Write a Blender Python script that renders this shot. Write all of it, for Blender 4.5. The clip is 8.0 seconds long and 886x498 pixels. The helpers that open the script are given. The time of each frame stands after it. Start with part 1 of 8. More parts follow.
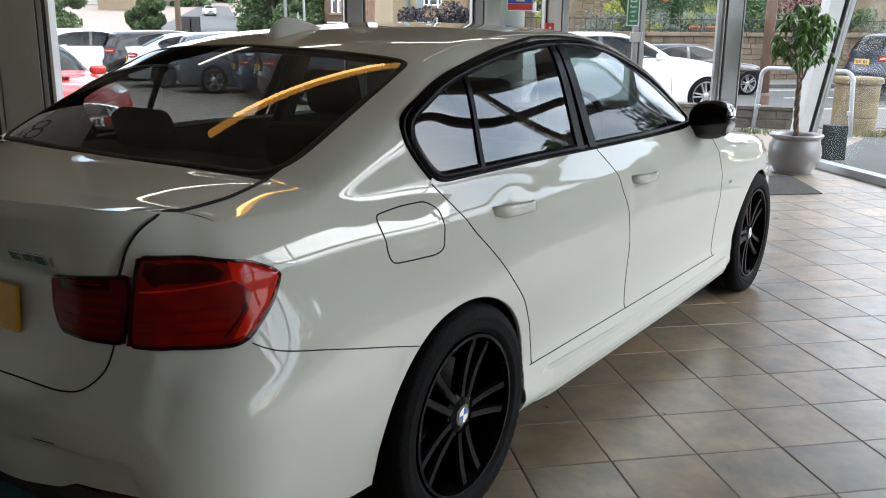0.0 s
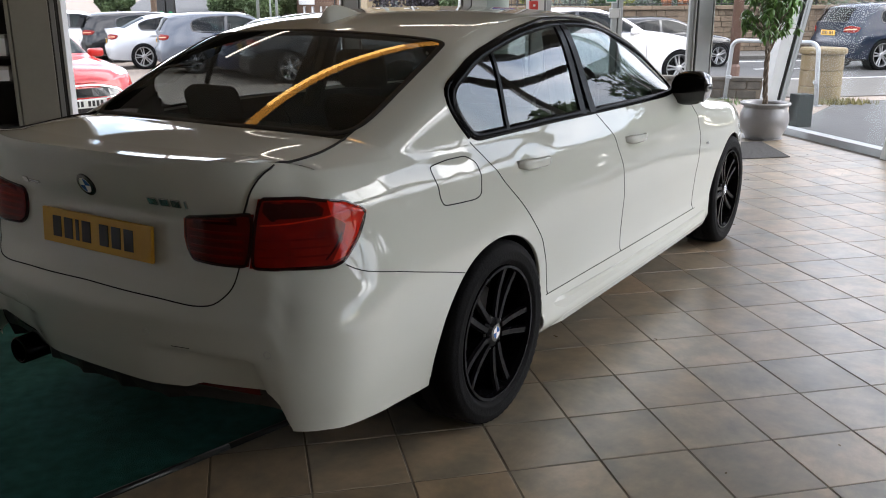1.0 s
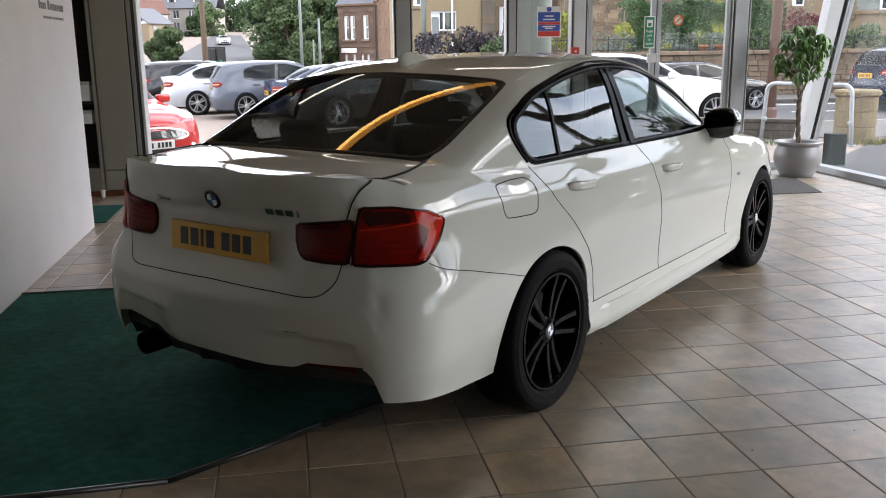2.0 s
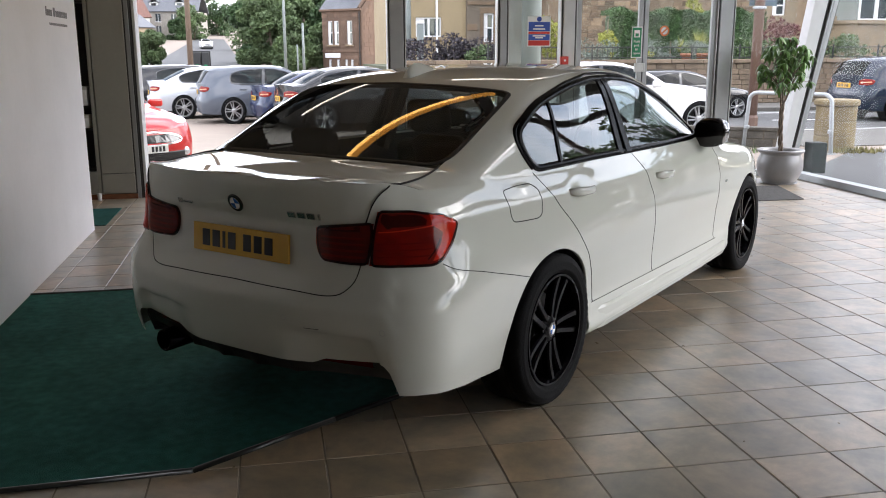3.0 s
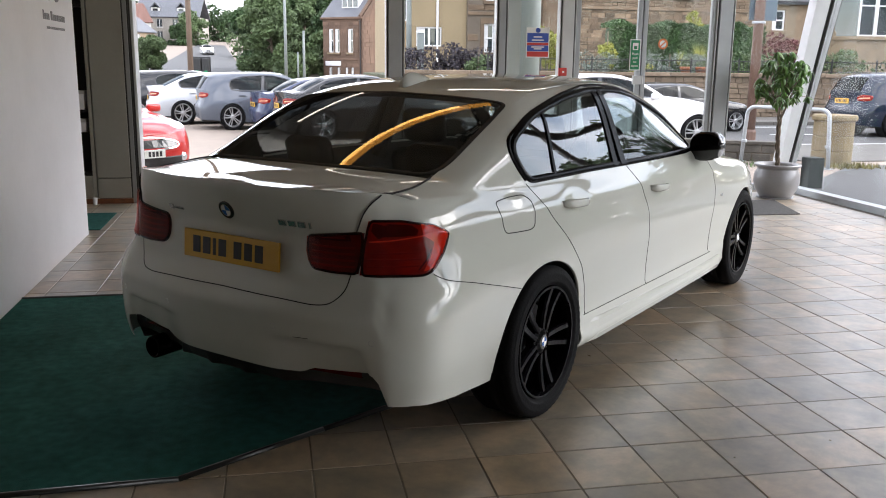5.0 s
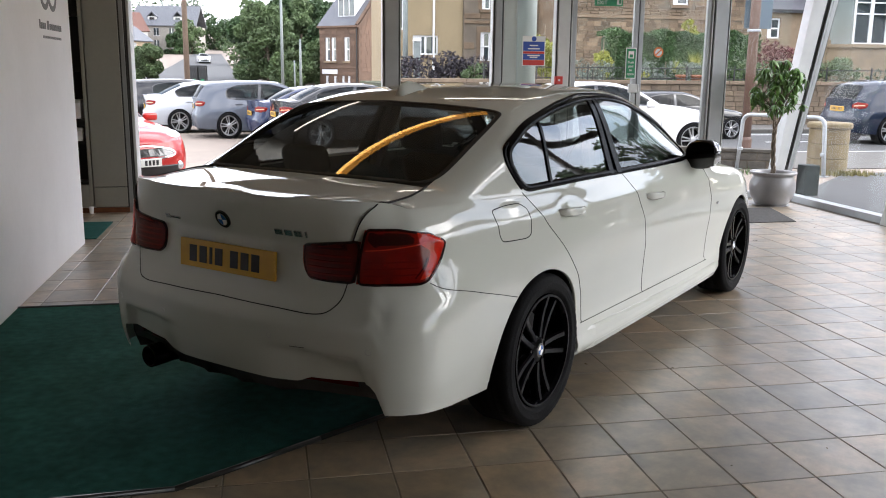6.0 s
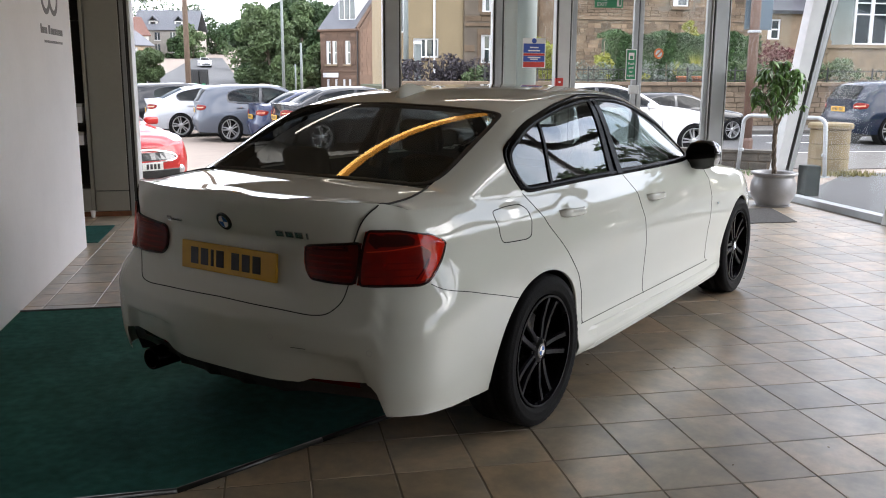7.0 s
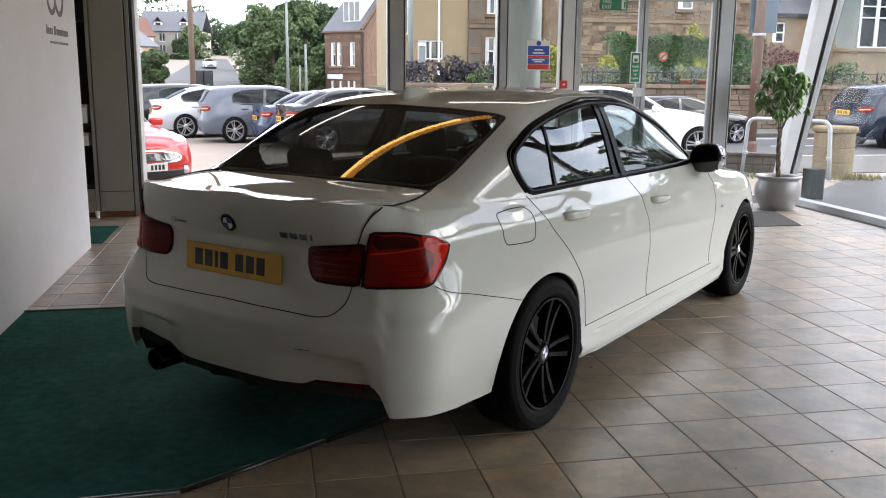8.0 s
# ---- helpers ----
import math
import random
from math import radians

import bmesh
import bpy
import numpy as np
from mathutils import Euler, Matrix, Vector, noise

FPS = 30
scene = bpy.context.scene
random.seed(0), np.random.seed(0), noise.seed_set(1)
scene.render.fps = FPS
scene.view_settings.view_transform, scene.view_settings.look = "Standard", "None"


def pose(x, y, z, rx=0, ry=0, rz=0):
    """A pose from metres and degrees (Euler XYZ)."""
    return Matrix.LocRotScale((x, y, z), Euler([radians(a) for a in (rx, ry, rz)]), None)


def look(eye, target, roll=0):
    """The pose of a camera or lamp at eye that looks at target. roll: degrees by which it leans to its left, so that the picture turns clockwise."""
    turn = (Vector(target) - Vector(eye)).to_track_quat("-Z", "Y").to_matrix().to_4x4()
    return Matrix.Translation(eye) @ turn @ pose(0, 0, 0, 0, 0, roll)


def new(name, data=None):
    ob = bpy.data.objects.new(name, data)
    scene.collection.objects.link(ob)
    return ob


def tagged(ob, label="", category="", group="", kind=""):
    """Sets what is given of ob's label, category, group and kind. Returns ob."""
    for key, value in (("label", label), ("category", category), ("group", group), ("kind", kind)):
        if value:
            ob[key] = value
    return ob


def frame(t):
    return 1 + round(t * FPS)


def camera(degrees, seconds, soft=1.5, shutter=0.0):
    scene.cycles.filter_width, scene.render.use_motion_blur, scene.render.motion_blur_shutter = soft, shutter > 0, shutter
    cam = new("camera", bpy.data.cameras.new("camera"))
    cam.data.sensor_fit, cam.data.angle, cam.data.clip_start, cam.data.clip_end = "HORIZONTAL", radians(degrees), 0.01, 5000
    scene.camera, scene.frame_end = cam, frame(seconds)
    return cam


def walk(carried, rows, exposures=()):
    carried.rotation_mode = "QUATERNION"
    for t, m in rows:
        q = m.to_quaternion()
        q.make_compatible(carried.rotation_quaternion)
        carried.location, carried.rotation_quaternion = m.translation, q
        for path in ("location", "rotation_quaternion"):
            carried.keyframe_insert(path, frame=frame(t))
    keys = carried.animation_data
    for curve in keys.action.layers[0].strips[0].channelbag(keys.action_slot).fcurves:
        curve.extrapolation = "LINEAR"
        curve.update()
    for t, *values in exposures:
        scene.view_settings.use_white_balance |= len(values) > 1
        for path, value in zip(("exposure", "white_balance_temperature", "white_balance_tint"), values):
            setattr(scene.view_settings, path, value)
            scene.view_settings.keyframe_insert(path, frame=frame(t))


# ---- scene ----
cam = camera(53.5, 8.0, soft=1.0)
PATH = [
    (0, (2.149, -1.978, 1.429), (1.053, -0.38, 0.933), 0.6),
    (0.5, (2.214, -2.259, 1.432), (1.081, -0.663, 1.021), -1.5),
    (1, (2.289, -2.554, 1.463), (1.248, -0.936, 0.918), -0.2),
    (1.5, (2.451, -2.84, 1.45), (1.316, -1.257, 0.997), -0.5),
    (2.8, (2.506, -3.238, 1.489), (1.411, -1.624, 1.046), -0.7),
    (3, (2.504, -3.259, 1.49), (1.411, -1.641, 1.055), -0.2),
    (3.5, (2.517, -3.247, 1.486), (1.42, -1.633, 1.046), 0.4),
    (4, (2.519, -3.235, 1.491), (1.425, -1.617, 1.063), 0.5),
    (5.5, (2.512, -3.231, 1.492), (1.423, -1.604, 1.083), 0.7),
    (6, (2.516, -3.232, 1.495), (1.429, -1.601, 1.098), 0.6),
    (6.5, (2.521, -3.237, 1.494), (1.418, -1.614, 1.109), 0.2),
    (7, (2.524, -3.237, 1.49), (1.433, -1.607, 1.099), 0.3),
    (7.5, (2.523, -3.241, 1.49), (1.432, -1.611, 1.098), 0.5),
    (8, (2.525, -3.24, 1.492), (1.427, -1.614, 1.105), 0.5),
]
walk(cam, [(t, look(eye, target, roll)) for t, eye, target, roll in PATH], [(0.0, 1.68, 6500, 10.0), (0.5, 1.64, 6570, 12.0), (1.5, 1.62, 6700, 15.5), (3.0, 1.70, 6700, 15.5), (8.0, 1.71, 6680, 15.0)])

# ---------------------------------------------------------------- world and light
world = bpy.data.worlds.new("world")
scene.world = world
world.use_nodes = True
wn = world.node_tree
sky = wn.nodes.new("ShaderNodeTexSky")
sky.sky_type = 'NISHITA'
sky.sun_disc = False
sky.sun_elevation = radians(34)
sky.sun_rotation = radians(53)
sky.air_density, sky.dust_density, sky.ozone_density = 1.0, 0.6, 1.5
soft_cloud = wn.nodes.new("ShaderNodeTexNoise")
soft_cloud.inputs["Scale"].default_value = 5.0
soft_cloud.inputs["Detail"].default_value = 6.0
cloud_ramp = wn.nodes.new("ShaderNodeValToRGB")
cloud_ramp.color_ramp.elements[0].position = 0.40
cloud_ramp.color_ramp.elements[0].color = (0.12, 0.12, 0.12, 1)
cloud_ramp.color_ramp.elements[1].position = 0.60
cloud_ramp.color_ramp.elements[1].color = (0.95, 0.95, 0.95, 1)
cloud_mix = wn.nodes.new("ShaderNodeMix")
cloud_mix.data_type = 'RGBA'
cloud_mix.inputs["B"].default_value = (12.7, 12.9, 14.2, 1)
wn.links.new(soft_cloud.outputs["Fac"], cloud_ramp.inputs["Fac"])
wn.links.new(cloud_ramp.outputs["Color"], cloud_mix.inputs["Factor"])
wn.links.new(sky.outputs["Color"], cloud_mix.inputs["A"])
wn.links.new(cloud_mix.outputs["Result"], wn.nodes["Background"].inputs["Color"])
wn.nodes["Background"].inputs["Strength"].default_value = 0.15

sun_data = bpy.data.lights.new("sun", 'SUN')
sun_data.energy, sun_data.angle, sun_data.color = 0.85, radians(40), (1.0, 0.99, 0.97)
sun = new("sun", sun_data)
sun.matrix_world = look((24, 18, 20), (0, 0, 0))

# ---------------------------------------------------------------- helpers
B = pose(0, 0, 0, 0, 0, 45)          # the building stands at 45 degrees to the show car


def mat(name, color, rough=0.5, metal=0.0, coat=0.0, vary=0.0, scale=8.0, bump=0.0, bump_scale=60.0, ior=1.5, per_object=0.0, spec=0.5, fine=0.0, island=0.0):
    """A node material: colour varied at two scales, with fine relief."""
    m = bpy.data.materials.new(name)
    m.use_nodes = True
    nt = m.node_tree
    b = nt.nodes["Principled BSDF"]
    b.inputs["Base Color"].default_value = (*color, 1)
    b.inputs["Roughness"].default_value = rough
    b.inputs["Metallic"].default_value = metal
    b.inputs["IOR"].default_value = ior
    b.inputs["Specular IOR Level"].default_value = spec
    b.inputs["Coat Weight"].default_value = coat
    b.inputs["Coat Roughness"].default_value = 0.02
    b.inputs["Coat IOR"].default_value = 1.52
    co = nt.nodes.new("ShaderNodeTexCoord")
    if vary > 0 or per_object > 0 or fine > 0 or island > 0:
        n1 = nt.nodes.new("ShaderNodeTexNoise")
        n1.inputs["Scale"].default_value = scale
        n1.inputs["Detail"].default_value = 8
        nt.links.new(co.outputs["Object"], n1.inputs["Vector"])
        n2 = nt.nodes.new("ShaderNodeTexNoise")
        n2.inputs["Scale"].default_value = scale * 9
        n2.inputs["Detail"].default_value = 4
        nt.links.new(co.outputs["Object"], n2.inputs["Vector"])
        m1 = nt.nodes.new("ShaderNodeMapRange")
        m1.inputs["From Min"].default_value, m1.inputs["From Max"].default_value = 0.3, 0.7
        m1.inputs["To Min"].default_value, m1.inputs["To Max"].default_value = 1 - vary, 1 + vary
        nt.links.new(n1.outputs["Fac"], m1.inputs["Value"])
        m2 = nt.nodes.new("ShaderNodeMapRange")
        m2.inputs["From Min"].default_value, m2.inputs["From Max"].default_value = 0.3, 0.7
        m2.inputs["To Min"].default_value, m2.inputs["To Max"].default_value = 1 - fine, 1 + fine
        nt.links.new(n2.outputs["Fac"], m2.inputs["Value"])
        mul = nt.nodes.new("ShaderNodeMath")
        mul.operation = 'MULTIPLY'
        nt.links.new(m1.outputs["Result"], mul.inputs[0])
        nt.links.new(m2.outputs["Result"], mul.inputs[1])
        last = mul.outputs["Value"]
        if per_object > 0:
            oi = nt.nodes.new("ShaderNodeObjectInfo")
            m3 = nt.nodes.new("ShaderNodeMapRange")
            m3.inputs["To Min"].default_value, m3.inputs["To Max"].default_value = 1 - per_object, 1 + per_object
            nt.links.new(oi.outputs["Random"], m3.inputs["Value"])
            mu2 = nt.nodes.new("ShaderNodeMath")
            mu2.operation = 'MULTIPLY'
            nt.links.new(last, mu2.inputs[0])
            nt.links.new(m3.outputs["Result"], mu2.inputs[1])
            last = mu2.outputs["Value"]
        if island > 0:
            gi = nt.nodes.new("ShaderNodeNewGeometry")
            m4 = nt.nodes.new("ShaderNodeMapRange")
            m4.inputs["To Min"].default_value, m4.inputs["To Max"].default_value = 1 - island, 1 + island
            nt.links.new(gi.outputs["Random Per Island"], m4.inputs["Value"])
            mu3 = nt.nodes.new("ShaderNodeMath")
            mu3.operation = 'MULTIPLY'
            nt.links.new(last, mu3.inputs[0])
            nt.links.new(m4.outputs["Result"], mu3.inputs[1])
            last = mu3.outputs["Value"]
        sc = nt.nodes.new("ShaderNodeVectorMath")
        sc.operation = 'SCALE'
        sc.inputs[0].default_value = color
        nt.links.new(last, sc.inputs["Scale"])
        nt.links.new(sc.outputs["Vector"], b.inputs["Base Color"])
    if bump > 0:
        nb = nt.nodes.new("ShaderNodeTexNoise")
        nb.inputs["Scale"].default_value = bump_scale
        nb.inputs["Detail"].default_value = 6
        nt.links.new(co.outputs["Object"], nb.inputs["Vector"])
        bp = nt.nodes.new("ShaderNodeBump")
        bp.inputs["Strength"].default_value = bump
        bp.inputs["Distance"].default_value = 0.01
        nt.links.new(nb.outputs["Fac"], bp.inputs["Height"])
        nt.links.new(bp.outputs["Normal"], b.inputs["Normal"])
    return m


def glass_mat(name, tint, rough=0.0, gloss=1.0):
    """A thin pane: tinted see-through with Fresnel gloss."""
    m = bpy.data.materials.new(name)
    m.use_nodes = True
    nt = m.node_tree
    nt.nodes.remove(nt.nodes["Principled BSDF"])
    tr = nt.nodes.new("ShaderNodeBsdfTransparent")
    tr.inputs["Color"].default_value = (*tint, 1)
    gl = nt.nodes.new("ShaderNodeBsdfGlossy")
    gl.inputs["Roughness"].default_value = rough
    fr = nt.nodes.new("ShaderNodeLayerWeight")
    fr.inputs["Blend"].default_value = 0.5
    pw = nt.nodes.new("ShaderNodeMath")
    pw.operation = 'POWER'
    pw.inputs[1].default_value = 5.0
    nt.links.new(fr.outputs["Facing"], pw.inputs[0])
    sch = nt.nodes.new("ShaderNodeMath")
    sch.operation = 'MULTIPLY_ADD'
    sch.inputs[1].default_value, sch.inputs[2].default_value = 0.95 * gloss, 0.05 * gloss
    nt.links.new(pw.outputs["Value"], sch.inputs[0])
    mix = nt.nodes.new("ShaderNodeMixShader")
    nt.links.new(sch.outputs["Value"], mix.inputs["Fac"])
    nt.links.new(tr.outputs["BSDF"], mix.inputs[1])
    nt.links.new(gl.outputs["BSDF"], mix.inputs[2])
    nt.links.new(mix.outputs["Shader"], nt.nodes["Material Output"].inputs["Surface"])
    return m


def glow(name, color, strength):
    m = bpy.data.materials.new(name)
    m.use_nodes = True
    b = m.node_tree.nodes["Principled BSDF"]
    b.inputs["Base Color"].default_value = (*color, 1)
    b.inputs["Emission Color"].default_value = (*color, 1)
    b.inputs["Emission Strength"].default_value = strength
    return m


def link(name, me, material, parent=None, label=""):
    me.materials.clear()
    me.materials.append(material)
    ob = new(name, me)
    if parent is not None:
        ob.parent = parent
    if label:
        ob["label"] = label
    return ob


def part(name, bm, material, parent=None, label="", smooth=False):
    """Links a bmesh as one mesh object under a thing."""
    me = bpy.data.meshes.new(name)
    for f in bm.faces:
        f.smooth = smooth
    bm.to_mesh(me)
    bm.free()
    return link(name, me, material, parent, label)


def thing(name, label, category, m=None, group="", kind=""):
    ob = new(name)
    ob.empty_display_size = 0.1
    if m is not None:
        ob.matrix_world = m
    return tagged(ob, label, category, group, kind)


def add_box(bm, x0, y0, z0, x1, y1, z1, bevel=0.0, m=None):
    r = bmesh.ops.create_cube(bm, size=1)
    vs = r["verts"]
    for v in vs:
        v.co = Vector(((x0 + x1) / 2 + v.co.x * (x1 - x0), (y0 + y1) / 2 + v.co.y * (y1 - y0), (z0 + z1) / 2 + v.co.z * (z1 - z0)))
    if bevel > 0:
        es = list({e for v in vs for e in v.link_edges})
        g = bmesh.ops.bevel(bm, geom=es, offset=bevel, segments=2, affect='EDGES', profile=0.5)
        vs = list({v for f in g["faces"] for v in f.verts} | {v for v in vs if v.is_valid})
    if m is not None:
        bmesh.ops.transform(bm, matrix=m, verts=vs)
    return vs


def box(x0, y0, z0, x1, y1, z1, bevel=0.0, m=None):
    bm = bmesh.new()
    add_box(bm, min(x0, x1), min(y0, y1), min(z0, z1), max(x0, x1), max(y0, y1), max(z0, z1), bevel, m)
    return bm


def prism(points, z0, z1, bm=None):
    """An upright prism over a plan outline."""
    bm = bm or bmesh.new()
    lo = [bm.verts.new((x, y, z0)) for x, y in points]
    hi = [bm.verts.new((x, y, z1)) for x, y in points]
    n = len(points)
    bm.faces.new(lo[::-1])
    bm.faces.new(hi)
    for i in range(n):
        bm.faces.new((lo[i], lo[(i + 1) % n], hi[(i + 1) % n], hi[i]))
    bmesh.ops.recalc_face_normals(bm, faces=bm.faces[:])
    return bm


def lathe(profile, segments=32, axis='Z', bm=None, m=None, close=False, caps=True):
    """Turns (radius, height) pairs about an axis."""
    bm = bm or bmesh.new()
    rings = []
    for r, h in profile:
        ring = []
        for k in range(segments):
            a = 2 * math.pi * k / segments
            c, s = r * math.cos(a), r * math.sin(a)
            p = Vector((c, s, h)) if axis == 'Z' else (Vector((h, c, s)) if axis == 'X' else Vector((s, h, c)))
            ring.append(bm.verts.new(m @ p if m is not None else p))
        rings.append(ring)
    pairs = list(zip(rings, rings[1:])) + ([(rings[-1], rings[0])] if close else [])
    for a, b in pairs:
        for k in range(segments):
            bm.faces.new((a[k], a[(k + 1) % segments], b[(k + 1) % segments], b[k]))
    if caps and not close:
        if profile[0][0] > 1e-4:
            bm.faces.new(rings[0][::-1])
        if profile[-1][0] > 1e-4:
            bm.faces.new(rings[-1])
    bmesh.ops.remove_doubles(bm, verts=bm.verts[:], dist=1e-5)
    bmesh.ops.recalc_face_normals(bm, faces=bm.faces[:])
    return bm


def tube(points, radius, sides=8, bm=None, closed=False, taper=1.0):
    """A round bar along a line of points."""
    bm = bm or bmesh.new()
    pts = [Vector(p) for p in points]
    rings = []
    n = len(pts)
    up = Vector((0, 0, 1))
    for i, p in enumerate(pts):
        if closed:
            t = pts[(i + 1) % n] - pts[i - 1]
        else:
            t = pts[min(i + 1, n - 1)] - pts[max(i - 1, 0)]
        t.normalize()
        side = t.cross(up)
        if side.length < 0.05:
            side = t.cross(Vector((1, 0, 0)))
        side.normalize()
        other = side.cross(t)
        r = radius * (1 + (taper - 1) * i / max(1, n - 1))
        rings.append([bm.verts.new(p + r * (side * math.cos(2 * math.pi * k / sides) + other * math.sin(2 * math.pi * k / sides))) for k in range(sides)])
    pairs = list(zip(rings, rings[1:])) + ([(rings[-1], rings[0])] if closed else [])
    for a, b in pairs:
        for k in range(sides):
            bm.faces.new((a[k], a[(k + 1) % sides], b[(k + 1) % sides], b[k]))
    if not closed:
        bm.faces.new(rings[0][::-1])
        bm.faces.new(rings[-1])
    bmesh.ops.recalc_face_normals(bm, faces=bm.faces[:])
    return bm


def text_mesh(body, size, material, parent, m, name="lettering", depth=0.001):
    """Raised lettering in the built-in font, turned into a mesh."""
    cu = bpy.data.curves.new(name, 'FONT')
    cu.body, cu.size, cu.extrude, cu.align_x, cu.align_y = body, size, depth, 'CENTER', 'CENTER'
    tmp = bpy.data.objects.new(name, cu)
    scene.collection.objects.link(tmp)
    dg = bpy.context.evaluated_depsgraph_get()
    me = bpy.data.meshes.new_from_object(tmp.evaluated_get(dg))
    bpy.data.objects.remove(tmp)
    ob = link(name, me, material, parent)
    ob.matrix_basis = m
    return ob


def pchip(xs, ys, x):
    """Shape-keeping cubic through (xs, ys), at x (arrays)."""
    xs, ys, x = np.asarray(xs, float), np.asarray(ys, float), np.asarray(x, float)
    h = np.diff(xs)
    dl = np.diff(ys) / h
    n = len(xs)
    d = np.zeros(n)
    if n == 2:
        d[:] = dl[0]
    else:
        for k in range(1, n - 1):
            if dl[k - 1] * dl[k] > 0:
                w1, w2 = 2 * h[k] + h[k - 1], h[k] + 2 * h[k - 1]
                d[k] = (w1 + w2) / (w1 / dl[k - 1] + w2 / dl[k])
        d[0], d[-1] = dl[0], dl[-1]
    i = np.clip(np.searchsorted(xs, x, side="right") - 1, 0, n - 2)
    t = np.clip((x - xs[i]) / h[i], 0, 1)
    return ((1 + 2 * t) * (1 - t) ** 2 * ys[i] + t * (1 - t) ** 2 * h[i] * d[i] + t * t * (3 - 2 * t) * ys[i + 1] + t * t * (t - 1) * h[i] * d[i + 1])


# ---------------------------------------------------------------- materials
paint_white = mat("white_car_paint", (0.565, 0.575, 0.52), 0.6, coat=1.0, spec=0.0, vary=0.01, scale=3)
black_gloss = mat("gloss_black_trim", (0.006, 0.006, 0.007), 0.12, coat=0.6, vary=0.1)
black_rim = mat("gloss_black_wheel_paint", (0.002, 0.002, 0.0025), 0.13, vary=0.15, spec=0.05)
trim_black = mat("satin_black_trim", (0.0025, 0.0025, 0.003), 0.25, spec=0.05, vary=0.1)
black_plastic = mat("black_plastic", (0.012, 0.012, 0.012), 0.5, vary=0.2, scale=20, bump=0.1, bump_scale=300)
seam_dark = mat("panel_gap_shadow", (0.006, 0.006, 0.006), 0.8, vary=0.1)
rubber = mat("tyre_rubber", (0.0045, 0.0045, 0.005), 0.8, spec=0.15, vary=0.2, scale=12, bump=0.2, bump_scale=120)
chrome = mat("chrome", (0.75, 0.75, 0.76), 0.12, metal=1.0, vary=0.02)
silver_badge = mat("brushed_silver", (0.55, 0.55, 0.55), 0.25, metal=1.0, vary=0.05)
badge_blue = mat("badge_blue_enamel", (0.02, 0.10, 0.32), 0.2, coat=0.8, vary=0.02)
badge_white = mat("badge_white_enamel", (0.75, 0.75, 0.75), 0.2, coat=0.8, vary=0.02)
plate_yellow = mat("yellow_plate", (0.62, 0.34, 0.02), 0.4, vary=0.04, scale=20)
plate_white = mat("white_plate", (0.7, 0.7, 0.66), 0.4, vary=0.04, scale=20)
plate_ink = mat("plate_black_print", (0.01, 0.01, 0.01), 0.5, vary=0.05)
lamp_red = mat("red_lamp_plastic", (0.17, 0.007, 0.004), 0.06, spec=0.3, vary=0.15, scale=14)
lamp_red_dark = mat("dark_red_lamp_plastic", (0.075, 0.0035, 0.0035), 0.06, spec=0.22, vary=0.2, scale=14)
lamp_clear = mat("clear_lamp_glass", (0.6, 0.6, 0.62), 0.08, metal=0.6, coat=1.0, vary=0.2, scale=25)
cabin_dark = mat("dark_cabin_cloth", (0.012, 0.012, 0.013), 0.85, vary=0.25, scale=20, bump=0.2, bump_scale=200)
brake_steel = mat("brake_disc_steel", (0.02, 0.02, 0.02), 0.4, metal=1.0, vary=0.2, scale=20)
side_glass = glass_mat("tinted_side_glass", (0.42, 0.45, 0.45), 0.0, 1.6)
front_glass = glass_mat("tinted_front_door_glass", (0.38, 0.44, 0.44), 0.0, 0.85)
tinted_glass = glass_mat("tinted_privacy_glass", (0.42, 0.44, 0.43), gloss=0.7)
car_glass = glass_mat("lightly_tinted_car_glass", (0.52, 0.60, 0.58))
pane_glass = glass_mat("clear_window_glass", (0.95, 0.97, 0.96), gloss=0.2)
steel_grey = mat("grey_coated_steel", (0.30, 0.31, 0.31), 0.4, metal=0.3, vary=0.06, scale=6)
steel_light = mat("pale_grey_coated_steel", (0.55, 0.56, 0.55), 0.45, vary=0.05, scale=6)
steel_dark = mat("dark_gasket", (0.03, 0.03, 0.03), 0.6, vary=0.1)
wall_white = mat("white_painted_board", (0.82, 0.81, 0.82), 0.55, vary=0.03, scale=2.5, bump=0.03, bump_scale=90, fine=0.01)
wall_plain = mat("off_white_plaster", (0.52, 0.51, 0.485), 0.8, vary=0.05, scale=1.5, bump=0.08, bump_scale=60)
ceiling_mat = mat("pale_ceiling_board", (0.46, 0.45, 0.42), 0.85, vary=0.04, scale=2)
column_mat = mat("beige_laminate_panel", (0.30, 0.29, 0.25), 0.5, vary=0.04, scale=3, fine=0.02)
wood_brown = mat("brown_varnished_skirting", (0.16, 0.055, 0.022), 0.4, vary=0.25, scale=12, fine=0.1)
shelf_dark = mat("black_laminate", (0.012, 0.011, 0.011), 0.5, vary=0.15)
mat_green = mat("dark_green_carpet", (0.018, 0.092, 0.075), 0.95, vary=0.22, scale=2.2, bump=0.6, bump_scale=420, fine=0.22, spec=0.1)
mat_edge = mat("black_rubber_edging", (0.012, 0.014, 0.013), 0.28, vary=0.1)
grout = mat("grey_brown_grout", (0.20, 0.178, 0.148), 0.9, spec=0.1, vary=0.15, scale=6)
rug_grey = mat("grey_doormat", (0.06, 0.058, 0.055), 0.95, vary=0.25, scale=30, bump=0.5, bump_scale=300)

# ---------------------------------------------------------------- car body maker
from mathutils.bvhtree import BVHTree


AXLE = 2.89                          # from axle to axle


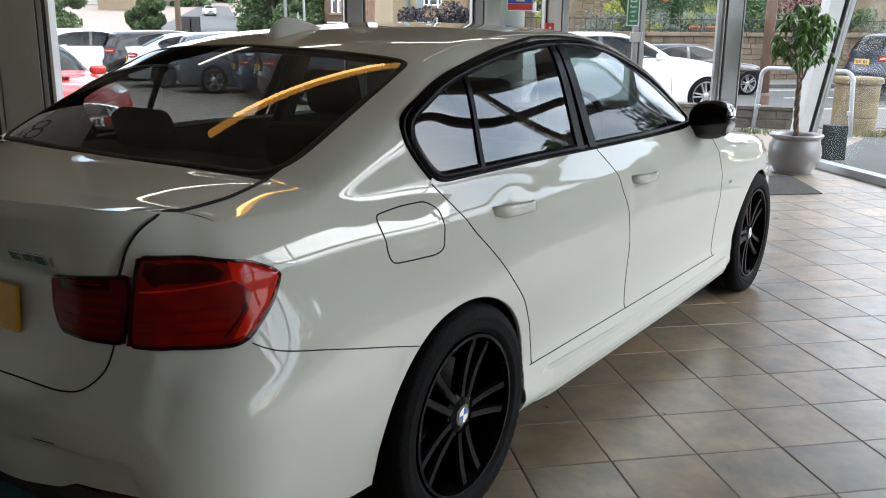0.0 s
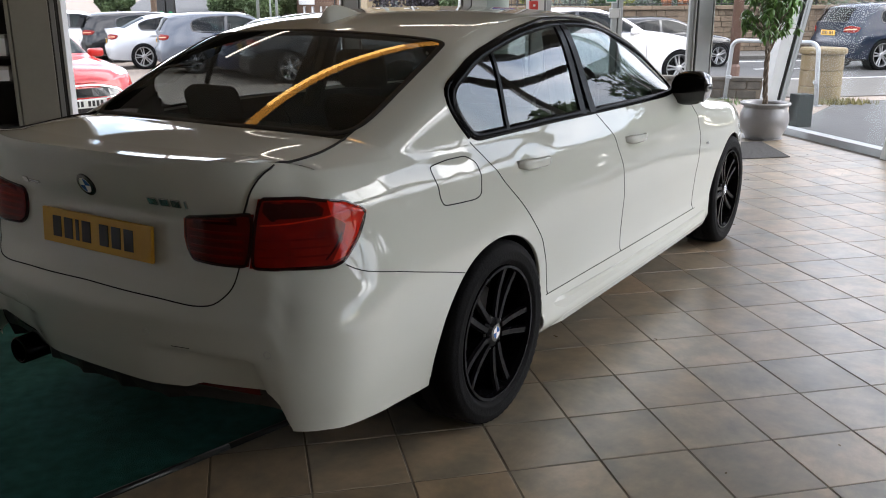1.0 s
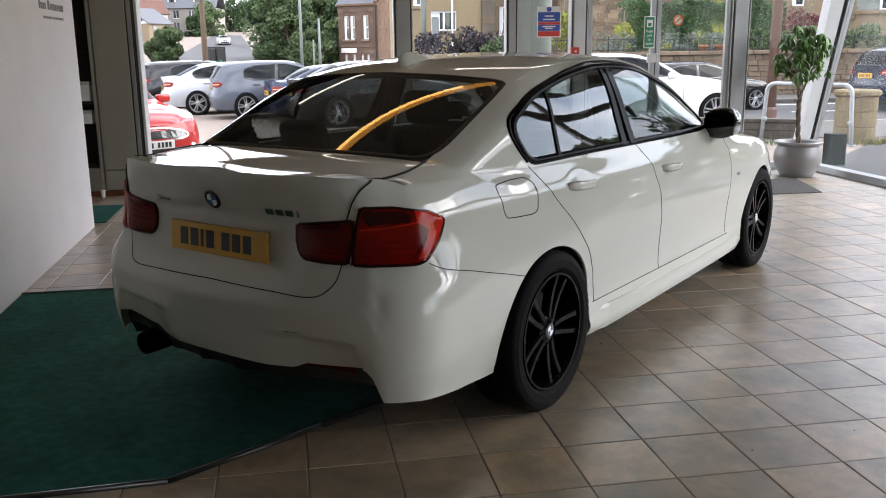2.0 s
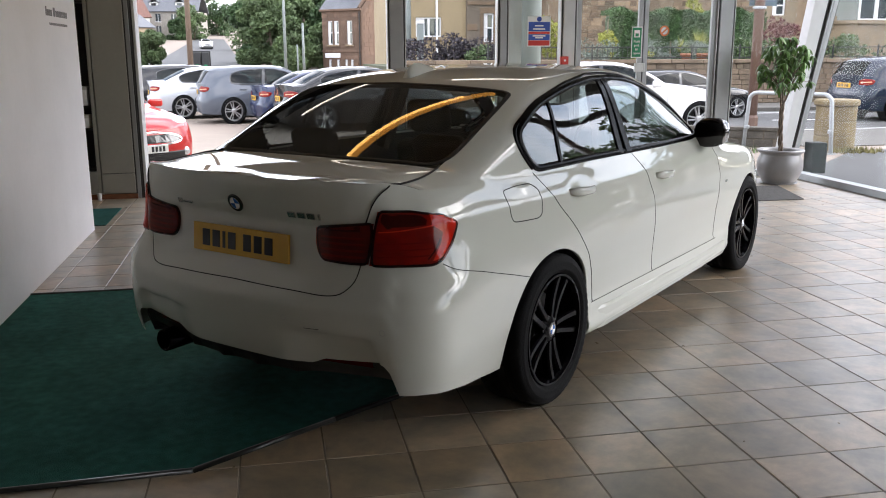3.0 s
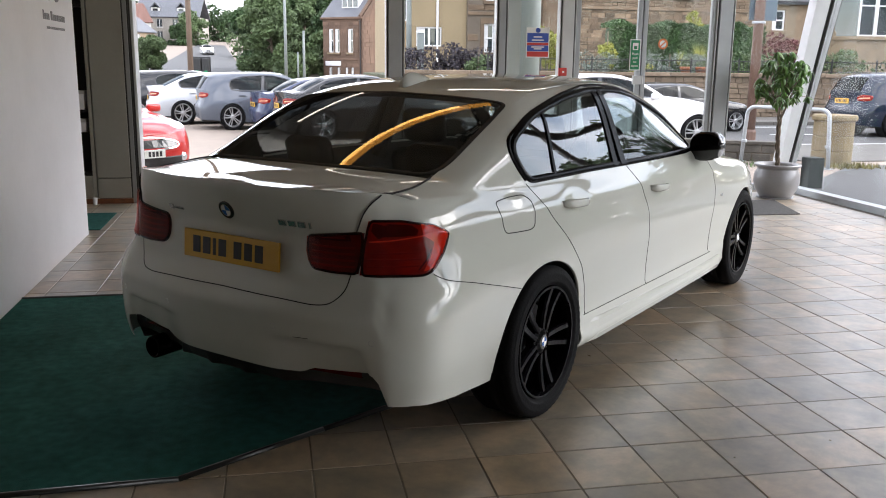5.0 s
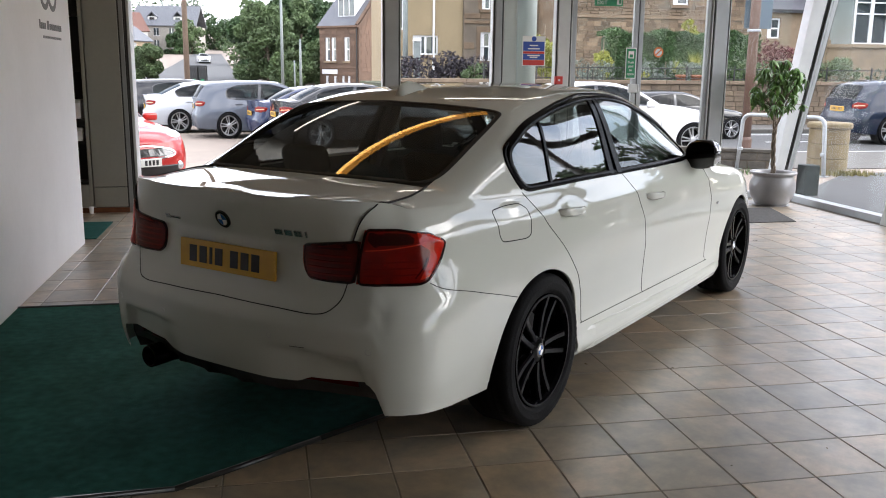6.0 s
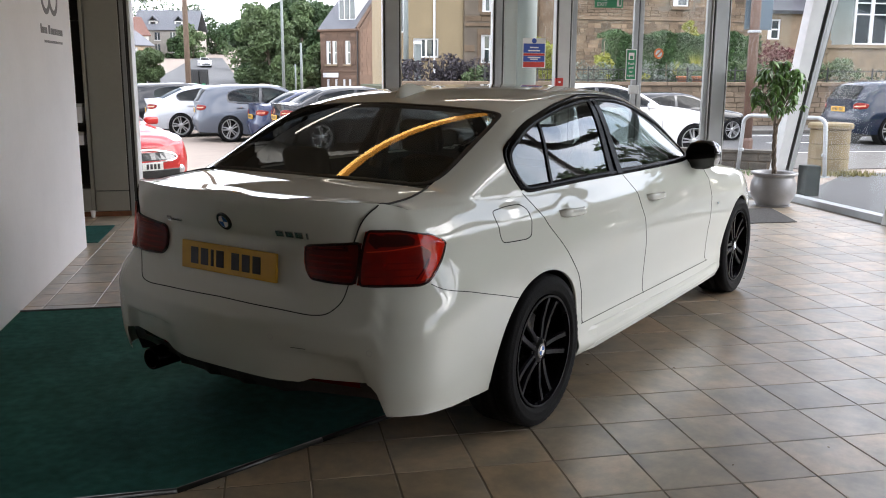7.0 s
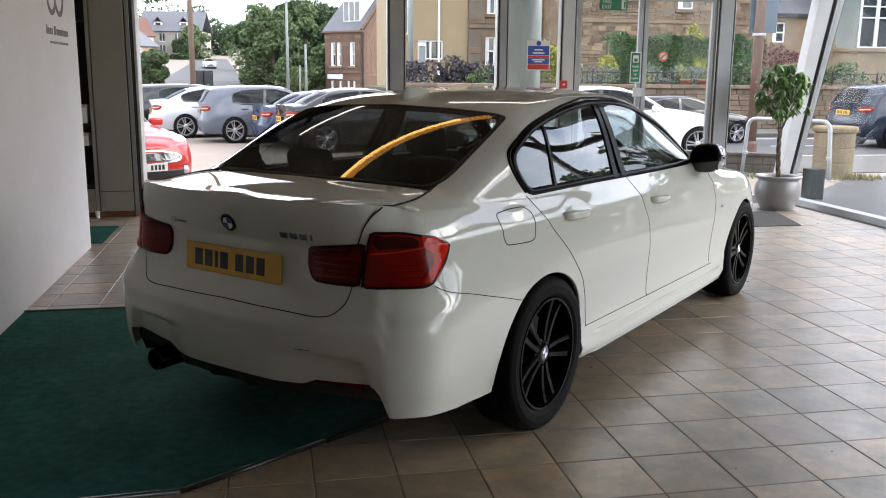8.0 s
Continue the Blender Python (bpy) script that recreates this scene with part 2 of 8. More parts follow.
class Shell:
    """A car's skin: a band round the plan outline and a top lofted from the tail to the nose. Tail towards -y, origin on the
    ground under the rear axle. Half of it (x >= 0) is computed and then mirrored."""

    def __init__(self, plan, profiles, bottom, top, keys, tail, nose, columns=290, rows=44, soften=9, cross=(12, 7, 14), arches=(0.0, AXLE), arch_r=0.362, arch_z=0.322, dents=(), recess=0.0):
        self.plan = np.array(plan, float)
        n = len(plan)
        self.idx = np.arange(n)
        self.profiles, self.bottom, self.top = profiles, bottom, top
        # columns spaced evenly along the outline
        uu = np.linspace(0, n - 1, 1200)
        P = self.plan_at(uu)
        s = np.concatenate(([0], np.cumsum(np.hypot(*np.diff(P, axis=0).T))))
        u = np.interp(np.linspace(0, s[-1], columns), s, uu)
        extra = [tail, nose]
        ys_edge = np.array([self.top_at(a)[1] for a in uu])
        sel = (uu >= tail) & (uu <= nose)
        for k in keys:
            if k.get("line"):
                extra.append(float(np.interp(k["y"], ys_edge[sel], uu[sel])))
        self.u = np.unique(np.concatenate((u, extra)))
        keep = [self.u[0]]
        for a in self.u[1:]:
            if a - keep[-1] > 0.012 or a in extra:
                if a in extra and a - keep[-1] < 0.012 and keep[-1] not in extra and len(keep) > 1:
                    keep.pop()
                keep.append(a)
        self.u = np.array(keep)
        verts, faces, zone = [], [], []
        # band
        for a in self.u:
            z0, z1 = self.z_limits(a)
            t = np.linspace(0, 1, rows)
            verts += [tuple(p) for p in self.at(a, z0 + (z1 - z0) * t)]
        nu = len(self.u)
        if recess:                                        # even out the rear corner along the outline
            G = np.array(verts).reshape(nu, rows, 3)
            w_u = np.clip((self.u - 2.9) / 0.8, 0, 1) * np.clip((9.0 - self.u) / 1.5, 0, 1)
            w_j = np.clip((rows - 3 - np.arange(rows)) / 6.0, 0, 1) * np.clip(np.arange(rows) / 4.0, 0, 1)
            for _ in range(9):
                S = G.copy()
                S[1:-1] = (G[:-2] + 2 * G[1:-1] + G[2:]) / 4
                G[:, :, :2] += (S - G)[:, :, :2] * (w_u[:, None] * w_j[None, :])[:, :, None]
            verts = [tuple(p) for p in G.reshape(-1, 3)]
        for i in range(nu - 1):
            for j in range(rows - 1):
                a = i * rows + j
                faces.append((a, a + rows, a + rows + 1, a + 1))
                zone.append(("band", self.u[i], 0))
        # top
        cols = [a for a in self.u if tail - 1e-9 <= a <= nose + 1e-9]
        t_rows = np.concatenate((np.linspace(0, 0.45, cross[0]), np.linspace(0.45, 0.62, cross[1])[1:], np.linspace(0.62, 1, cross[2])[1:]))
        self.t_rows = t_rows
        base = len(verts)
        nr = len(t_rows)
        for c, a in enumerate(cols):
            E = self.top_at(a)
            lo, hi = 0, len(keys) - 1                     # the curves break at the foot of the screens
            for q, k in enumerate(keys):
                if k.get("crease"):
                    if E[1] >= k["y"] - 1e-6:
                        lo = q
                    else:
                        hi = q
                        break
            seg = keys[lo:hi + 1]
            f = lambda key: float(pchip([k["y"] for k in seg], [k[key] for k in seg], np.array([E[1]]))[0])
            yc, zc, gx, gz, lx, lz = f("yc"), f("zc"), f("gx"), f("gz"), f("lx"), f("lz")
            gx, lx = min(gx, E[0] * 0.9), min(lx, E[0] * 0.985)
            tk = [0, 0.22, 0.45, 0.62, 1.0]
            xs = pchip(tk, [0, gx * 0.52, gx, lx, E[0]], t_rows)
            zs = pchip(tk, [zc, zc - (zc - gz) * 0.27, gz, lz, E[2]], t_rows)
            yy = yc + (E[1] - yc) * (xs / E[0]) ** 2
            wt = max(0.0, 1 - c / 9.0) ** 2
            wn_ = max(0.0, 1 - (len(cols) - 1 - c) / 5.0)
            for j in range(nr):
                p = np.array((xs[j], yy[j], zs[j]))
                if wt > 0:
                    q = self.top_at(tail * min(1.0, xs[j] / E[0]))
                    p = p + (q - p) * wt
                if wn_ > 0:
                    q = self.top_at(nose + (n - 1 - nose) * (1 - min(1.0, xs[j] / E[0])))
                    p = p + (q - p) * wn_ * (1.0 if c == len(cols) - 1 else 0.8)
                if j == nr - 1:
                    p = np.array(E)
                verts.append(tuple(p))
        for c in range(len(cols) - 1):
            for j in range(nr - 1):
                a = base + c * nr + j
                faces.append((a, a + 1, a + nr + 1, a + nr))
                zone.append(("top", self.top_at(0.5 * (cols[c] + cols[c + 1]))[1], 0.5 * (t_rows[j] + t_rows[j + 1])))
        V = np.array(verts)
        for yd, zd, ry, rz, depth in dents:
            g = np.exp(-(((V[:, 1] - yd) / ry) ** 2 + ((V[:, 2] - zd) / rz) ** 2) ** 2)
            V[:, 0] -= np.where(V[:, 0] > 0.6, depth * g, 0)
        if recess:
            s1 = np.clip((0.505 - V[:, 2]) / 0.014, 0, 1) * np.clip((V[:, 0] - 0.22) / 0.2, 0, 1)
            s2 = np.clip((0.655 + (0.44 - V[:, 2]) * 0.35 - V[:, 0]) / 0.035, 0, 1)
            k_ = s1 * s2
            V[:, 1] += np.where((V[:, 1] < -0.75) & (V[:, 2] < 0.51), recess * k_ * k_ * (3 - 2 * k_), 0)
        # wheel arches: cut the skin cleanly along the arch circle
        keep_f, keep_z = [], []
        more, cut = [], {}
        gap = [np.where(V[:, 0] > 0.6, np.hypot(V[:, 1] - ya, V[:, 2] - arch_z) - arch_r, 1.0) for ya in arches]
        for fc, z in zip(faces, zone):
            which = next((q for q in range(len(arches)) if min(gap[q][i] for i in fc) < 0), None)
            if which is None:
                keep_f.append(fc)
                keep_z.append(z)
                continue
            gq = gap[which]
            if max(gq[i] for i in fc) <= 0:
                continue
            poly = []
            for i, j in zip(fc, fc[1:] + fc[:1]):
                if gq[i] >= 0:
                    poly.append(i)
                if (gq[i] >= 0) != (gq[j] >= 0):
                    lo_, hi_ = min(i, j), max(i, j)
                    if (lo_, hi_) not in cut:
                        t = gq[lo_] / (gq[lo_] - gq[hi_])
                        p = V[lo_] + (V[hi_] - V[lo_]) * t
                        dy, dz = p[1] - arches[which], p[2] - arch_z
                        k = arch_r / math.hypot(dy, dz)
                        cut[(lo_, hi_)] = len(V) + len(more)
                        more.append((p[0], arches[which] + dy * k, arch_z + dz * k))
                    poly.append(cut[(lo_, hi_)])
            if len(poly) >= 3:
                keep_f.append(tuple(poly))
                keep_z.append(z)
        if more:
            V = np.vstack((V, np.array(more)))
        nv = len(V)
        Vm = V.copy()
        Vm[:, 0] *= -1
        allv = np.vstack((V, Vm))
        allf = keep_f + [tuple(i + nv for i in fc[::-1]) for fc in keep_f]
        self.zone = keep_z + keep_z
        # weld
        key = {}
        remap = np.zeros(len(allv), int)
        outv = []
        for i, p in enumerate(np.round(allv, 4)):
            kk = (p[0] + 0.0, p[1], p[2])
            if kk not in key:
                key[kk] = len(outv)
                outv.append(allv[i])
            remap[i] = key[kk]
        F2, Z2 = [], []
        for fc, z in zip(allf, self.zone):
            g = []
            for i in fc:
                j = int(remap[i])
                if j not in g:
                    g.append(j)
            if len(g) >= 3:
                F2.append(tuple(g))
                Z2.append(z)
        self.V, self.F, self.zone = np.array(outv), F2, Z2
        me = bpy.data.meshes.new("skin")
        me.from_pydata([tuple(p) for p in self.V], [], self.F)
        bm = bmesh.new()
        bm.from_mesh(me)
        bmesh.ops.recalc_face_normals(bm, faces=bm.faces[:])
        # outward: the roof must look up
        bm.faces.ensure_lookup_table()
        topf = max(bm.faces, key=lambda f_: f_.calc_center_median().z)
        if topf.normal.z < 0:
            bmesh.ops.reverse_faces(bm, faces=bm.faces[:])
        bm.normal_update()
        # even out the shading normals, so that reflections run smoothly over the panels
        nb = [[e_.other_vert(v).index for e_ in v.link_edges] for v in bm.verts]
        nn_ = [v.normal.copy() for v in bm.verts]
        crisp = [p[1] < -0.6 and p[2] < 0.67 and abs(p[0]) < 0.74 for p in self.V]
        for q_ in range(soften):
            nn_ = [nn_[i] if q_ > 1 and crisp[i] else (nn_[i] * 2 + sum((nn_[j] for j in nb[i]), Vector())).normalized() for i in range(len(nn_))]
        if recess:                                        # the rounded corner of the boot
            corner = [i for i, p in enumerate(self.V) if p[1] < -0.55 and p[2] > 0.95 and 0.50 < abs(p[0]) < 0.80]
            for _ in range(14):
                fresh = {i: (nn_[i] * 2 + sum((nn_[j] for j in nb[i]), Vector())).normalized() for i in corner}
                for i, v in fresh.items():
                    nn_[i] = v
        self.N = nn_
        self.F = [tuple(v.index for v in f_.verts) for f_ in bm.faces]
        self.C = [f_.calc_center_median() for f_ in bm.faces]
        self.tree = BVHTree.FromBMesh(bm)
        bm.free()
        bpy.data.meshes.remove(me)

    def plan_at(self, u):
        u = np.atleast_1d(u)
        i = np.clip(u.astype(int), 0, len(self.plan) - 2)
        t = (u - i)[:, None]
        p = self.plan
        ext = np.vstack((p[1] * (-1, 1), p, p[-2] * (-1, 1)))
        p0, p1, p2, p3 = ext[i], ext[i + 1], ext[i + 2], ext[i + 3]
        return 0.5 * ((2 * p1) + (p2 - p0) * t + (2 * p0 - 5 * p1 + 4 * p2 - p3) * t ** 2 + (3 * p1 - p0 - 3 * p2 + p3) * t ** 3)

    def z_limits(self, u):
        return (float(np.interp(u, [a for a, _ in self.bottom], [b for _, b in self.bottom])),
                float(pchip([a for a, _ in self.top], [b for _, b in self.top], np.array([u]))[0]))

    def inset(self, u, z):
        """How far the skin stands in from the outline, at the heights z."""
        ks = self.profiles
        i = 0
        while i < len(ks) - 2 and u > ks[i + 1][0]:
            i += 1
        val = lambda k: pchip(k[1], k[2], z)
        t = min(1.0, max(0.0, (u - ks[i][0]) / (ks[i + 1][0] - ks[i][0])))
        t = t * t * (3 - 2 * t)
        return val(ks[i]) * (1 - t) + val(ks[i + 1]) * t

    def at(self, u, z):
        a, b, c = self.plan_at(np.array([u, min(u + 0.02, len(self.plan) - 1), max(u - 0.02, 0)]))
        t = b - c
        t /= np.hypot(*t)
        nrm = np.array((t[1], -t[0]))          # outwards
        d = self.inset(u, z)
        return np.stack((np.maximum(0.0, a[0] - nrm[0] * d), a[1] - nrm[1] * d, z), axis=1)

    def top_at(self, u):
        return self.at(u, np.array([self.z_limits(u)[1]]))[0]

    def piece(self, name, chosen, material, parent, label="", offset=0.0, own=False):
        """The chosen faces as a mesh of their own, with the whole skin's normals."""
        ids, vs, fs, ns = {}, [], [], []
        for f in chosen:
            g = []
            for i in self.F[f]:
                if i not in ids:
                    ids[i] = len(vs)
                    vs.append(tuple(Vector(self.V[i]) + self.N[i] * offset))
                    ns.append(self.N[i])
                g.append(ids[i])
            fs.append(g)
        if own:                                          # a pane by itself: its own normals, evened out
            P = [Vector(p) for p in vs]
            acc = [Vector() for _ in vs]
            near_ = [set() for _ in vs]
            for g in fs:
                c = (P[g[2]] - P[g[0]]).cross(P[g[-1]] - P[g[1]])
                for i in g:
                    acc[i] += c
                    near_[i].update(g)
            acc = [a.normalized() for a in acc]
            XYZ = np.array(vs) - np.mean(vs, axis=0)
            A = np.column_stack((np.ones(len(vs)), XYZ, XYZ[:, 0] * abs(XYZ[:, 0]), XYZ[:, 1] ** 2))
            sol = np.linalg.lstsq(A, np.array([tuple(a) for a in acc]), rcond=None)[0]
            acc = [Vector(r_).normalized() for r_ in A @ sol]
            ns = acc
        me = bpy.data.meshes.new(name)
        me.from_pydata(vs, [], fs)
        me.shade_smooth()
        me.normals_split_custom_set_from_vertices([tuple(v) for v in ns])
        return link(name, me, material, parent, label)

    def hit(self, origin, way):
        loc, nor, _, _ = self.tree.ray_cast(Vector(origin), Vector(way))
        return loc, nor

    def on_side(self, y, z, sign=1):
        return self.hit((sign * 2.5, y, z), (-sign, 0, 0))

    def on_rear(self, x, z):
        return self.hit((x, -3, z), (0, 1, 0))

    def on_top(self, x, y):
        return self.hit((x, y, 3), (0, 0, -1))


def ribbon(hits, width, lift, bm=None, thick=0.003, closed=False):
    """A thin raised strip along surface points (place, normal)."""
    bm = bm or bmesh.new()
    hs = [h for h in hits if h[0] is not None]
    rows = []
    n = len(hs)
    for i, (p, nr) in enumerate(hs):
        if closed:
            t = hs[(i + 1) % n][0] - hs[i - 1][0]
        else:
            t = hs[min(i + 1, n - 1)][0] - hs[max(i - 1, 0)][0]
        side = t.cross(nr).normalized() * width / 2
        rows.append([bm.verts.new(p - side + nr * (lift - thick)), bm.verts.new(p - side * 0.8 + nr * lift), bm.verts.new(p + side * 0.8 + nr * lift), bm.verts.new(p + side + nr * (lift - thick))])
    pairs = list(zip(rows, rows[1:])) + ([(rows[-1], rows[0])] if closed else [])
    for a, b in pairs:
        for k in range(3):
            bm.faces.new((a[k], a[k + 1], b[k + 1], b[k]))
    bmesh.ops.recalc_face_normals(bm, faces=bm.faces[:])
    return bm


def dense(points, step=0.02, closed=False):
    """A line of points, rounded a little and cut finely."""
    pts = [np.array(p, float) for p in points]
    if closed:
        pts = pts + [pts[0]]
    out = []
    for a, b in zip(pts, pts[1:]):
        k = max(1, int(np.linalg.norm(b - a) / step))
        out += [a + (b - a) * i / k for i in range(k)]
    if not closed:
        out.append(pts[-1])
    for _ in range(3):
        q = list(out)
        m_ = len(out)
        for i in range(m_):
            if closed or 0 < i < m_ - 1:
                q[i] = (out[i - 1] + 2 * out[i] + out[(i + 1) % m_]) / 4
        out = q
    return out


def inside(poly, x, y):
    c = False
    n = len(poly)
    for i in range(n):
        x1, y1 = poly[i]
        x2, y2 = poly[(i + 1) % n]
        if (y1 > y) != (y2 > y) and x < (x2 - x1) * (y - y1) / (y2 - y1) + x1:
            c = not c
    return c


# ---------------------------------------------------------------- wheels
def make_wheel(parent, radius=0.331, rim_r=0.247, width=0.225, spokes=5, twin=True, rim_mat=None, detail=1, badge=True):
    """A road wheel about the x axis, outer face towards +x at x = 0; parts: tyre, rim, hub cap, brake disc."""
    hw = width
    seg = 120 if detail else 24
    ty = [(rim_r - 0.004, -0.012), (rim_r + 0.012, 0.003), (rim_r + 0.018, 0.0065), (rim_r + 0.022, 0.0055), (rim_r + 0.045, 0.008), (rim_r + 0.052, 0.0075), (rim_r + 0.054, 0.0055), (radius - 0.014, 0.003), (radius - 0.005, -0.006), (radius, -0.022),
          (radius, -hw * 0.30), (radius - 0.006, -hw * 0.305), (radius - 0.006, -hw * 0.335), (radius, -hw * 0.34), (radius, -hw * 0.62), (radius - 0.006, -hw * 0.625), (radius - 0.006, -hw * 0.655), (radius, -hw * 0.66),
          (radius, -hw + 0.032), (radius - 0.01, -hw + 0.01), (rim_r + 0.02, -hw), (rim_r - 0.004, -hw + 0.012)]
    bm = lathe(ty, seg, 'X', caps=False)
    if detail:                                            # grooved shoulder of the tread
        for v in bm.verts:
            r = math.hypot(v.co.y, v.co.z)
            if r > radius - 0.016 and v.co.x > -0.05 and round(math.atan2(v.co.z, v.co.y) / (2 * math.pi / seg)) % 2 == 0:
                v.co.y *= (r - 0.005) / r
                v.co.z *= (r - 0.005) / r
    part("tyre", bm, rubber, parent, smooth=True)
    bm = lathe([(rim_r, -0.010), (rim_r - 0.004, 0.0), (rim_r - 0.014, 0.0), (rim_r - 0.022, -0.018), (rim_r - 0.030, -0.05), (rim_r - 0.035, -hw + 0.03), (rim_r, -hw + 0.015)], seg, 'X', caps=False)
    # spokes: a flat tapered bar, from hub to rim
    def spoke(a, off, w0, w1):
        c, s = math.cos(a), math.sin(a)
        t = Vector((0, -s, c))
        rad = Vector((0, c, s))
        r0, r1 = 0.052, rim_r - 0.012
        rows = []
        for k in range(7):
            f = k / 6
            r = r0 + (r1 - r0) * f
            w = w0 + (w1 - w0) * f
            o = off * (0.42 + 0.58 * f)
            xo = -0.022 - 0.018 * math.sin(f * math.pi) * 0.4 + 0.012 * f
            c0 = rad * r + t * o
            rows.append([bm.verts.new(c0 + t * w * q + Vector((xo + dx, 0, 0))) for q, dx in ((-0.5, -0.035), (-0.5, -0.008), (-0.3, 0.0), (0.3, 0.0), (0.5, -0.008), (0.5, -0.035))])
        for A, Bq in zip(rows, rows[1:]):
            for q in range(6):
                bm.faces.new((A[q], A[(q + 1) % 6], Bq[(q + 1) % 6], Bq[q]))
        bm.faces.new(rows[-1])
    for k in range(spokes):
        a = 2 * math.pi * k / spokes + math.pi / 2
        if twin:
            spoke(a, 0.041, 0.030, 0.033)
            spoke(a, -0.041, 0.030, 0.033)
        else:
            spoke(a, 0.0, 0.05, 0.03)
    lathe([(0.0, -0.018), (0.034, -0.018), (0.052, -0.024), (0.066, -0.034), (0.066, -0.07), (0.0, -0.07)], 28, 'X', bm)
    bmesh.ops.recalc_face_normals(bm, faces=bm.faces[:])
    part("rim", bm, rim_mat or black_rim, parent)
    if detail:
        for k in range(5):
            a = 2 * math.pi * (k + 0.5) / 5 + math.pi / 2
            part("wheel_bolt", lathe([(0.0, -0.006), (0.007, -0.006), (0.009, -0.01), (0.009, -0.03), (0.0, -0.03)], 6, 'X', None, Matrix.Translation((-0.022, 0.056 * math.cos(a), 0.056 * math.sin(a)))), black_plastic, parent)
    part("brake_disc", lathe([(0.0, -0.10), (0.155, -0.10), (0.155, -0.122), (0.0, -0.122)], 32, 'X'), brake_steel, parent)
    if badge:
        roundel(parent, Matrix.Translation((-0.0165, 0, 0)) @ pose(0, 0, 0, 0, 90, 0), 0.033)


def roundel(parent, m, r):
    """A round enamel badge: black ring, blue and white quarters. Faces local +z."""
    ob = part("badge", lathe([(0.0, 0.0), (r * 0.92, 0.0), (r, -0.001), (r, -0.006), (0.0, -0.006)], 28), black_gloss, parent, "round enamel badge, blue and white quarters")
    ob.matrix_basis = m
    for k in range(4):
        bm = bmesh.new()
        c = [bm.verts.new((0, 0, 0.0012))]
        for j in range(7):
            a = math.pi / 2 * (k + j / 6)
            c.append(bm.verts.new((r * 0.62 * math.cos(a), r * 0.62 * math.sin(a), 0.0012)))
        f = bm.faces.new(c)
        bmesh.ops.extrude_face_region(bm, geom=[f])
        for v in bm.verts[:8]:
            v.co.z = 0.0002
        bmesh.ops.recalc_face_normals(bm, faces=bm.faces[:])
        part("enamel_quarter", bm, badge_blue if k % 2 == 0 else badge_white, ob)
    part("badge_ring", lathe([(r * 0.63, 0.001), (r * 0.66, 0.0018), (r * 0.69, 0.001), (r * 0.66, 0.0)], 28, close=True), chrome, ob)


# ---------------------------------------------------------------- the show car
SALOON_PLAN = [(0, -1.035), (0.22, -1.03), (0.42, -1.005), (0.60, -0.968), (0.742, -0.915), (0.840, -0.815), (0.868, -0.67), (0.870, -0.48), (0.872, -0.24), (0.888, 0.0),
               (0.893, 0.4), (0.897, 0.9), (0.90, 1.4), (0.90, 2.0), (0.897, 2.53), (0.893, 2.89), (0.872, 3.13), (0.825, 3.36), (0.70, 3.54), (0.5, 3.65), (0.25, 3.695), (0, 3.705)]
SALOON_PROFILES = [
    (0, [.28, .37, .45, .56, .600, .614, .64, .66, .70, .78, .86, .93, .99, 1.04, 1.07], [.07, .045, .02, .005, 0, .006, .028, .042, .077, .106, .108, .078, .054, .036, .040]),
    (1.35, [.28, .37, .45, .56, .600, .614, .64, .66, .70, .78, .86, .93, .99, 1.04, 1.07], [.07, .045, .02, .005, 0, .006, .028, .042, .077, .104, .106, .076, .054, .036, .040]),
    (2.6, [.28, .37, .45, .56, .600, .614, .64, .66, .70, .78, .86, .93, .99, 1.04, 1.07], [.06, .04, .018, .004, 0, .005, .020, .032, .051, .062, .066, .066, .060, .060, .075]),
    (4.4, [.24, .30, .40, .58, .66, .72, .80, .88, .95, 1.0, 1.05], [.055, .035, .006, 0, .022, .066, .096, .108, .122, .144, .185]),
    (7.0, [.24, .34, .45, .60, .70, .76, .82, .87, .895, .92, .955, .99, 1.05], [.060, .034, .012, 0, .010, .025, .045, .059, .062, .073, .089, .107, .143]),
    (9.0, [.22, .32, .45, .60, .70, .76, .82, .87, .895, .92, .955, .99, 1.05], [.045, .02, .008, 0, .006, .019, .037, .048, .050, .062, .080, .100, .125]),
    (10.2, [.18, .205, .235, .250, .29, .335, .345, .36, .42, .52, .65, .74, .80, .86, .89, .915, .95, 1.0, 1.05], [.060, .032, .010, .006, .020, .024, .026, .033, .030, .018, .004, .006, .018, .033, .035, .048, .068, .095, .115]),
    (13.0, [.18, .205, .235, .250, .29, .335, .345, .36, .42, .52, .65, .74, .79, .83, .855, .88, .92, 1.0, 1.05], [.060, .032, .010, .006, .020, .024, .026, .033, .030, .018, .003, .003, .010, .018, .020, .031, .046, .078, .11]),
    (15.0, [.18, .30, .45, .60, .72, .80, .86, .92, 1.0], [.06, .03, .008, 0, .006, .035, .08, .14, .22]),
    (21, [.18, .26, .36, .50, .62, .70, .80, .90], [.09, .03, 0, .01, .06, .12, .2, .3])]
SALOON_BOTTOM = [(0, .362), (1.7, .362), (1.95, .385), (2.8, .396), (3.42, .405), (3.62, .40), (3.9, .287), (4.7, .289), (5.4, .282), (6.4, .264), (7.3, .250), (8.5, .25), (9, .22), (9.9, .205), (10.5, .185), (13.8, .182), (15, .2), (16, .2), (21, .19)]
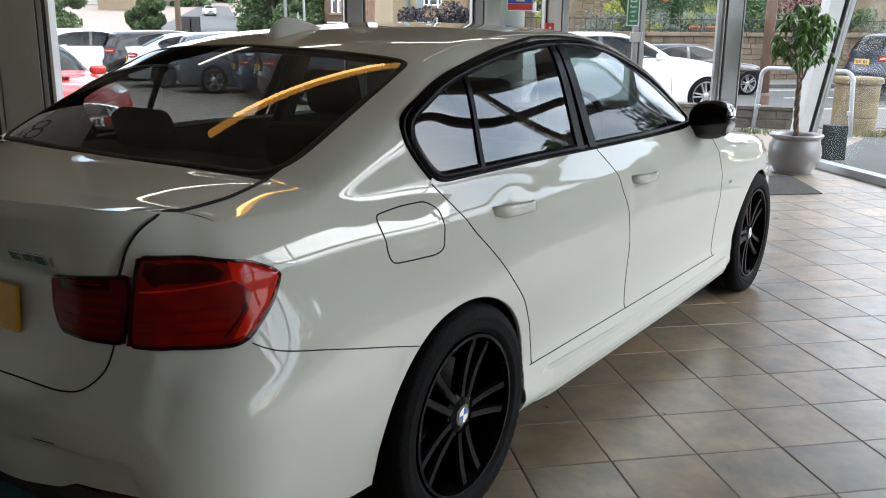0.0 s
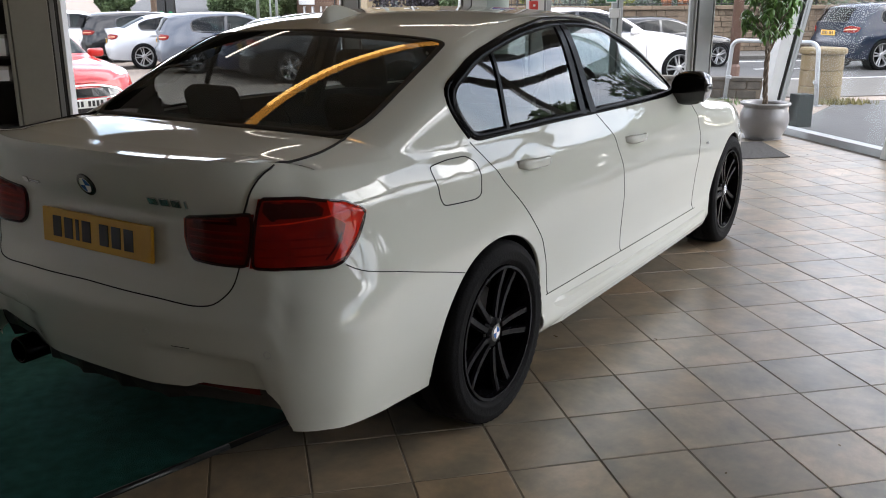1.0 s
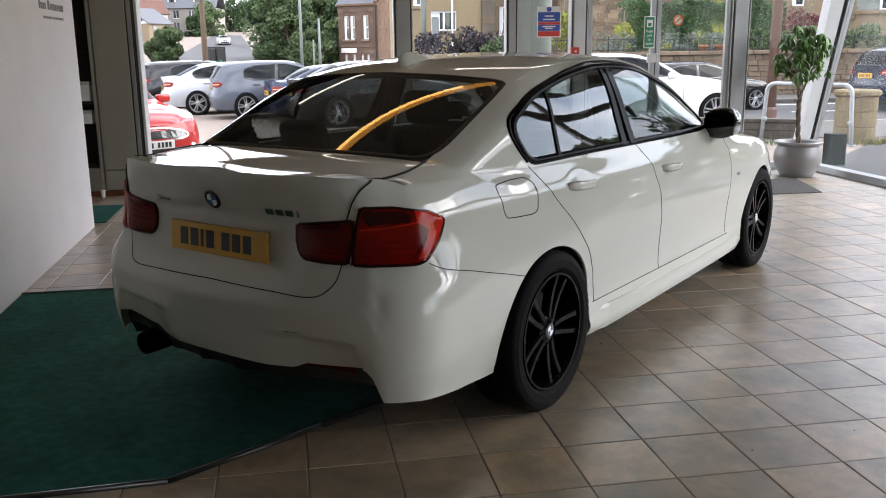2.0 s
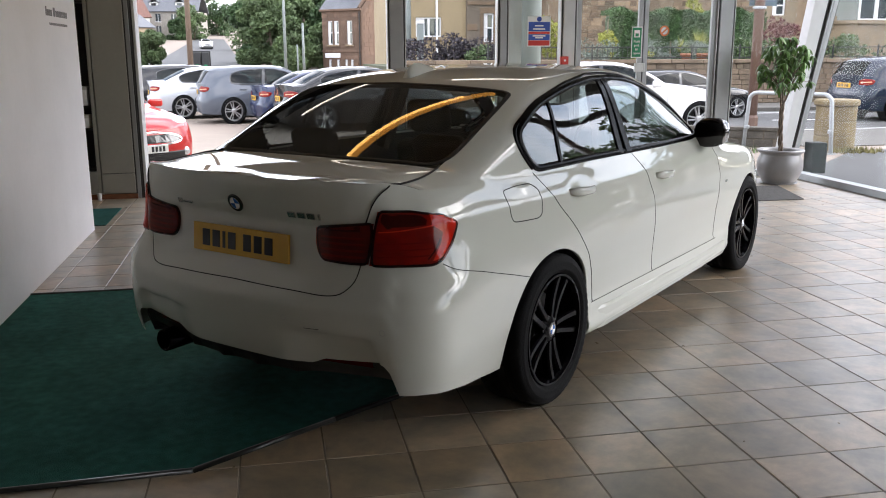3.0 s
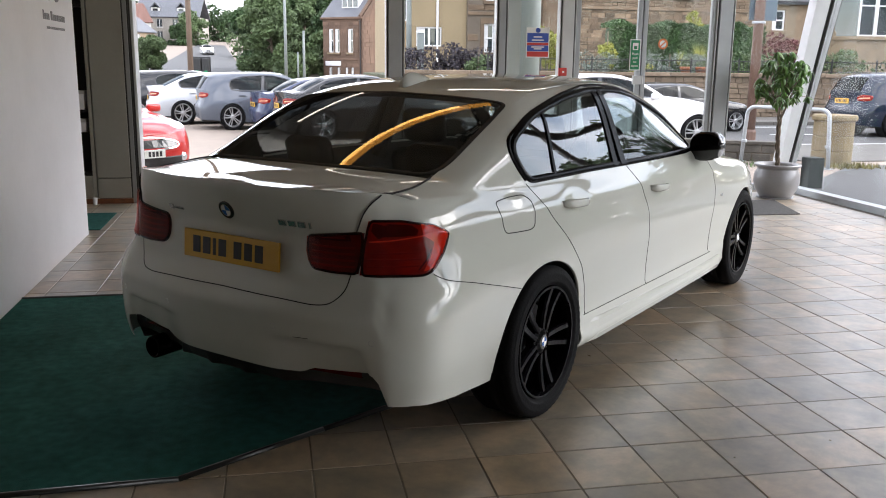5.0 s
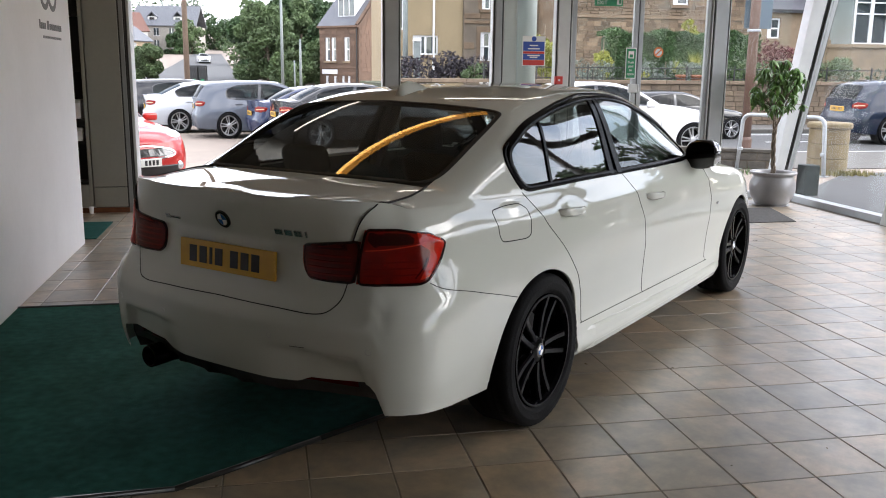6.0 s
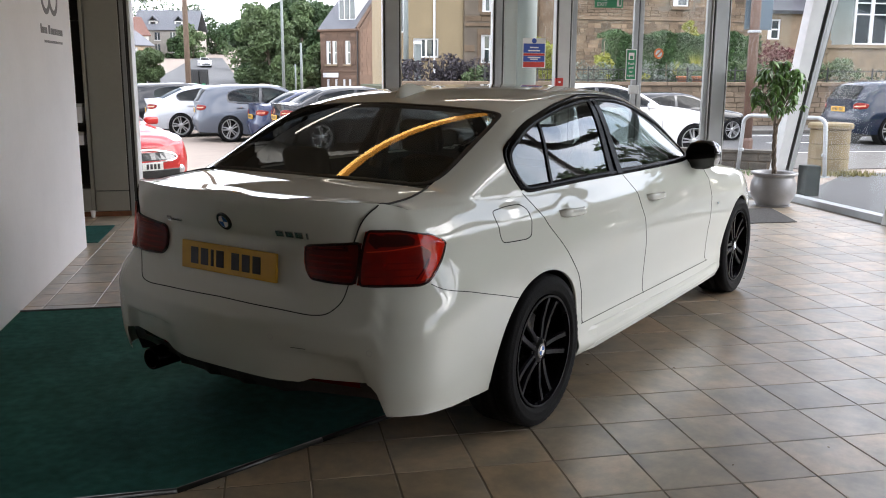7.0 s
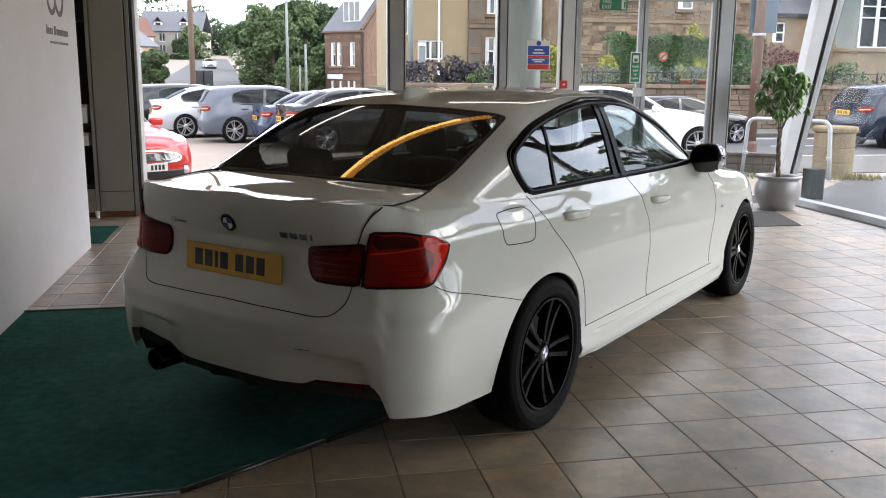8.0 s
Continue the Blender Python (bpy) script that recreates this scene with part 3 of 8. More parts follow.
SALOON_TOP = [(0, 1.053), (2.0, 1.051), (3.2, 1.046), (4.2, 1.03), (5.2, 1.015), (6.5, 1.008), (7.5, 1.006), (9, 1.0), (10, .998), (11, .99), (12, .985), (13, .978), (13.6, .955), (14.2, .915), (15, .872), (16, .83), (17, .775), (18, .735), (21, .70)]


def K(y, yc, zc, gx, gz, lx, lz, line=False, crease=False):
    return dict(y=y, yc=yc, zc=zc, gx=gx, gz=gz, lx=lx, lz=lz, line=line, crease=crease)


SALOON_KEYS = [K(-0.86, -1.0, 1.046, .50, 1.040, .58, 1.034), K(-0.72, -0.86, 1.061, .53, 1.050, .655, 1.031), K(-0.5, -0.64, 1.076, .565, 1.063, .70, 1.034),
               K(-0.44, -0.565, 1.079, .604, 1.056, .722, 1.038, True, True), K(-0.3, -0.40, 1.157, .611, 1.123, .733, 1.080), K(-0.16, -0.25, 1.226, .608, 1.188, .728, 1.142),
               K(0.0, -0.09, 1.296, .597, 1.257, .705, 1.228), K(0.15, 0.06, 1.356, .580, 1.318, .680, 1.276, True), K(0.4, 0.33, 1.408, .55, 1.373, .645, 1.327), K(0.8, 0.78, 1.437, .53, 1.402, .612, 1.376),
               K(1.2, 1.2, 1.435, .53, 1.40, .60, 1.372), K(1.5, 1.48, 1.417, .54, 1.37, .60, 1.328, True), K(1.8, 1.83, 1.275, .59, 1.262, .635, 1.225), K(2.06, 2.17, 1.115, .66, 1.10, .69, 1.065),
               K(2.2, 2.36, 1.02, .69, 1.0, .735, .975, True, True), K(2.64, 2.79, .975, .60, .95, .74, .915), K(3.08, 3.18, .905, .58, .885, .70, .855), K(3.38, 3.50, .80, .52, .79, .62, .77), K(3.54, 3.68, .72, .45, .715, .55, .71)]

show_car = thing("show_car", "white saloon car with gloss black wheels on the tiled floor", "car")
skin = Shell(SALOON_PLAN, SALOON_PROFILES, SALOON_BOTTOM, SALOON_TOP, SALOON_KEYS, 3.9, 18.0, rows=72, soften=5, dents=((0.31, 0.893, 0.085, 0.038, 0.009), (1.28, 0.860, 0.085, 0.038, 0.009)), recess=0.032)

# outlines on the side of the body, as (y, z)
SIDE_GLASS = [(-.012, 1.016), (-.06, 1.072), (-.098, 1.132), (-.094, 1.166), (-.035, 1.202), (.10, 1.252), (.208, 1.28), (.40, 1.314), (.559, 1.340), (.72, 1.357), (.848, 1.365), (1.05, 1.366), (1.22, 1.356), (1.40, 1.333), (1.545, 1.302),
              (1.66, 1.266), (1.764, 1.228), (1.93, 1.135), (2.02, 1.07), (1.96, 1.01), (1.80, 1.004), (1.40, 1.006), (.95, 1.010), (.5, 1.016)]
REAR_DOOR = [(-.045, 1.0), (.045, .90), (.14, .80), (.225, .70), (.315, .60), (.375, .50), (.41, .40), (.415, .352), (1.165, .345), (1.15, .42), (1.115, .60), (1.085, .78), (1.04, .90), (.95, .995), (.935, 1.1), (.96, 1.36), (.6, 1.345), (.1, 1.25), (-.13, 1.18), (-.16, 1.14)]
FRONT_DOOR = [(.95, .995), (1.04, .90), (1.085, .78), (1.115, .60), (1.15, .42), (1.165, .345), (2.22, .338), (2.19, .55), (2.20, .75), (2.19, .86), (2.12, .955), (2.06, 1.05), (1.764, 1.24), (1.3, 1.36), (.96, 1.37), (.935, 1.1)]
half_lid = [(0, .650), (.288, .645), (.44, .640), (.51, .648), (.553, .695), (.569, .763), (.60, .90), (.611, .95), (.614, 1.2)]
BOOT_LID = half_lid + [(-x, z) for x, z in half_lid[:0:-1]]

groups = {}
for f, (zn, c) in enumerate(zip(skin.zone, skin.C)):
    side = "r" if c.x > 0 else "l"
    kind = "body_shell"
    if zn[0] == "top" and -0.44 < zn[1] < 0.15 and zn[2] < 0.45 and abs(c.x) < 0.625 - max(0.0, -0.44 - c.y) * 1.0:
        kind = "rear_screen"
    elif zn[0] == "top" and 1.5 < zn[1] < 2.2 and zn[2] < 0.45:
        kind = "windscreen"
    elif zn[0] == "top" and zn[2] > 0.45 and inside(SIDE_GLASS, c.y, c.z) and -0.2 < zn[1] < 2.1:
        kind = "side_window_" + side + ("_front" if c.y > 0.93 else "_rear")
    elif abs(c.x) > 0.6 and c.y > -0.2 and c.y < 2.4:
        if inside(REAR_DOOR, c.y, c.z):
            kind = "rear_door_" + side
        elif inside(FRONT_DOOR, c.y, c.z):
            kind = "front_door_" + side
    elif zn[0] == "top" and zn[1] < -0.42 and c.y < -0.45 and abs(c.x) < 0.63:
        kind = "boot_lid"
    elif c.y < -0.5 and zn[0] == "band" and inside(BOOT_LID, c.x, c.z):
        kind = "boot_lid"
    elif zn[0] == "band" and c.y < -0.3 and c.z < 0.705 - 0.14 * (c.y + 0.55):
        kind = "rear_bumper"
    elif zn[0] == "band" and c.y > 3.0 and c.z < 0.62:
        kind = "front_bumper"
    elif zn[0] == "top" and zn[1] > 2.2 and abs(c.x) < 0.74:
        kind = "bonnet"
    groups.setdefault(kind, []).append(f)
for kind in sorted(groups):
    if kind == "rear_screen":
        skin.piece("rear_screen", groups[kind], tinted_glass, show_car, "dark tinted rear screen", own=True)
    elif kind == "windscreen":
        skin.piece("windscreen", groups[kind], car_glass, show_car, "clear windscreen")
    elif kind.startswith("side_window"):
        skin.piece("side_window", groups[kind], front_glass if kind.endswith("front") else side_glass, show_car, "dark tinted side window", own=True)
    elif "door" in kind:
        skin.piece(kind[:-2], groups[kind], paint_white, show_car)
    else:
        skin.piece(kind, groups[kind], paint_white, show_car)
lining = [f for k, fs in groups.items() if k not in ("rear_screen", "windscreen") and not k.startswith("side_window") for f in fs
          if skin.C[f].z > 0.36 and -0.42 < skin.C[f].y < 2.4]
skin.piece("cabin_lining", lining, cabin_dark, show_car, "dark cabin lining", offset=-0.022)
part("underbody", prism([(0.45, -0.52), (0.50, -0.45), (0.52, -0.38), (0.52, 0.4), (0.79, 0.46), (0.79, 2.38), (0.52, 2.42), (0.52, 3.2), (0.7, 3.3), (0.4, 3.5), (-0.4, 3.5), (-0.7, 3.3), (-0.52, 3.2), (-0.52, 2.42), (-0.79, 2.38), (-0.79, 0.46), (-0.52, 0.4), (-0.52, -0.38), (-0.50, -0.45), (-0.45, -0.52)], 0.24, 0.34), black_plastic, show_car, "black underbody")

# wheels, arch liners and arch lips
def arch_liner(sx, ya):
    bm = bmesh.new()
    rings = []
    for k in range(25):
        a = math.pi * (0.07 + 0.86 * k / 24)
        c, s_ = 0.372 * math.cos(a), 0.372 * math.sin(a)
        rings.append([bm.verts.new((sx * 0.50, ya + c * 0.2, 0.322 + s_ * 0.2)), bm.verts.new((sx * 0.50, ya + c, 0.322 + s_)), bm.verts.new((sx * (0.862 - 0.20 * max(0.0, 1 - 2.0 * math.sin(a))), ya + c, 0.322 + s_))])
    for a, b in zip(rings, rings[1:]):
        for q in range(2):
            bm.faces.new((a[q], a[q + 1], b[q + 1], b[q]))
    part("arch_liner", bm, black_plastic, show_car)


for sx in (1, -1):
    for ya in (0.0, AXLE):
        w = new("wheel")
        w.parent = show_car
        w.matrix_basis = Matrix.Translation((sx * 0.886, ya, 0.329)) @ (pose(0, 0, 0, -95 if ya < 1 else -52, 0, 0) if sx > 0 else pose(0, 0, 0, 0, 0, 180))
        make_wheel(w)
        arch_liner(sx, ya)
        bm = bmesh.new()
        rings = []
        for k in range(81):
            a = math.pi * (-0.035 + 1.07 * k / 80)
            h = skin.on_side(ya + 0.3665 * math.cos(a), 0.322 + 0.3665 * math.sin(a), sx)[0]
            if h is None or abs(h.x) < 0.7:
                continue
            ring = []
            for rr, dx in ((0.3635, -0.0005), (0.3605, 0.0012), (0.3575, -0.001), (0.357, -0.006), (0.3575, -0.012)):
                ring.append(bm.verts.new((h.x + sx * dx, ya + rr * math.cos(a), 0.322 + rr * math.sin(a))))
            rings.append(ring)
        for a, b in zip(rings, rings[1:]):
            for q in range(4):
                bm.faces.new((a[q], a[q + 1], b[q + 1], b[q]))
        bmesh.ops.recalc_face_normals(bm, faces=bm.faces[:])
        part("arch_lip", bm, paint_white, show_car, smooth=True)

# shut lines
def side_line(points, sx, width=0.004, step=0.015, closed=False):
    return ribbon([skin.on_side(y, z, sx) for y, z in dense(points, step, closed)], width, 0.0012, closed=closed, thick=0.002)


def rear_line(points, width=0.0045):
    return ribbon([skin.on_rear(x, z) for x, z in dense(points, 0.015)], width, 0.0012, thick=0.002)


FUEL_FLAP = [(-.293, .960), (-.19, .968), (-.095, .968), (-.05, .94), (-.055, .885), (-.062, .838), (-.10, .828), (-.20, .831), (-.275, .836), (-.283, .875), (-.288, .93)]
for sx in (1, -1):
    part("shut_line", side_line([(-.04, 1.005), (.045, .90), (.14, .80), (.225, .70), (.315, .60), (.375, .50), (.41, .40), (.418, .352)], sx), seam_dark, show_car)
    part("shut_line", side_line([(.95, 1.0), (1.04, .90), (1.085, .78), (1.115, .60), (1.15, .42), (1.165, .345)], sx), seam_dark, show_car)
    part("shut_line", side_line([(2.05, 1.0), (2.12, .955), (2.19, .86), (2.20, .75), (2.19, .55), (2.22, .338)], sx, 0.004), seam_dark, show_car)
    part("sill_line", side_line([(.40, .352), (.8, .350), (1.5, .345), (2.25, .338)], sx, 0.004), seam_dark, show_car)
    part("bumper_seam", side_line([(-.735, .757), (-.715, .738), (-.66, .723), (-.56, .701), (-.457, .673), (-.33, .640), (-.26, .620), (-.222, .610)], sx, 0.0035), seam_dark, show_car)
    run = [(.600, -.470, 1.07), (.630, -.55, 1.06), (.645, -.64, 1.05), (.646, -.72, 1.045), (.640, -.78, 1.04), (.632, -.83, 1.03), (.622, -.865, 1.012), (.614, -.89, .985), (.608, -.91, .955), (.600, -.92, .92), (.597, -.93, .905)]
    hits = []
    for p in dense(run, 0.012):
        loc, nor, _, _ = skin.tree.find_nearest(Vector((sx * p[0], p[1], p[2])))
        hits.append((loc, nor))
    for _ in range(1):
        hits = [hits[0]] + [((a[0] + b[0] * 2 + c[0]) / 4, (a[1] + b[1] + c[1]).normalized()) for a, b, c in zip(hits, hits[1:], hits[2:])] + [hits[-1]]
    part("boot_gap", ribbon(hits, 0.0055, 0.006, thick=0.009), seam_dark, show_car)
part("fuel_flap_gap", side_line(FUEL_FLAP, 1, 0.0045, 0.01, True), seam_dark, show_car)
part("boot_gap", rear_line([(.597, .90), (.569, .763), (.553, .695), (.51, .648), (.44, .640), (.288, .645), (0, .650), (-.288, .645), (-.44, .640), (-.51, .648), (-.553, .695), (-.569, .763), (-.597, .90)]), seam_dark, show_car)

# side skirts, proud of the sill
for sx in (1, -1):
    bm = bmesh.new()
    rows = []
    for k in range(25):
        f = k / 24
        y = 0.368 + (AXLE - 0.82) * f
        xs = abs(skin.on_side(max(y, 0.385), 0.30, sx)[0].x)
        zt = 0.318 - 0.030 * min(1.0, f * 1.6)
        xs -= 0.03 * max(0.0, 1 - f * 14)
        rows.append([bm.verts.new((sx * (xs + d), y, z)) for d, z in ((-0.012, zt + 0.006), (0.004, zt + 0.001), (0.011, zt - 0.012), (0.012, 0.232), (0.0, 0.203), (-0.06, 0.198))])
    for a, b in zip(rows, rows[1:]):
        for q in range(5):
            bm.faces.new((a[q], a[q + 1], b[q + 1], b[q]))
    bm.faces.new(rows[0])
    bm.faces.new(rows[-1])
    bmesh.ops.recalc_face_normals(bm, faces=bm.faces[:])
    part("side_skirt", bm, paint_white, show_car, smooth=False)

# black window trim and pillars
for sx in (1, -1):
    part("window_trim", ribbon([skin.on_side(y, z, sx) for y, z in dense(SIDE_GLASS, 0.02, True)], 0.034, 0.006, thick=0.009, closed=True), trim_black, show_car, "gloss black window surround", smooth=True)
    outer = []
    for y, z in SIDE_GLASS[:19]:
        k = Vector((y - 0.95, z - 1.12)).normalized()
        outer.append((y + k.x * 0.022 - 0.002, z + abs(k.y) * 0.018 + 0.003))
    part("roof_rail_trim", ribbon([skin.on_side(y, z, sx) for y, z in dense(outer, 0.02)], 0.020, 0.005, thick=0.007), trim_black, show_car, smooth=True)
    part("centre_pillar", ribbon([skin.on_side(y, z, sx) for y, z in dense([(.835, 1.005), (.862, 1.12), (.888, 1.24), (.905, 1.365)], 0.03)], 0.060, 0.006, thick=0.008), trim_black, show_car)
    part("centre_pillar", ribbon([skin.on_side(y, z, sx) for y, z in dense([(.922, 1.003), (.938, 1.12), (.955, 1.24), (.965, 1.367)], 0.03)], 0.070, 0.009, thick=0.010), trim_black, show_car)
    part("quarter_divider", ribbon([skin.on_side(y, z, sx) for y, z in dense([(.212, 1.012), (.228, 1.12), (.245, 1.20), (.262, 1.285)], 0.03)], 0.026, 0.006, thick=0.008), trim_black, show_car)
    # door mirror
    mm = Matrix.Translation((sx * 0.905, 1.93, 1.022)) @ pose(0, 0, 0, 0, 0, -8 * sx)
    bm = bmesh.new()
    loops = []
    for f in (0.0, 0.05, 0.16, 0.35, 0.55, 0.75, 0.90, 0.97, 1.0):
        hz = 0.086 * max(0.05, 1 - abs(2 * f - 0.95) ** 3.2) ** 0.5
        dp = 0.125 * max(0.05, 1 - (abs(f - 0.45) / 0.6) ** 2.6) ** 0.5
        loop = []
        for q in range(16):
            c, s_ = math.cos(2 * math.pi * q / 16), math.sin(2 * math.pi * q / 16)
            yy = abs(c) ** 0.4 * (dp if c > 0 else 0.016)
            zz = abs(s_) ** 0.5 * hz * (1 if s_ > 0 else -1) + 0.012 * f
            loop.append(bm.verts.new(mm @ Vector((sx * (-0.100 + 0.190 * f), yy if c > 0 else -yy, zz))))
        loops.append(loop)
    for a_, b_ in zip(loops, loops[1:]):
        for q in range(16):
            bm.faces.new((a_[q], a_[(q + 1) % 16], b_[(q + 1) % 16], b_[q]))
    bm.faces.new(loops[0])
    bm.faces.new(loops[-1])
    bmesh.ops.recalc_face_normals(bm, faces=bm.faces[:])
    mirror = part("door_mirror", bm, black_gloss, show_car, "gloss black door mirror", smooth=True)
    part("mirror_glass", box(-0.080, -0.0195, -0.056, 0.082, -0.0165, 0.066, 0.0015, mm), black_gloss, mirror)
    part("mirror_foot", tube([(sx * 0.79, 1.93, 0.975), (sx * 0.84, 1.945, 0.978), (sx * 0.88, 1.95, 0.99)], 0.024, 8), black_gloss, mirror)
    # handles
    for yh, zh in ((0.30, 0.893), (1.27, 0.858)):
        p0, n0 = skin.on_side(yh, zh, sx)
        bm = bmesh.new()
        rows = []
        for k in range(9):
            f = k / 8
            y = yh - 0.115 + 0.23 * f
            lift = 0.034 * (1 - abs(2 * f - 1) ** 4) + 0.006
            hgt = (0.021 - 0.004 * f) if k not in (0, 8) else 0.013
            base = p0 + Vector((0, 0, -0.012 * (f - 0.5))) + (skin.on_side(yh + 0.15 * (f - 0.5), zh + 0.05, sx)[0] - skin.on_side(yh, zh + 0.05, sx)[0]) * 1.2
            c0 = Vector((base.x + sx * 0.004, y, base.z))
            rows.append([bm.verts.new(c0 + Vector((sx * (lift - d), 0, q * hgt))) for q, d in ((-1, 0.008), (-0.6, 0.0), (0.6, 0.0), (1, 0.008), (0.7, 0.016), (-0.7, 0.016))])
        for a, b in zip(rows, rows[1:]):
            for q in range(6):
                bm.faces.new((a[q], a[(q + 1) % 6], b[(q + 1) % 6], b[q]))
        bm.faces.new(rows[0])
        bm.faces.new(rows[-1])
        bmesh.ops.recalc_face_normals(bm, faces=bm.faces[:])
        part("door_handle", bm, paint_white, show_car, smooth=True)

# tail lamps: a moulded lens over the corner, in rows round an upright axis
LAMP_LID = [(3.2, .878), (2.6, .82), (4.0, .786), (7.3, .7612), (17.2, .7608), (28.5, .761), (30.8, .908), (17.8, .896)]
LAMP_BODY = [(32.2, .950), (45.3, .946), (58.9, .926), (66.9, .893), (63.5, .834), (57.0, .768), (53.5, .757), (42.4, .7568), (28.9, .757), (31.2, .905)]


lamp_red_mid = mat("deep_red_lamp_plastic", (0.20, 0.03, 0.02), 0.3, spec=0.16, vary=0.2, scale=14)


def lens(poly, sx, lift, rows=36, cols=22, drop=0.003, sk=None):
    bm = bmesh.new()
    z0, z1 = min(z for _, z in poly) + 0.0005, max(z for _, z in poly) - 0.0005
    grid = []
    for i in range(rows):
        z = z0 + (z1 - z0) * i / (rows - 1)
        cut = []
        for (a1, b1), (a2, b2) in zip(poly, poly[1:] + poly[:1]):
            if (b1 > z) != (b2 > z):
                cut.append(a1 + (a2 - a1) * (z - b1) / (b2 - b1))
        a0, a1 = min(cut), max(cut)
        row = []
        for j in range(cols):
            a = radians(a0 + (a1 - a0) * j / (cols - 1))
            d = Vector((sx * math.sin(a), -math.cos(a), 0))
            p, nr = (sk or skin).hit(Vector((sx * 0.35, -0.45, z)) + d * 1.2, -d)
            edge = i in (0, rows - 1) or j in (0, cols - 1)
            row.append(bm.verts.new(p + nr * (lift - (drop if edge else 0))))
        grid.append(row)
    for i in range(rows - 1):
        for j in range(cols - 1):
            bm.faces.new((grid[i][j], grid[i][j + 1], grid[i + 1][j + 1], grid[i + 1][j]))
    bmesh.ops.recalc_face_normals(bm, faces=bm.faces[:])
    if sum((f.normal.y for f in bm.faces)) > 0:
        bmesh.ops.reverse_faces(bm, faces=bm.faces[:])
    return bm


def lamp_line(points, sx, width, lift, closed=False):
    hs = []
    for a, z in dense(points, 0.8, closed):
        a = radians(a)
        d = Vector((sx * math.sin(a), -math.cos(a), 0))
        hs.append(skin.hit(Vector((sx * 0.35, -0.45, z)) + d * 1.2, -d))
    return ribbon(hs, width, lift, closed=closed, thick=0.006)


lamp_guide = mat("bright_red_light_guide", (0.90, 0.36, 0.20), 0.3, vary=0.1, scale=30, spec=0.16)
lamp_inner = mat("red_lamp_reflector", (0.27, 0.062, 0.04), 0.35, vary=0.25, scale=18, spec=0.2, fine=0.1)
lamp_inner_dark = mat("dark_red_lamp_reflector", (0.10, 0.035, 0.03), 0.35, vary=0.25, scale=18, spec=0.2, fine=0.1)
lens_cover = glass_mat("clear_red_lens", (0.76, 0.17, 0.11), 0.0, 0.55)
lamp_smoked = mat("smoked_lamp_plastic", (0.040, 0.004, 0.004), 0.12, vary=0.2, scale=30, spec=0.16)
lamp_edge = mat("dark_lamp_seal", (0.014, 0.002, 0.002), 0.12, spec=0.4, vary=0.1)
for sx in (1, -1):
    lid_lamp = part("tail_lamp", lens(LAMP_LID, sx, 0.007), lamp_inner_dark, show_car, "dark red boot-lid tail lamp", smooth=True)
    body_lamp = part("tail_lamp", lens(LAMP_BODY, sx, 0.008), lamp_inner, show_car, "bright red tail lamp", smooth=True)
    part("lens_cover", lens(LAMP_LID, sx, 0.0125, drop=0.004), lens_cover, lid_lamp, "glossy clear red lens", smooth=True)
    part("lens_cover", lens(LAMP_BODY, sx, 0.0135, drop=0.004), lens_cover, body_lamp, "glossy clear red lens", smooth=True)
    part("lamp_border", lamp_line(LAMP_LID, sx, 0.011, 0.0072, True), lamp_edge, lid_lamp)
    part("lamp_border", lamp_line(LAMP_BODY, sx, 0.011, 0.0082, True), lamp_edge, body_lamp)
    for zz in (.848, .826, .803, .781):
        part("light_bar", lamp_line([(6, zz), (16, zz + .002), (27, zz + .004)], sx, 0.009, 0.0086), lamp_red_mid, lid_lamp)
    part("reverse_lens", lens([(8, .890), (17, .893), (25, .898), (25.5, .874), (16, .868), (8, .864)], sx, 0.0078, 4, 8, 0.0003), lamp_smoked, lid_lamp, smooth=True)
    part("light_bar", lamp_line([(12, .881), (17, .884), (23, .887)], sx, 0.004, 0.0088), lamp_red_mid, lid_lamp)
    part("lamp_inlay", lens([(34, .941), (48, .939), (52, .915), (51, .893), (36, .887), (33.3, .912)], sx, 0.0087, 7, 12, 0.0004), lamp_smoked, body_lamp, "dark smoked inlay", smooth=True)
    part("light_guide", lens([(53, .935), (59, .924), (66.2, .892), (62.5, .834), (56.5, .772), (53.3, .770), (57.2, .83), (58.5, .87), (54, .893)], sx, 0.0088, 18, 8, 0.0004), lamp_guide, body_lamp, "bright orange-red light guide", smooth=True)
    part("light_bar", lamp_line([(32.5, .876), (42, .880), (50, .889), (56, .897), (64, .906)], sx, 0.005, 0.0102), lamp_guide, body_lamp)
    for zz in (.835, .812, .788):
        part("light_bar", lamp_line([(32, zz), (45, zz), (53, zz + .002)], sx, 0.007, 0.0096), lamp_red_mid, body_lamp)
    part("light_bar", lamp_line([(51.5, .776), (55, .81), (57, .845)], sx, 0.006, 0.0100), lamp_smoked, body_lamp)

part("tow_cover_gap", rear_line([(.365, .514), (.43, .516)], 0.0018), seam_dark, show_car)

# number plate, kept as plain bars
pc, pn = skin.on_rear(0.0, 0.783)
pm = Matrix.Translation((-0.010, pc.y - 0.012, 0.780)) @ pose(0, 0, 0, -4, 0, 0)
plate = part("number_plate", box(-0.26, -0.006, -0.0555, 0.26, 0.006, 0.0555, 0.003, pm), plate_yellow, show_car, "yellow number plate with plain black bars")
xb = -0.205
for k in range(7):
    wbar = 0.016 if k == 2 else 0.042
    part("plate_bar", box(xb, -0.0075, -0.033, xb + wbar, -0.0055, 0.033, 0.0005, pm), plate_ink, plate)
    xb += wbar + (0.042 if k == 3 else 0.015)
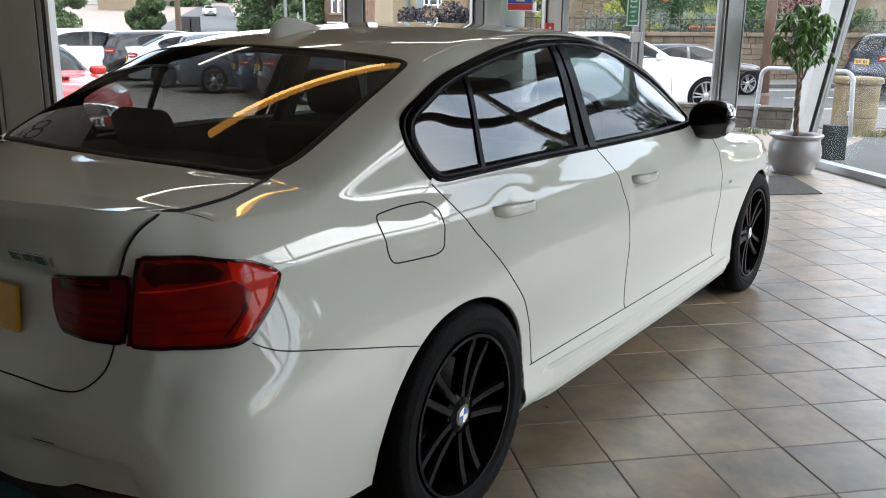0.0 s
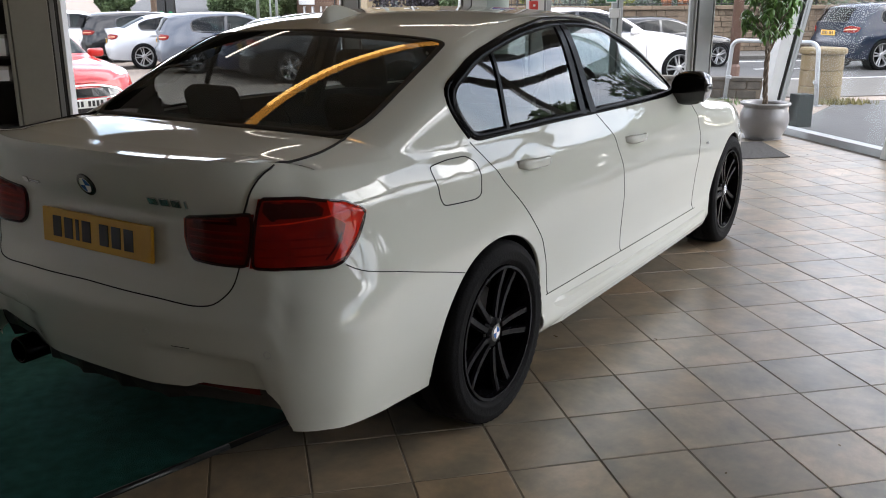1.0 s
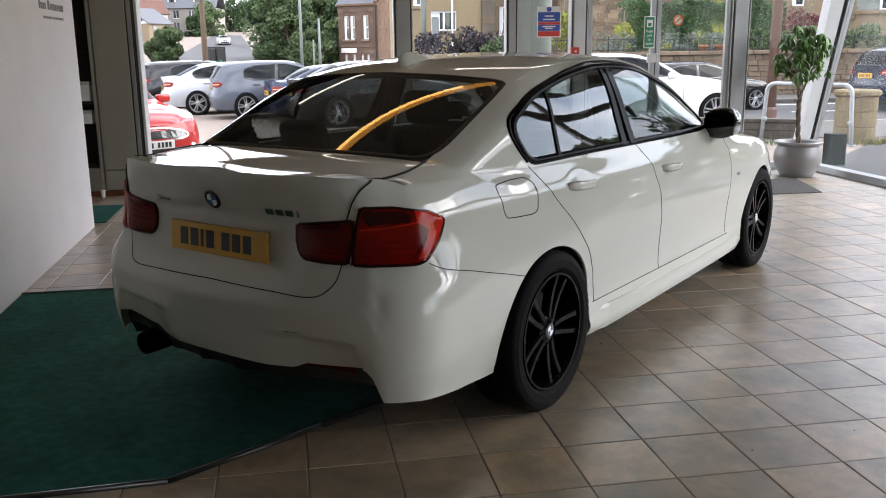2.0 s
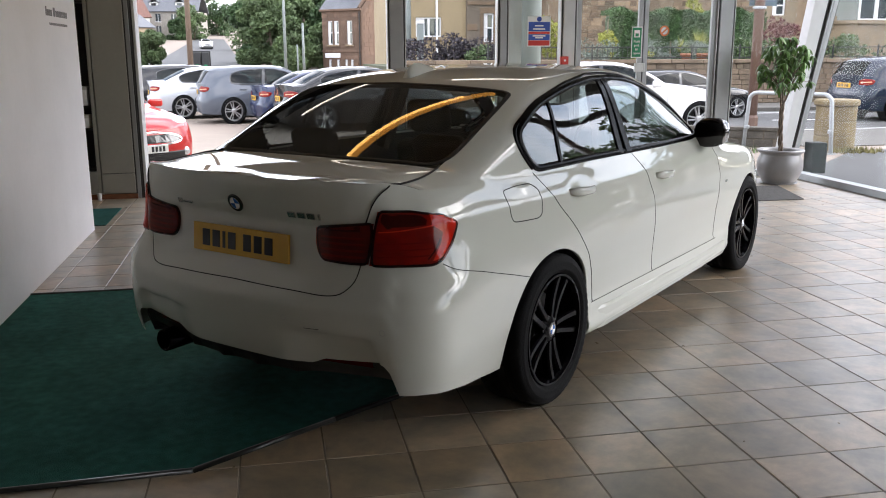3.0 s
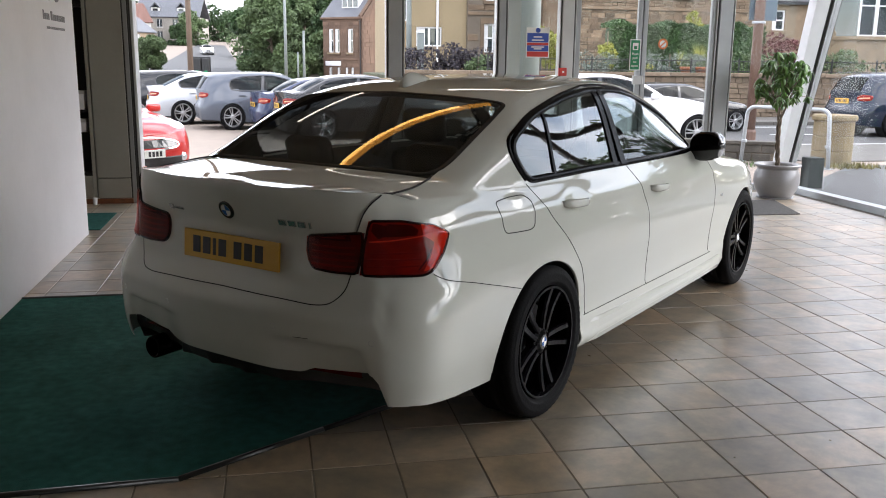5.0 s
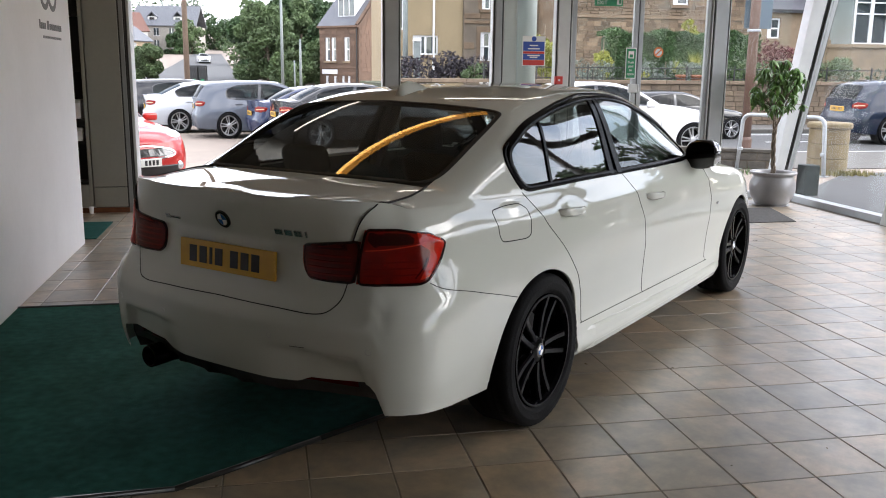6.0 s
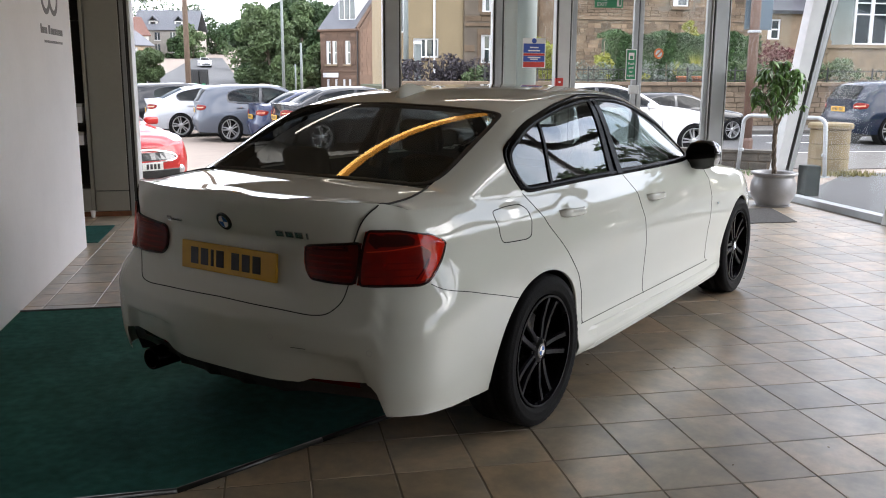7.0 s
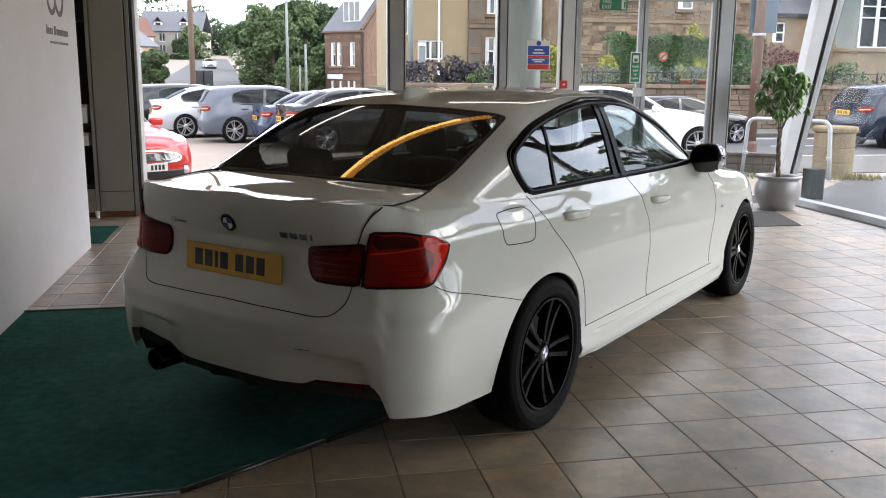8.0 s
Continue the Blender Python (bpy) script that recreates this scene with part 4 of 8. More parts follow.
# badge, small chrome marks, sensors
bp_, bn_ = skin.on_rear(0.0, 0.938)
roundel(show_car, Matrix.Translation(bp_ + bn_ * 0.006) @ bn_.to_track_quat('Z', 'Y').to_matrix().to_4x4(), 0.037)


def rear_mark(x, z, w, h):
    p, nr = skin.on_rear(x, z)
    m = Matrix.Translation(p + nr * 0.003) @ nr.to_track_quat('Z', 'Y').to_matrix().to_4x4()
    part("badge_mark", box(-w / 2, -h / 2, -0.003, w / 2, h / 2, 0.002, 0.0008, m), silver_badge, show_car)


for x, w in ((0.272, 0.034), (0.316, 0.034), (0.360, 0.034), (0.398, 0.008)):
    rear_mark(x, 0.917, w, 0.024)
rear_mark(-0.345, 0.915, 0.026, 0.020)
rear_mark(-0.295, 0.914, 0.060, 0.009)
sensor_rim = mat("sensor_rim", (0.45, 0.45, 0.43), 0.5, vary=0.05)
for x, z in ((0.279, .544), (0.678, .531), (-0.313, .541), (-0.678, .531)):
    p, nr = skin.on_rear(x, z)
    ob = part("parking_sensor", lathe([(0.0, 0.001), (0.0085, 0.001), (0.009, 0.0004), (0.009, -0.004), (0.0, -0.004)], 16), paint_white, show_car)
    ob.matrix_basis = Matrix.Translation(p) @ nr.to_track_quat('Z', 'Y').to_matrix().to_4x4()
    part("sensor_ring", lathe([(0.0088, 0.0008), (0.0105, 0.0012), (0.0122, 0.0005), (0.0105, -0.002)], 16, close=True), sensor_rim, ob)

# lower rear: black diffuser, reflectors, exhaust
bm = bmesh.new()
rows = []
for x in np.linspace(-0.672, 0.672, 29):
    yb = skin.on_rear(float(np.clip(x, -0.64, 0.64)), 0.43)[0].y
    ax = abs(x)
    lowest = 0.315 + 0.02 * (ax / 0.67) ** 2
    fin_ = 0.02 if abs((abs(x) * 10) % 2 - 1) < 0.25 and ax < 0.35 else 0.0
    rows.append([bm.verts.new((x, yb + 0.028, 0.445)), bm.verts.new((x, yb + 0.026, 0.39)), bm.verts.new((x, yb + 0.045 - fin_, lowest)), bm.verts.new((x, yb + 0.20, lowest - 0.045)), bm.verts.new((x, -0.45, 0.21))])
for a, b in zip(rows, rows[1:]):
    for q in range(4):
        bm.faces.new((a[q], a[q + 1], b[q + 1], b[q]))
bmesh.ops.recalc_face_normals(bm, faces=bm.faces[:])
part("diffuser", bm, black_plastic, show_car, "black lower rear diffuser", smooth=True)
for sx in (1, -1):
    hs = []
    for x in np.linspace(0.35, 0.60, 12):
        p, nr = skin.on_rear(sx * x, 0.43)
        hs.append((p + Vector((0, 0.022, -0.045)), nr))
    part("reflector", ribbon(hs, 0.026, 0.004, thick=0.01), lamp_red_dark, show_car, "dark red reflector strip")
    # inner cheeks of the bumper corners
    bm = bmesh.new()
    q = [(0.655, -0.905, 0.445), (0.690, -0.880, 0.36), (0.676, -0.86, 0.285), (0.60, -0.60, 0.25), (0.60, -0.60, 0.44)]
    vs = [bm.verts.new((sx * a, b, c)) for a, b, c in q]
    bm.faces.new(vs)
    part("bumper_cheek", bm, black_plastic, show_car)
for ex in (-0.485,):
    part("exhaust_tip", lathe([(0.044, 0.0), (0.048, 0.004), (0.048, 0.20), (0.040, 0.20), (0.040, 0.02), (0.038, 0.0)], 24, 'Y', None, Matrix.Translation((ex, -0.965, 0.298)), close=True), black_rim, show_car, "black exhaust tailpipe", smooth=True)

# shark fin aerial
bm = bmesh.new()
secs = []
for f in range(9):
    y = 0.15 + 0.03 * f
    hh = (0.040, 0.056, 0.058, 0.053, 0.045, 0.035, 0.024, 0.012, 0.002)[f]
    ww = 0.030 * (1 - 0.5 * (f / 8) ** 2) * (0.6 if f == 0 else 1)
    zr = skin.on_top(0.0, y)[0].z - 0.003
    secs.append([bm.verts.new((x, y + 0.4 * (hh - h_) * (0 if f > 3 else -0.6), zr + h_)) for x, h_ in ((-ww, 0), (-ww * 0.55, hh * 0.55), (-ww * 0.18, hh * 0.95), (0, hh), (ww * 0.18, hh * 0.95), (ww * 0.55, hh * 0.55), (ww, 0))])
for a, b in zip(secs, secs[1:]):
    for q in range(6):
        bm.faces.new((a[q], a[q + 1], b[q + 1], b[q]))
bm.faces.new(secs[0])
bmesh.ops.recalc_face_normals(bm, faces=bm.faces[:])
part("aerial_fin", bm, paint_white, show_car, smooth=True)
part("wing_badge", box(0.899, 2.300, 0.690, 0.905, 2.330, 0.704, 0.001), silver_badge, show_car)
# screen surround, bonnet and front of the car
part("screen_border", ribbon([skin.on_top(x, y) for x, y in dense([(.585, .118), (.598, -.02), (.606, -.16), (.612, -.35), (.604, -.43), (.56, -.480), (.40, -.515), (.2, -.548), (0, -.56), (-.2, -.548), (-.40, -.515), (-.56, -.480), (-.604, -.43), (-.612, -.35), (-.606, -.16), (-.598, -.02), (-.585, .118), (-.4, .085), (-.2, .066), (0, .06), (.2, .066), (.4, .085)], 0.02, True)], 0.022, 0.002, closed=True, thick=0.003), seam_dark, show_car, smooth=True)
part("roof_seam", ribbon([skin.on_top(x, y) for x, y in dense([(.60, .16), (.575, .40), (.556, .8), (.553, 1.2), (.56, 1.5)], 0.03)], 0.012, 0.0012, thick=0.002), paint_white, show_car)
for sx in (1, -1):
    hs = [skin.hit((sx * x, 5, z), (0, -1, 0)) for x, z in dense([(.36, .655), (.50, .66), (.62, .67), (.74, .70)], 0.02)]
    part("headlamp", ribbon(hs, 0.10, 0.006, thick=0.01), lamp_clear, show_car, "clear glass headlamp")
    part("grille", ribbon([skin.hit((sx * x, 5, z), (0, -1, 0)) for x, z in dense([(.03, .61), (.14, .615), (.26, .62)], 0.02)], 0.13, 0.006, thick=0.01), black_gloss, show_car, "black kidney grille")
part("lower_grille", ribbon([skin.hit((x, 5, .33), (0, -1, 0)) for x in np.linspace(-.55, .55, 20)], 0.14, 0.004, thick=0.006), black_plastic, show_car)

# cabin
def seat(x, y, w, back_z, head=True, lean=14):
    part("seat_cushion", box(x - w / 2, y, 0.32, x + w / 2, y + 0.52, 0.52, 0.05), cabin_dark, show_car, smooth=True)
    part("seat_back", box(-w / 2, -0.07, 0, w / 2, 0.07, back_z - 0.45, 0.05, Matrix.Translation((x, y + 0.02, 0.45)) @ pose(0, 0, 0, lean, 0, 0)), cabin_dark, show_car, smooth=True)
    if head:
        part("headrest", box(-0.135, -0.05, -0.09, 0.135, 0.05, 0.10, 0.045, Matrix.Translation((x, y - 0.16, back_z + 0.12)) @ pose(0, 0, 0, lean, 0, 0)), cabin_dark, show_car, smooth=True)


seat(-0.37, 1.02, 0.50, 1.02)
seat(0.37, 1.02, 0.50, 1.02)
seat(0.0, 0.12, 1.25, 0.97, False, 22)
for x in (-0.36, 0.36):
    part("headrest", box(-0.13, -0.045, -0.06, 0.13, 0.045, 0.09, 0.04, Matrix.Translation((x, -0.10, 1.06)) @ pose(0, 0, 0, 18, 0, 0)), cabin_dark, show_car, smooth=True)
part("parcel_shelf", box(-0.62, -0.56, 1.0, 0.62, -0.08, 1.02, 0.004), cabin_dark, show_car)
part("dashboard", box(-0.68, 1.70, 0.55, 0.68, 2.12, 1.035, 0.09), cabin_dark, show_car, smooth=True)
bm = lathe([(0.175, -0.014), (0.189, 0.0), (0.175, 0.014), (0.161, 0.0)], 32, 'Y', None, Matrix.Translation((0.37, 1.58, 0.98)) @ pose(0, 0, 0, -22, 0, 0), close=True)
part("steering_wheel", bm, cabin_dark, show_car, smooth=True)
part("rear_view_mirror", box(-0.11, 1.56, 1.27, 0.11, 1.60, 1.33, 0.015), black_plastic, show_car)
for sx in (1, -1):
    part("seat_belt_pillar", tube([(sx * 0.70, 0.86, 0.95), (sx * 0.60, 0.93, 1.33)], 0.045, 8), cabin_dark, show_car)

# ---------------------------------------------------------------- showroom
TILE, T_E, T_N = 0.3145, 1.498, -0.677
E0, E1, N0, N1, CEIL = -5.2, 5.75, -9.5, 5.8, 3.9
LEAN_E = 0.19                                      # the side glazing leans outwards by this much a metre


def bbox(name, material, e0, n0, z0, e1, n1, z1, label="", category="", kind="", bevel=0.0, parent=None):
    ob = part(name, box(e0, n0, z0, e1, n1, z1, bevel), material, parent)
    if parent is None:
        ob.matrix_world = B
    if label:
        tagged(ob, label, category, "", kind)
    return ob


floor_ob = bbox("floor", grout, E0 - 0.2, N0 - 0.2, -0.08, E1 + 0.05, N1 + 0.1, -0.0022, "brown and grey slate-look ceramic tiled showroom floor", "floor", "structure")
bbox("ceiling", ceiling_mat, E0 - 0.2, N0 - 0.2, CEIL, E1 + 1.0, N1 + 0.3, CEIL + 0.2, "plain pale showroom ceiling", "ceiling", "structure")
bbox("wall_west", wall_plain, E0 - 0.2, N0 - 0.2, 0, E0, N1 + 0.1, CEIL, "plain off-white showroom wall", "wall", "structure")
bbox("wall_south", wall_plain, E0, N0 - 0.2, 0, E1 + 1.0, N0, CEIL, "plain off-white rear showroom wall", "wall", "structure")
bbox("wall_north", wall_plain, E0, N1 + 0.06, 0, -2.30, N1 + 0.2, CEIL, "plain wall beside the glazed front", "wall", "structure")

# white display board with its printed emblem, kept as plain shapes
board = thing("partition_board", "white painted display partition with a printed grey emblem", "partition", B)
part("panel", box(-2.20, -0.9, 0.0, -2.08, 3.86, 3.0, 0.004), wall_white, board)
emblem_grey = mat("grey_print", (0.16, 0.16, 0.17), 0.5, vary=0.06, scale=20)
for nc in (3.05, 3.29):
    rg = part("emblem_ring", lathe([(0.105, -0.001), (0.105, 0.0015), (0.145, 0.0015), (0.145, -0.001)], 36, 'X', None, Matrix.Translation((-2.079, nc, 2.05)), close=True), emblem_grey, board)
nb = 2.84
for k, wb in enumerate((0.05, 0.02, 0.05, 0.05, 0.05, 0, 0.08, 0.05, 0.03, 0.05, 0.03, 0.05, 0.05, 0.05, 0.02, 0.05, 0.05)):
    if wb:
        part("print_bar", box(-2.0805, nb, 1.765 if k not in (0, 6) else 1.765, -2.0785, nb + wb * 0.72, 1.81 if k not in (0, 6) else 1.83), emblem_grey, board)
    nb += (wb or 0.035) * 0.92
for k in range(16):
    part("print_bar", box(-2.0805, 2.93 + k * 0.037, 1.70, -2.0785, 2.956 + k * 0.037, 1.718), emblem_grey, board)

# green mat with its rubber edge
mat_plan = [(-2.075, -1.05), (-0.87, -1.0), (-0.33, -0.64), (1.0, 0.24), (1.0, 1.69), (-2.075, 1.69)]
green_mat = thing("floor_mat", "large dark green carpet mat with a black rubber edge", "mat", B)
part("carpet", prism(mat_plan, 0.0, 0.008), mat_green, green_mat)
for (a0, a1), (b0, b1) in zip(mat_plan, mat_plan[1:] + mat_plan[:1]):
    if a0 < -2 and b0 < -2:
        continue
    part("edging", tube([(a0, a1, 0.006), (b0, b1, 0.006)], 0.012, 6), mat_edge, green_mat, smooth=True)
small_mat = thing("entrance_mat", "small dark green mat behind the display partition", "mat", B)
part("carpet", box(-3.2, 4.05, 0.0, -2.02, 4.95, 0.008, 0.003), mat_green, small_mat)
door_mat = thing("door_mat", "grey ribbed doormat on the tiles", "mat", B)
part("matting", prism([(3.2, 4.03), (4.84, 4.03), (5.10, 4.95), (3.2, 4.95)], 0.0, 0.008), rug_grey, door_mat)

# beige clad column, skirting, shelves
column = thing("beige_column", "beige laminate clad column with steel jamb and brown skirting", "column", B, kind="structure")
part("lower_panel", box(-2.30, 5.60, 0.055, -1.97, 5.86, 0.262, 0.004), column_mat, column)
part("upper_panel", box(-2.30, 5.60, 0.270, -1.97, 5.86, CEIL, 0.004), column_mat, column)
part("core", box(-2.29, 5.62, 0.0, -1.90, 5.84, CEIL), steel_dark, column)
part("jamb", box(-1.955, 5.61, 0.0, -1.915, 5.88, CEIL, 0.003), steel_grey, column)
part("gasket", box(-1.912, 5.63, 0.0, -1.885, 5.87, CEIL, 0.002), steel_dark, column)
part("edge_trim", box(-1.882, 5.62, 0.0, -1.855, 5.88, CEIL, 0.003), steel_light, column)
part("skirting", box(-3.6, 5.575, 0.0, -1.95, 5.598, 0.052, 0.004), wood_brown, column)
shelf = thing("display_shelf", "tall black shelf unit holding white boxes", "shelf", B)
part("back", box(-3.4, 5.80, 0.06, -2.33, 5.82, 3.2), shelf_dark, shelf)
part("side", box(-2.345, 5.60, 0.055, -2.312, 5.80, 3.2, 0.002), column_mat, shelf)
for z in (0.30, 0.72, 0.95, 1.45, 2.0):
    part("shelf_board", box(-3.4, 5.61, z, -2.348, 5.797, z + 0.025, 0.002), shelf_dark, shelf)
part("plinth", box(-3.4, 5.60, 0.055, -2.348, 5.64, 0.29, 0.003), column_mat, shelf)
for k, (e, z, w, h) in enumerate(((-2.48, 0.975, 0.2, 0.19), (-2.74, 0.975, 0.2, 0.12), (-2.46, 0.745, 0.16, 0.13), (-2.70, 0.745, 0.22, 0.09))):
    bx = thing("storage_box", "pale cardboard box on the black shelf", "box", B @ Matrix.Translation((e, 5.70, z)), "boxes on the shelf")
    part("carton", box(-w / 2, -0.08, 0, w / 2, 0.08, h, 0.004), wall_white if k % 2 == 0 else wall_plain, bx)
    part("lid", box(-w / 2 - 0.004, -0.084, h - 0.03, w / 2 + 0.004, 0.084, h + 0.003, 0.002), wall_plain, bx)
cup = part("paper_cup", lathe([(0.018, 0.0), (0.026, 0.075), (0.024, 0.075), (0.017, 0.004)], 16, caps=False), wall_white)
cup.matrix_world = B @ Matrix.Translation((-2.32, 5.50, 0.0))
tagged(cup, "small white paper cup on the floor by the skirting", "cup")

# ---- glazed front
front = thing("glazed_front", "grey steel and glass front of the showroom", "glazing", B, kind="structure")


def mullion(e0, e1, parent, depth=0.06, mats=None):
    """A steel upright: pale face, dark gasket grooves either side."""
    post = part("mullion", box(e0 + 0.025, N1 - depth, 0, e1 - 0.025, N1 + depth, CEIL, 0.005), mats or steel_grey, parent)
    part("gasket", box(e0 + 0.008, N1 - depth + 0.02, 0, e0 + 0.023, N1 + depth - 0.02, CEIL), steel_dark, post)
    part("gasket", box(e1 - 0.023, N1 - depth + 0.02, 0, e1 - 0.008, N1 + depth - 0.02, CEIL), steel_dark, post)
    part("flange", box(e0 - 0.004, N1 - depth + 0.01, 0, e0 + 0.006, N1 + depth - 0.01, CEIL), steel_light, post)
    part("flange", box(e1 - 0.006, N1 - depth + 0.01, 0, e1 + 0.004, N1 + depth - 0.01, CEIL), steel_light, post)


mullion(0.76, 0.96, front)
mullion(2.00, 2.13, front)
mullion(2.74, 2.93, front, mats=steel_light)
mullion(4.66, 4.88, front)
part("transom", box(-1.85, N1 - 0.05, 2.47, 5.9, N1 + 0.05, 2.56, 0.004), steel_grey, front)
part("bottom_rail", box(-1.85, N1 - 0.05, 0.0, 2.73, N1 + 0.05, 0.10, 0.004), steel_grey, front)
part("bottom_rail", box(4.89, N1 - 0.05, 0.0, 5.72, N1 + 0.05, 0.08, 0.004), steel_grey, front)
for a0, a1 in ((-1.85, 0.755), (0.965, 1.995), (2.135, 2.735), (4.885, 5.70)):
    g = part("pane", box(a0, N1 - 0.006, 0.10, a1, N1 + 0.006, 2.47), pane_glass, front)
    g.visible_shadow = False
    part("fascia_panel", box(a0, N1 - 0.03, 2.56, a1, N1 + 0.03, CEIL, 0.004), steel_dark, front)
# frosted strip of glass and the round pillar behind it
part("side_strip", box(2.135, N1 + 0.03, 0.10, 2.30, N1 + 0.05, 2.46), steel_light, front)
pillar = part("pillar", lathe([(0.215, -0.08), (0.215, 3.9)], 36), mat("pale_green_grey_paint", (0.36, 0.40, 0.37), 0.5, vary=0.05, scale=3))
pillar.matrix_world = B @ Matrix.Translation((2.53, 6.55, 0))
for f in pillar.data.polygons:
    f.use_smooth = len(f.vertices) == 4
tagged(pillar, "round pale green-grey painted steel pillar outside the glass", "pillar", "", "structure")

# double exit doors
for k, (a0, a1) in enumerate(((2.94, 3.745), (3.755, 4.655))):
    door = thing("door_%d" % (k + 1), "glazed grey steel exit door leaf with push pad", "door", B, kind="structure")
    part("stile", box(a0, N1 - 0.025, 0.01, a0 + 0.055, N1 + 0.025, 2.42, 0.004), steel_grey, door)
    part("stile", box(a1 - 0.055, N1 - 0.025, 0.01, a1, N1 + 0.025, 2.42, 0.004), steel_grey, door)
    part("bottom_rail", box(a0 + 0.056, N1 - 0.022, 0.01, a1 - 0.056, N1 + 0.022, 0.16, 0.004), steel_grey, door)
    part("top_rail", box(a0 + 0.056, N1 - 0.022, 2.36, a1 - 0.056, N1 + 0.022, 2.42, 0.004), steel_grey, door)
    g = part("pane", box(a0 + 0.056, N1 - 0.004, 0.16, a1 - 0.056, N1 + 0.004, 2.36), pane_glass, door)
    g.visible_shadow = False
    part("push_pad", box(a1 - 0.10 if k == 0 else a0 - 0.004, N1 - 0.07, 1.27, a1 + 0.004 if k == 0 else a0 + 0.012, N1 - 0.026, 1.37, 0.006), steel_light, door)
    part("gasket", box(a0 - 0.001 if k else a1 + 0.0005, N1 - 0.012, 0.01, a0 if k else a1 + 0.004, N1 + 0.012, 2.42), steel_dark, door)
part("over_panel", box(2.94, N1 - 0.04, 2.425, 4.65, N1 + 0.04, 2.468, 0.004), steel_grey, front)
part("fascia_panel", box(2.94, N1 - 0.03, 2.56, 4.65, N1 + 0.03, CEIL, 0.004), steel_dark, front)

# leaning corner post and side glazing
def leaning(e0, e1, n0, n1, z0, z1, slope0=LEAN_E, slope1=LEAN_E, bm=None):
    bm = bm or bmesh.new()
    vs = []
    for z in (z0, z1):
        for n_ in (n0, n1):
            vs += [bm.verts.new((e0 + slope0 * z, n_, z)), bm.verts.new((e1 + slope1 * z, n_, z))]
    a, b, c, d, e, f, g_, h = vs
    for q in ((a, c, d, b), (e, f, h, g_), (a, b, f, e), (c, g_, h, d), (a, e, g_, c), (b, d, h, f)):
        bm.faces.new(q)
    bmesh.ops.recalc_face_normals(bm, faces=bm.faces[:])
    return bm


side = thing("glazed_side", "leaning grey steel and glass side wall of the showroom", "glazing", B, kind="structure")
part("corner_post", leaning(5.545, 5.655, N1 - 0.10, N1 + 0.06, 0, CEIL, 0.155, 0.185), steel_light, side)
part("gasket", leaning(5.660, 5.685, N1 - 0.07, N1 + 0.05, 0, CEIL, 0.187, 0.190), steel_dark, side)
part("corner_post", leaning(5.690, 5.745, N1 - 0.11, N1 + 0.05, 0, CEIL, 0.192, 0.205), steel_grey, side)
part("gasket", leaning(5.750, 5.765, N1 - 0.08, N1 + 0.03, 0, CEIL, 0.207, 0.209), steel_dark, side)
for nn in (3.72, 1.75, -0.2, -2.2, -4.2, -6.2, -8.2):
    post = part("mullion", leaning(5.62, 5.78, nn - 0.05, nn + 0.05, 0, CEIL), steel_light, side)
part("bottom_rail", leaning(5.66, 5.80, N0, N1 - 0.11, 0.0, 0.07), steel_grey, side)
part("transom", leaning(5.64, 5.78, N0, N1 - 0.11, 2.75, 2.90), steel_grey, side)
part("top_beam", leaning(5.55, 5.85, N0, N1 - 0.11, CEIL - 0.35, CEIL), steel_grey, side)
edges_n = [N1 - 0.11, 3.77, 3.67, 1.80, 1.70, -0.15, -0.25, -2.15, -2.25, -4.15, -4.25, -6.15, -6.25, -8.15, -8.25, N0]
for k in range(0, len(edges_n), 2):
    for z0, z1 in ((0.07, 2.75), (2.90, CEIL - 0.35)):
        g = part("pane", leaning(5.715, 5.727, edges_n[k + 1], edges_n[k], z0, z1), pane_glass, side)
        g.visible_shadow = False

# ---- signs on the glass
sign_blue = mat("blue_print", (0.02, 0.07, 0.36), 0.4, vary=0.04, scale=20)
sign_red = mat("red_print", (0.55, 0.03, 0.02), 0.4, vary=0.05, scale=20)
sign_white = mat("white_print", (0.72, 0.72, 0.70), 0.45, vary=0.03, scale=20)
sign_green = mat("green_print", (0.0, 0.20, 0.075), 0.4, vary=0.05, scale=20)
sign_orange = mat("orange_print", (0.65, 0.16, 0.03), 0.4, vary=0.05, scale=20)
upright = pose(0, 0, 0, 90, 0, 0)
notice = thing("notice", "blue and red printed notice taped to the glass", "sign", B @ Matrix.Translation((2.475, N1 - 0.075, 1.725)) @ upright)
part("sheet", box(-0.135, -0.165, -0.001, 0.135, 0.165, 0.001), sign_white, notice)
part("blue_field", box(-0.125, 0.002, 0.0012, 0.125, 0.105, 0.002), sign_blue, notice)
part("blue_field", box(-0.125, -0.095, 0.0012, 0.125, -0.03, 0.002), sign_blue, notice)
part("red_band", box(-0.125, -0.028, 0.0012, 0.125, -0.002, 0.002), sign_red, notice)
part("red_band", box(-0.125, -0.155, 0.0012, 0.125, -0.098, 0.002), sign_red, notice)
rg = part("emblem", lathe([(0.0, 0.0), (0.028, 0.0), (0.028, 0.002), (0.0, 0.002)], 20, 'Z', None, Matrix.Translation((0, 0.135, 0.001))), sign_blue, notice)
for y0, w in ((0.055, 0.10), (0.020, 0.14), (-0.055, 0.15), (-0.075, 0.09)):
    part("print_bar", box(-w / 2, y0, 0.0022, w / 2, y0 + 0.014, 0.0030), sign_white, notice)
exit_sign = thing("fire_exit_sign", "green fire exit sign hung before the glass", "sign", B @ Matrix.Translation((3.33, N1 - 0.12, 2.300)) @ upright)
part("board", box(-0.17, -0.066, -0.004, 0.17, 0.066, 0.0, 0.001), sign_green, exit_sign)
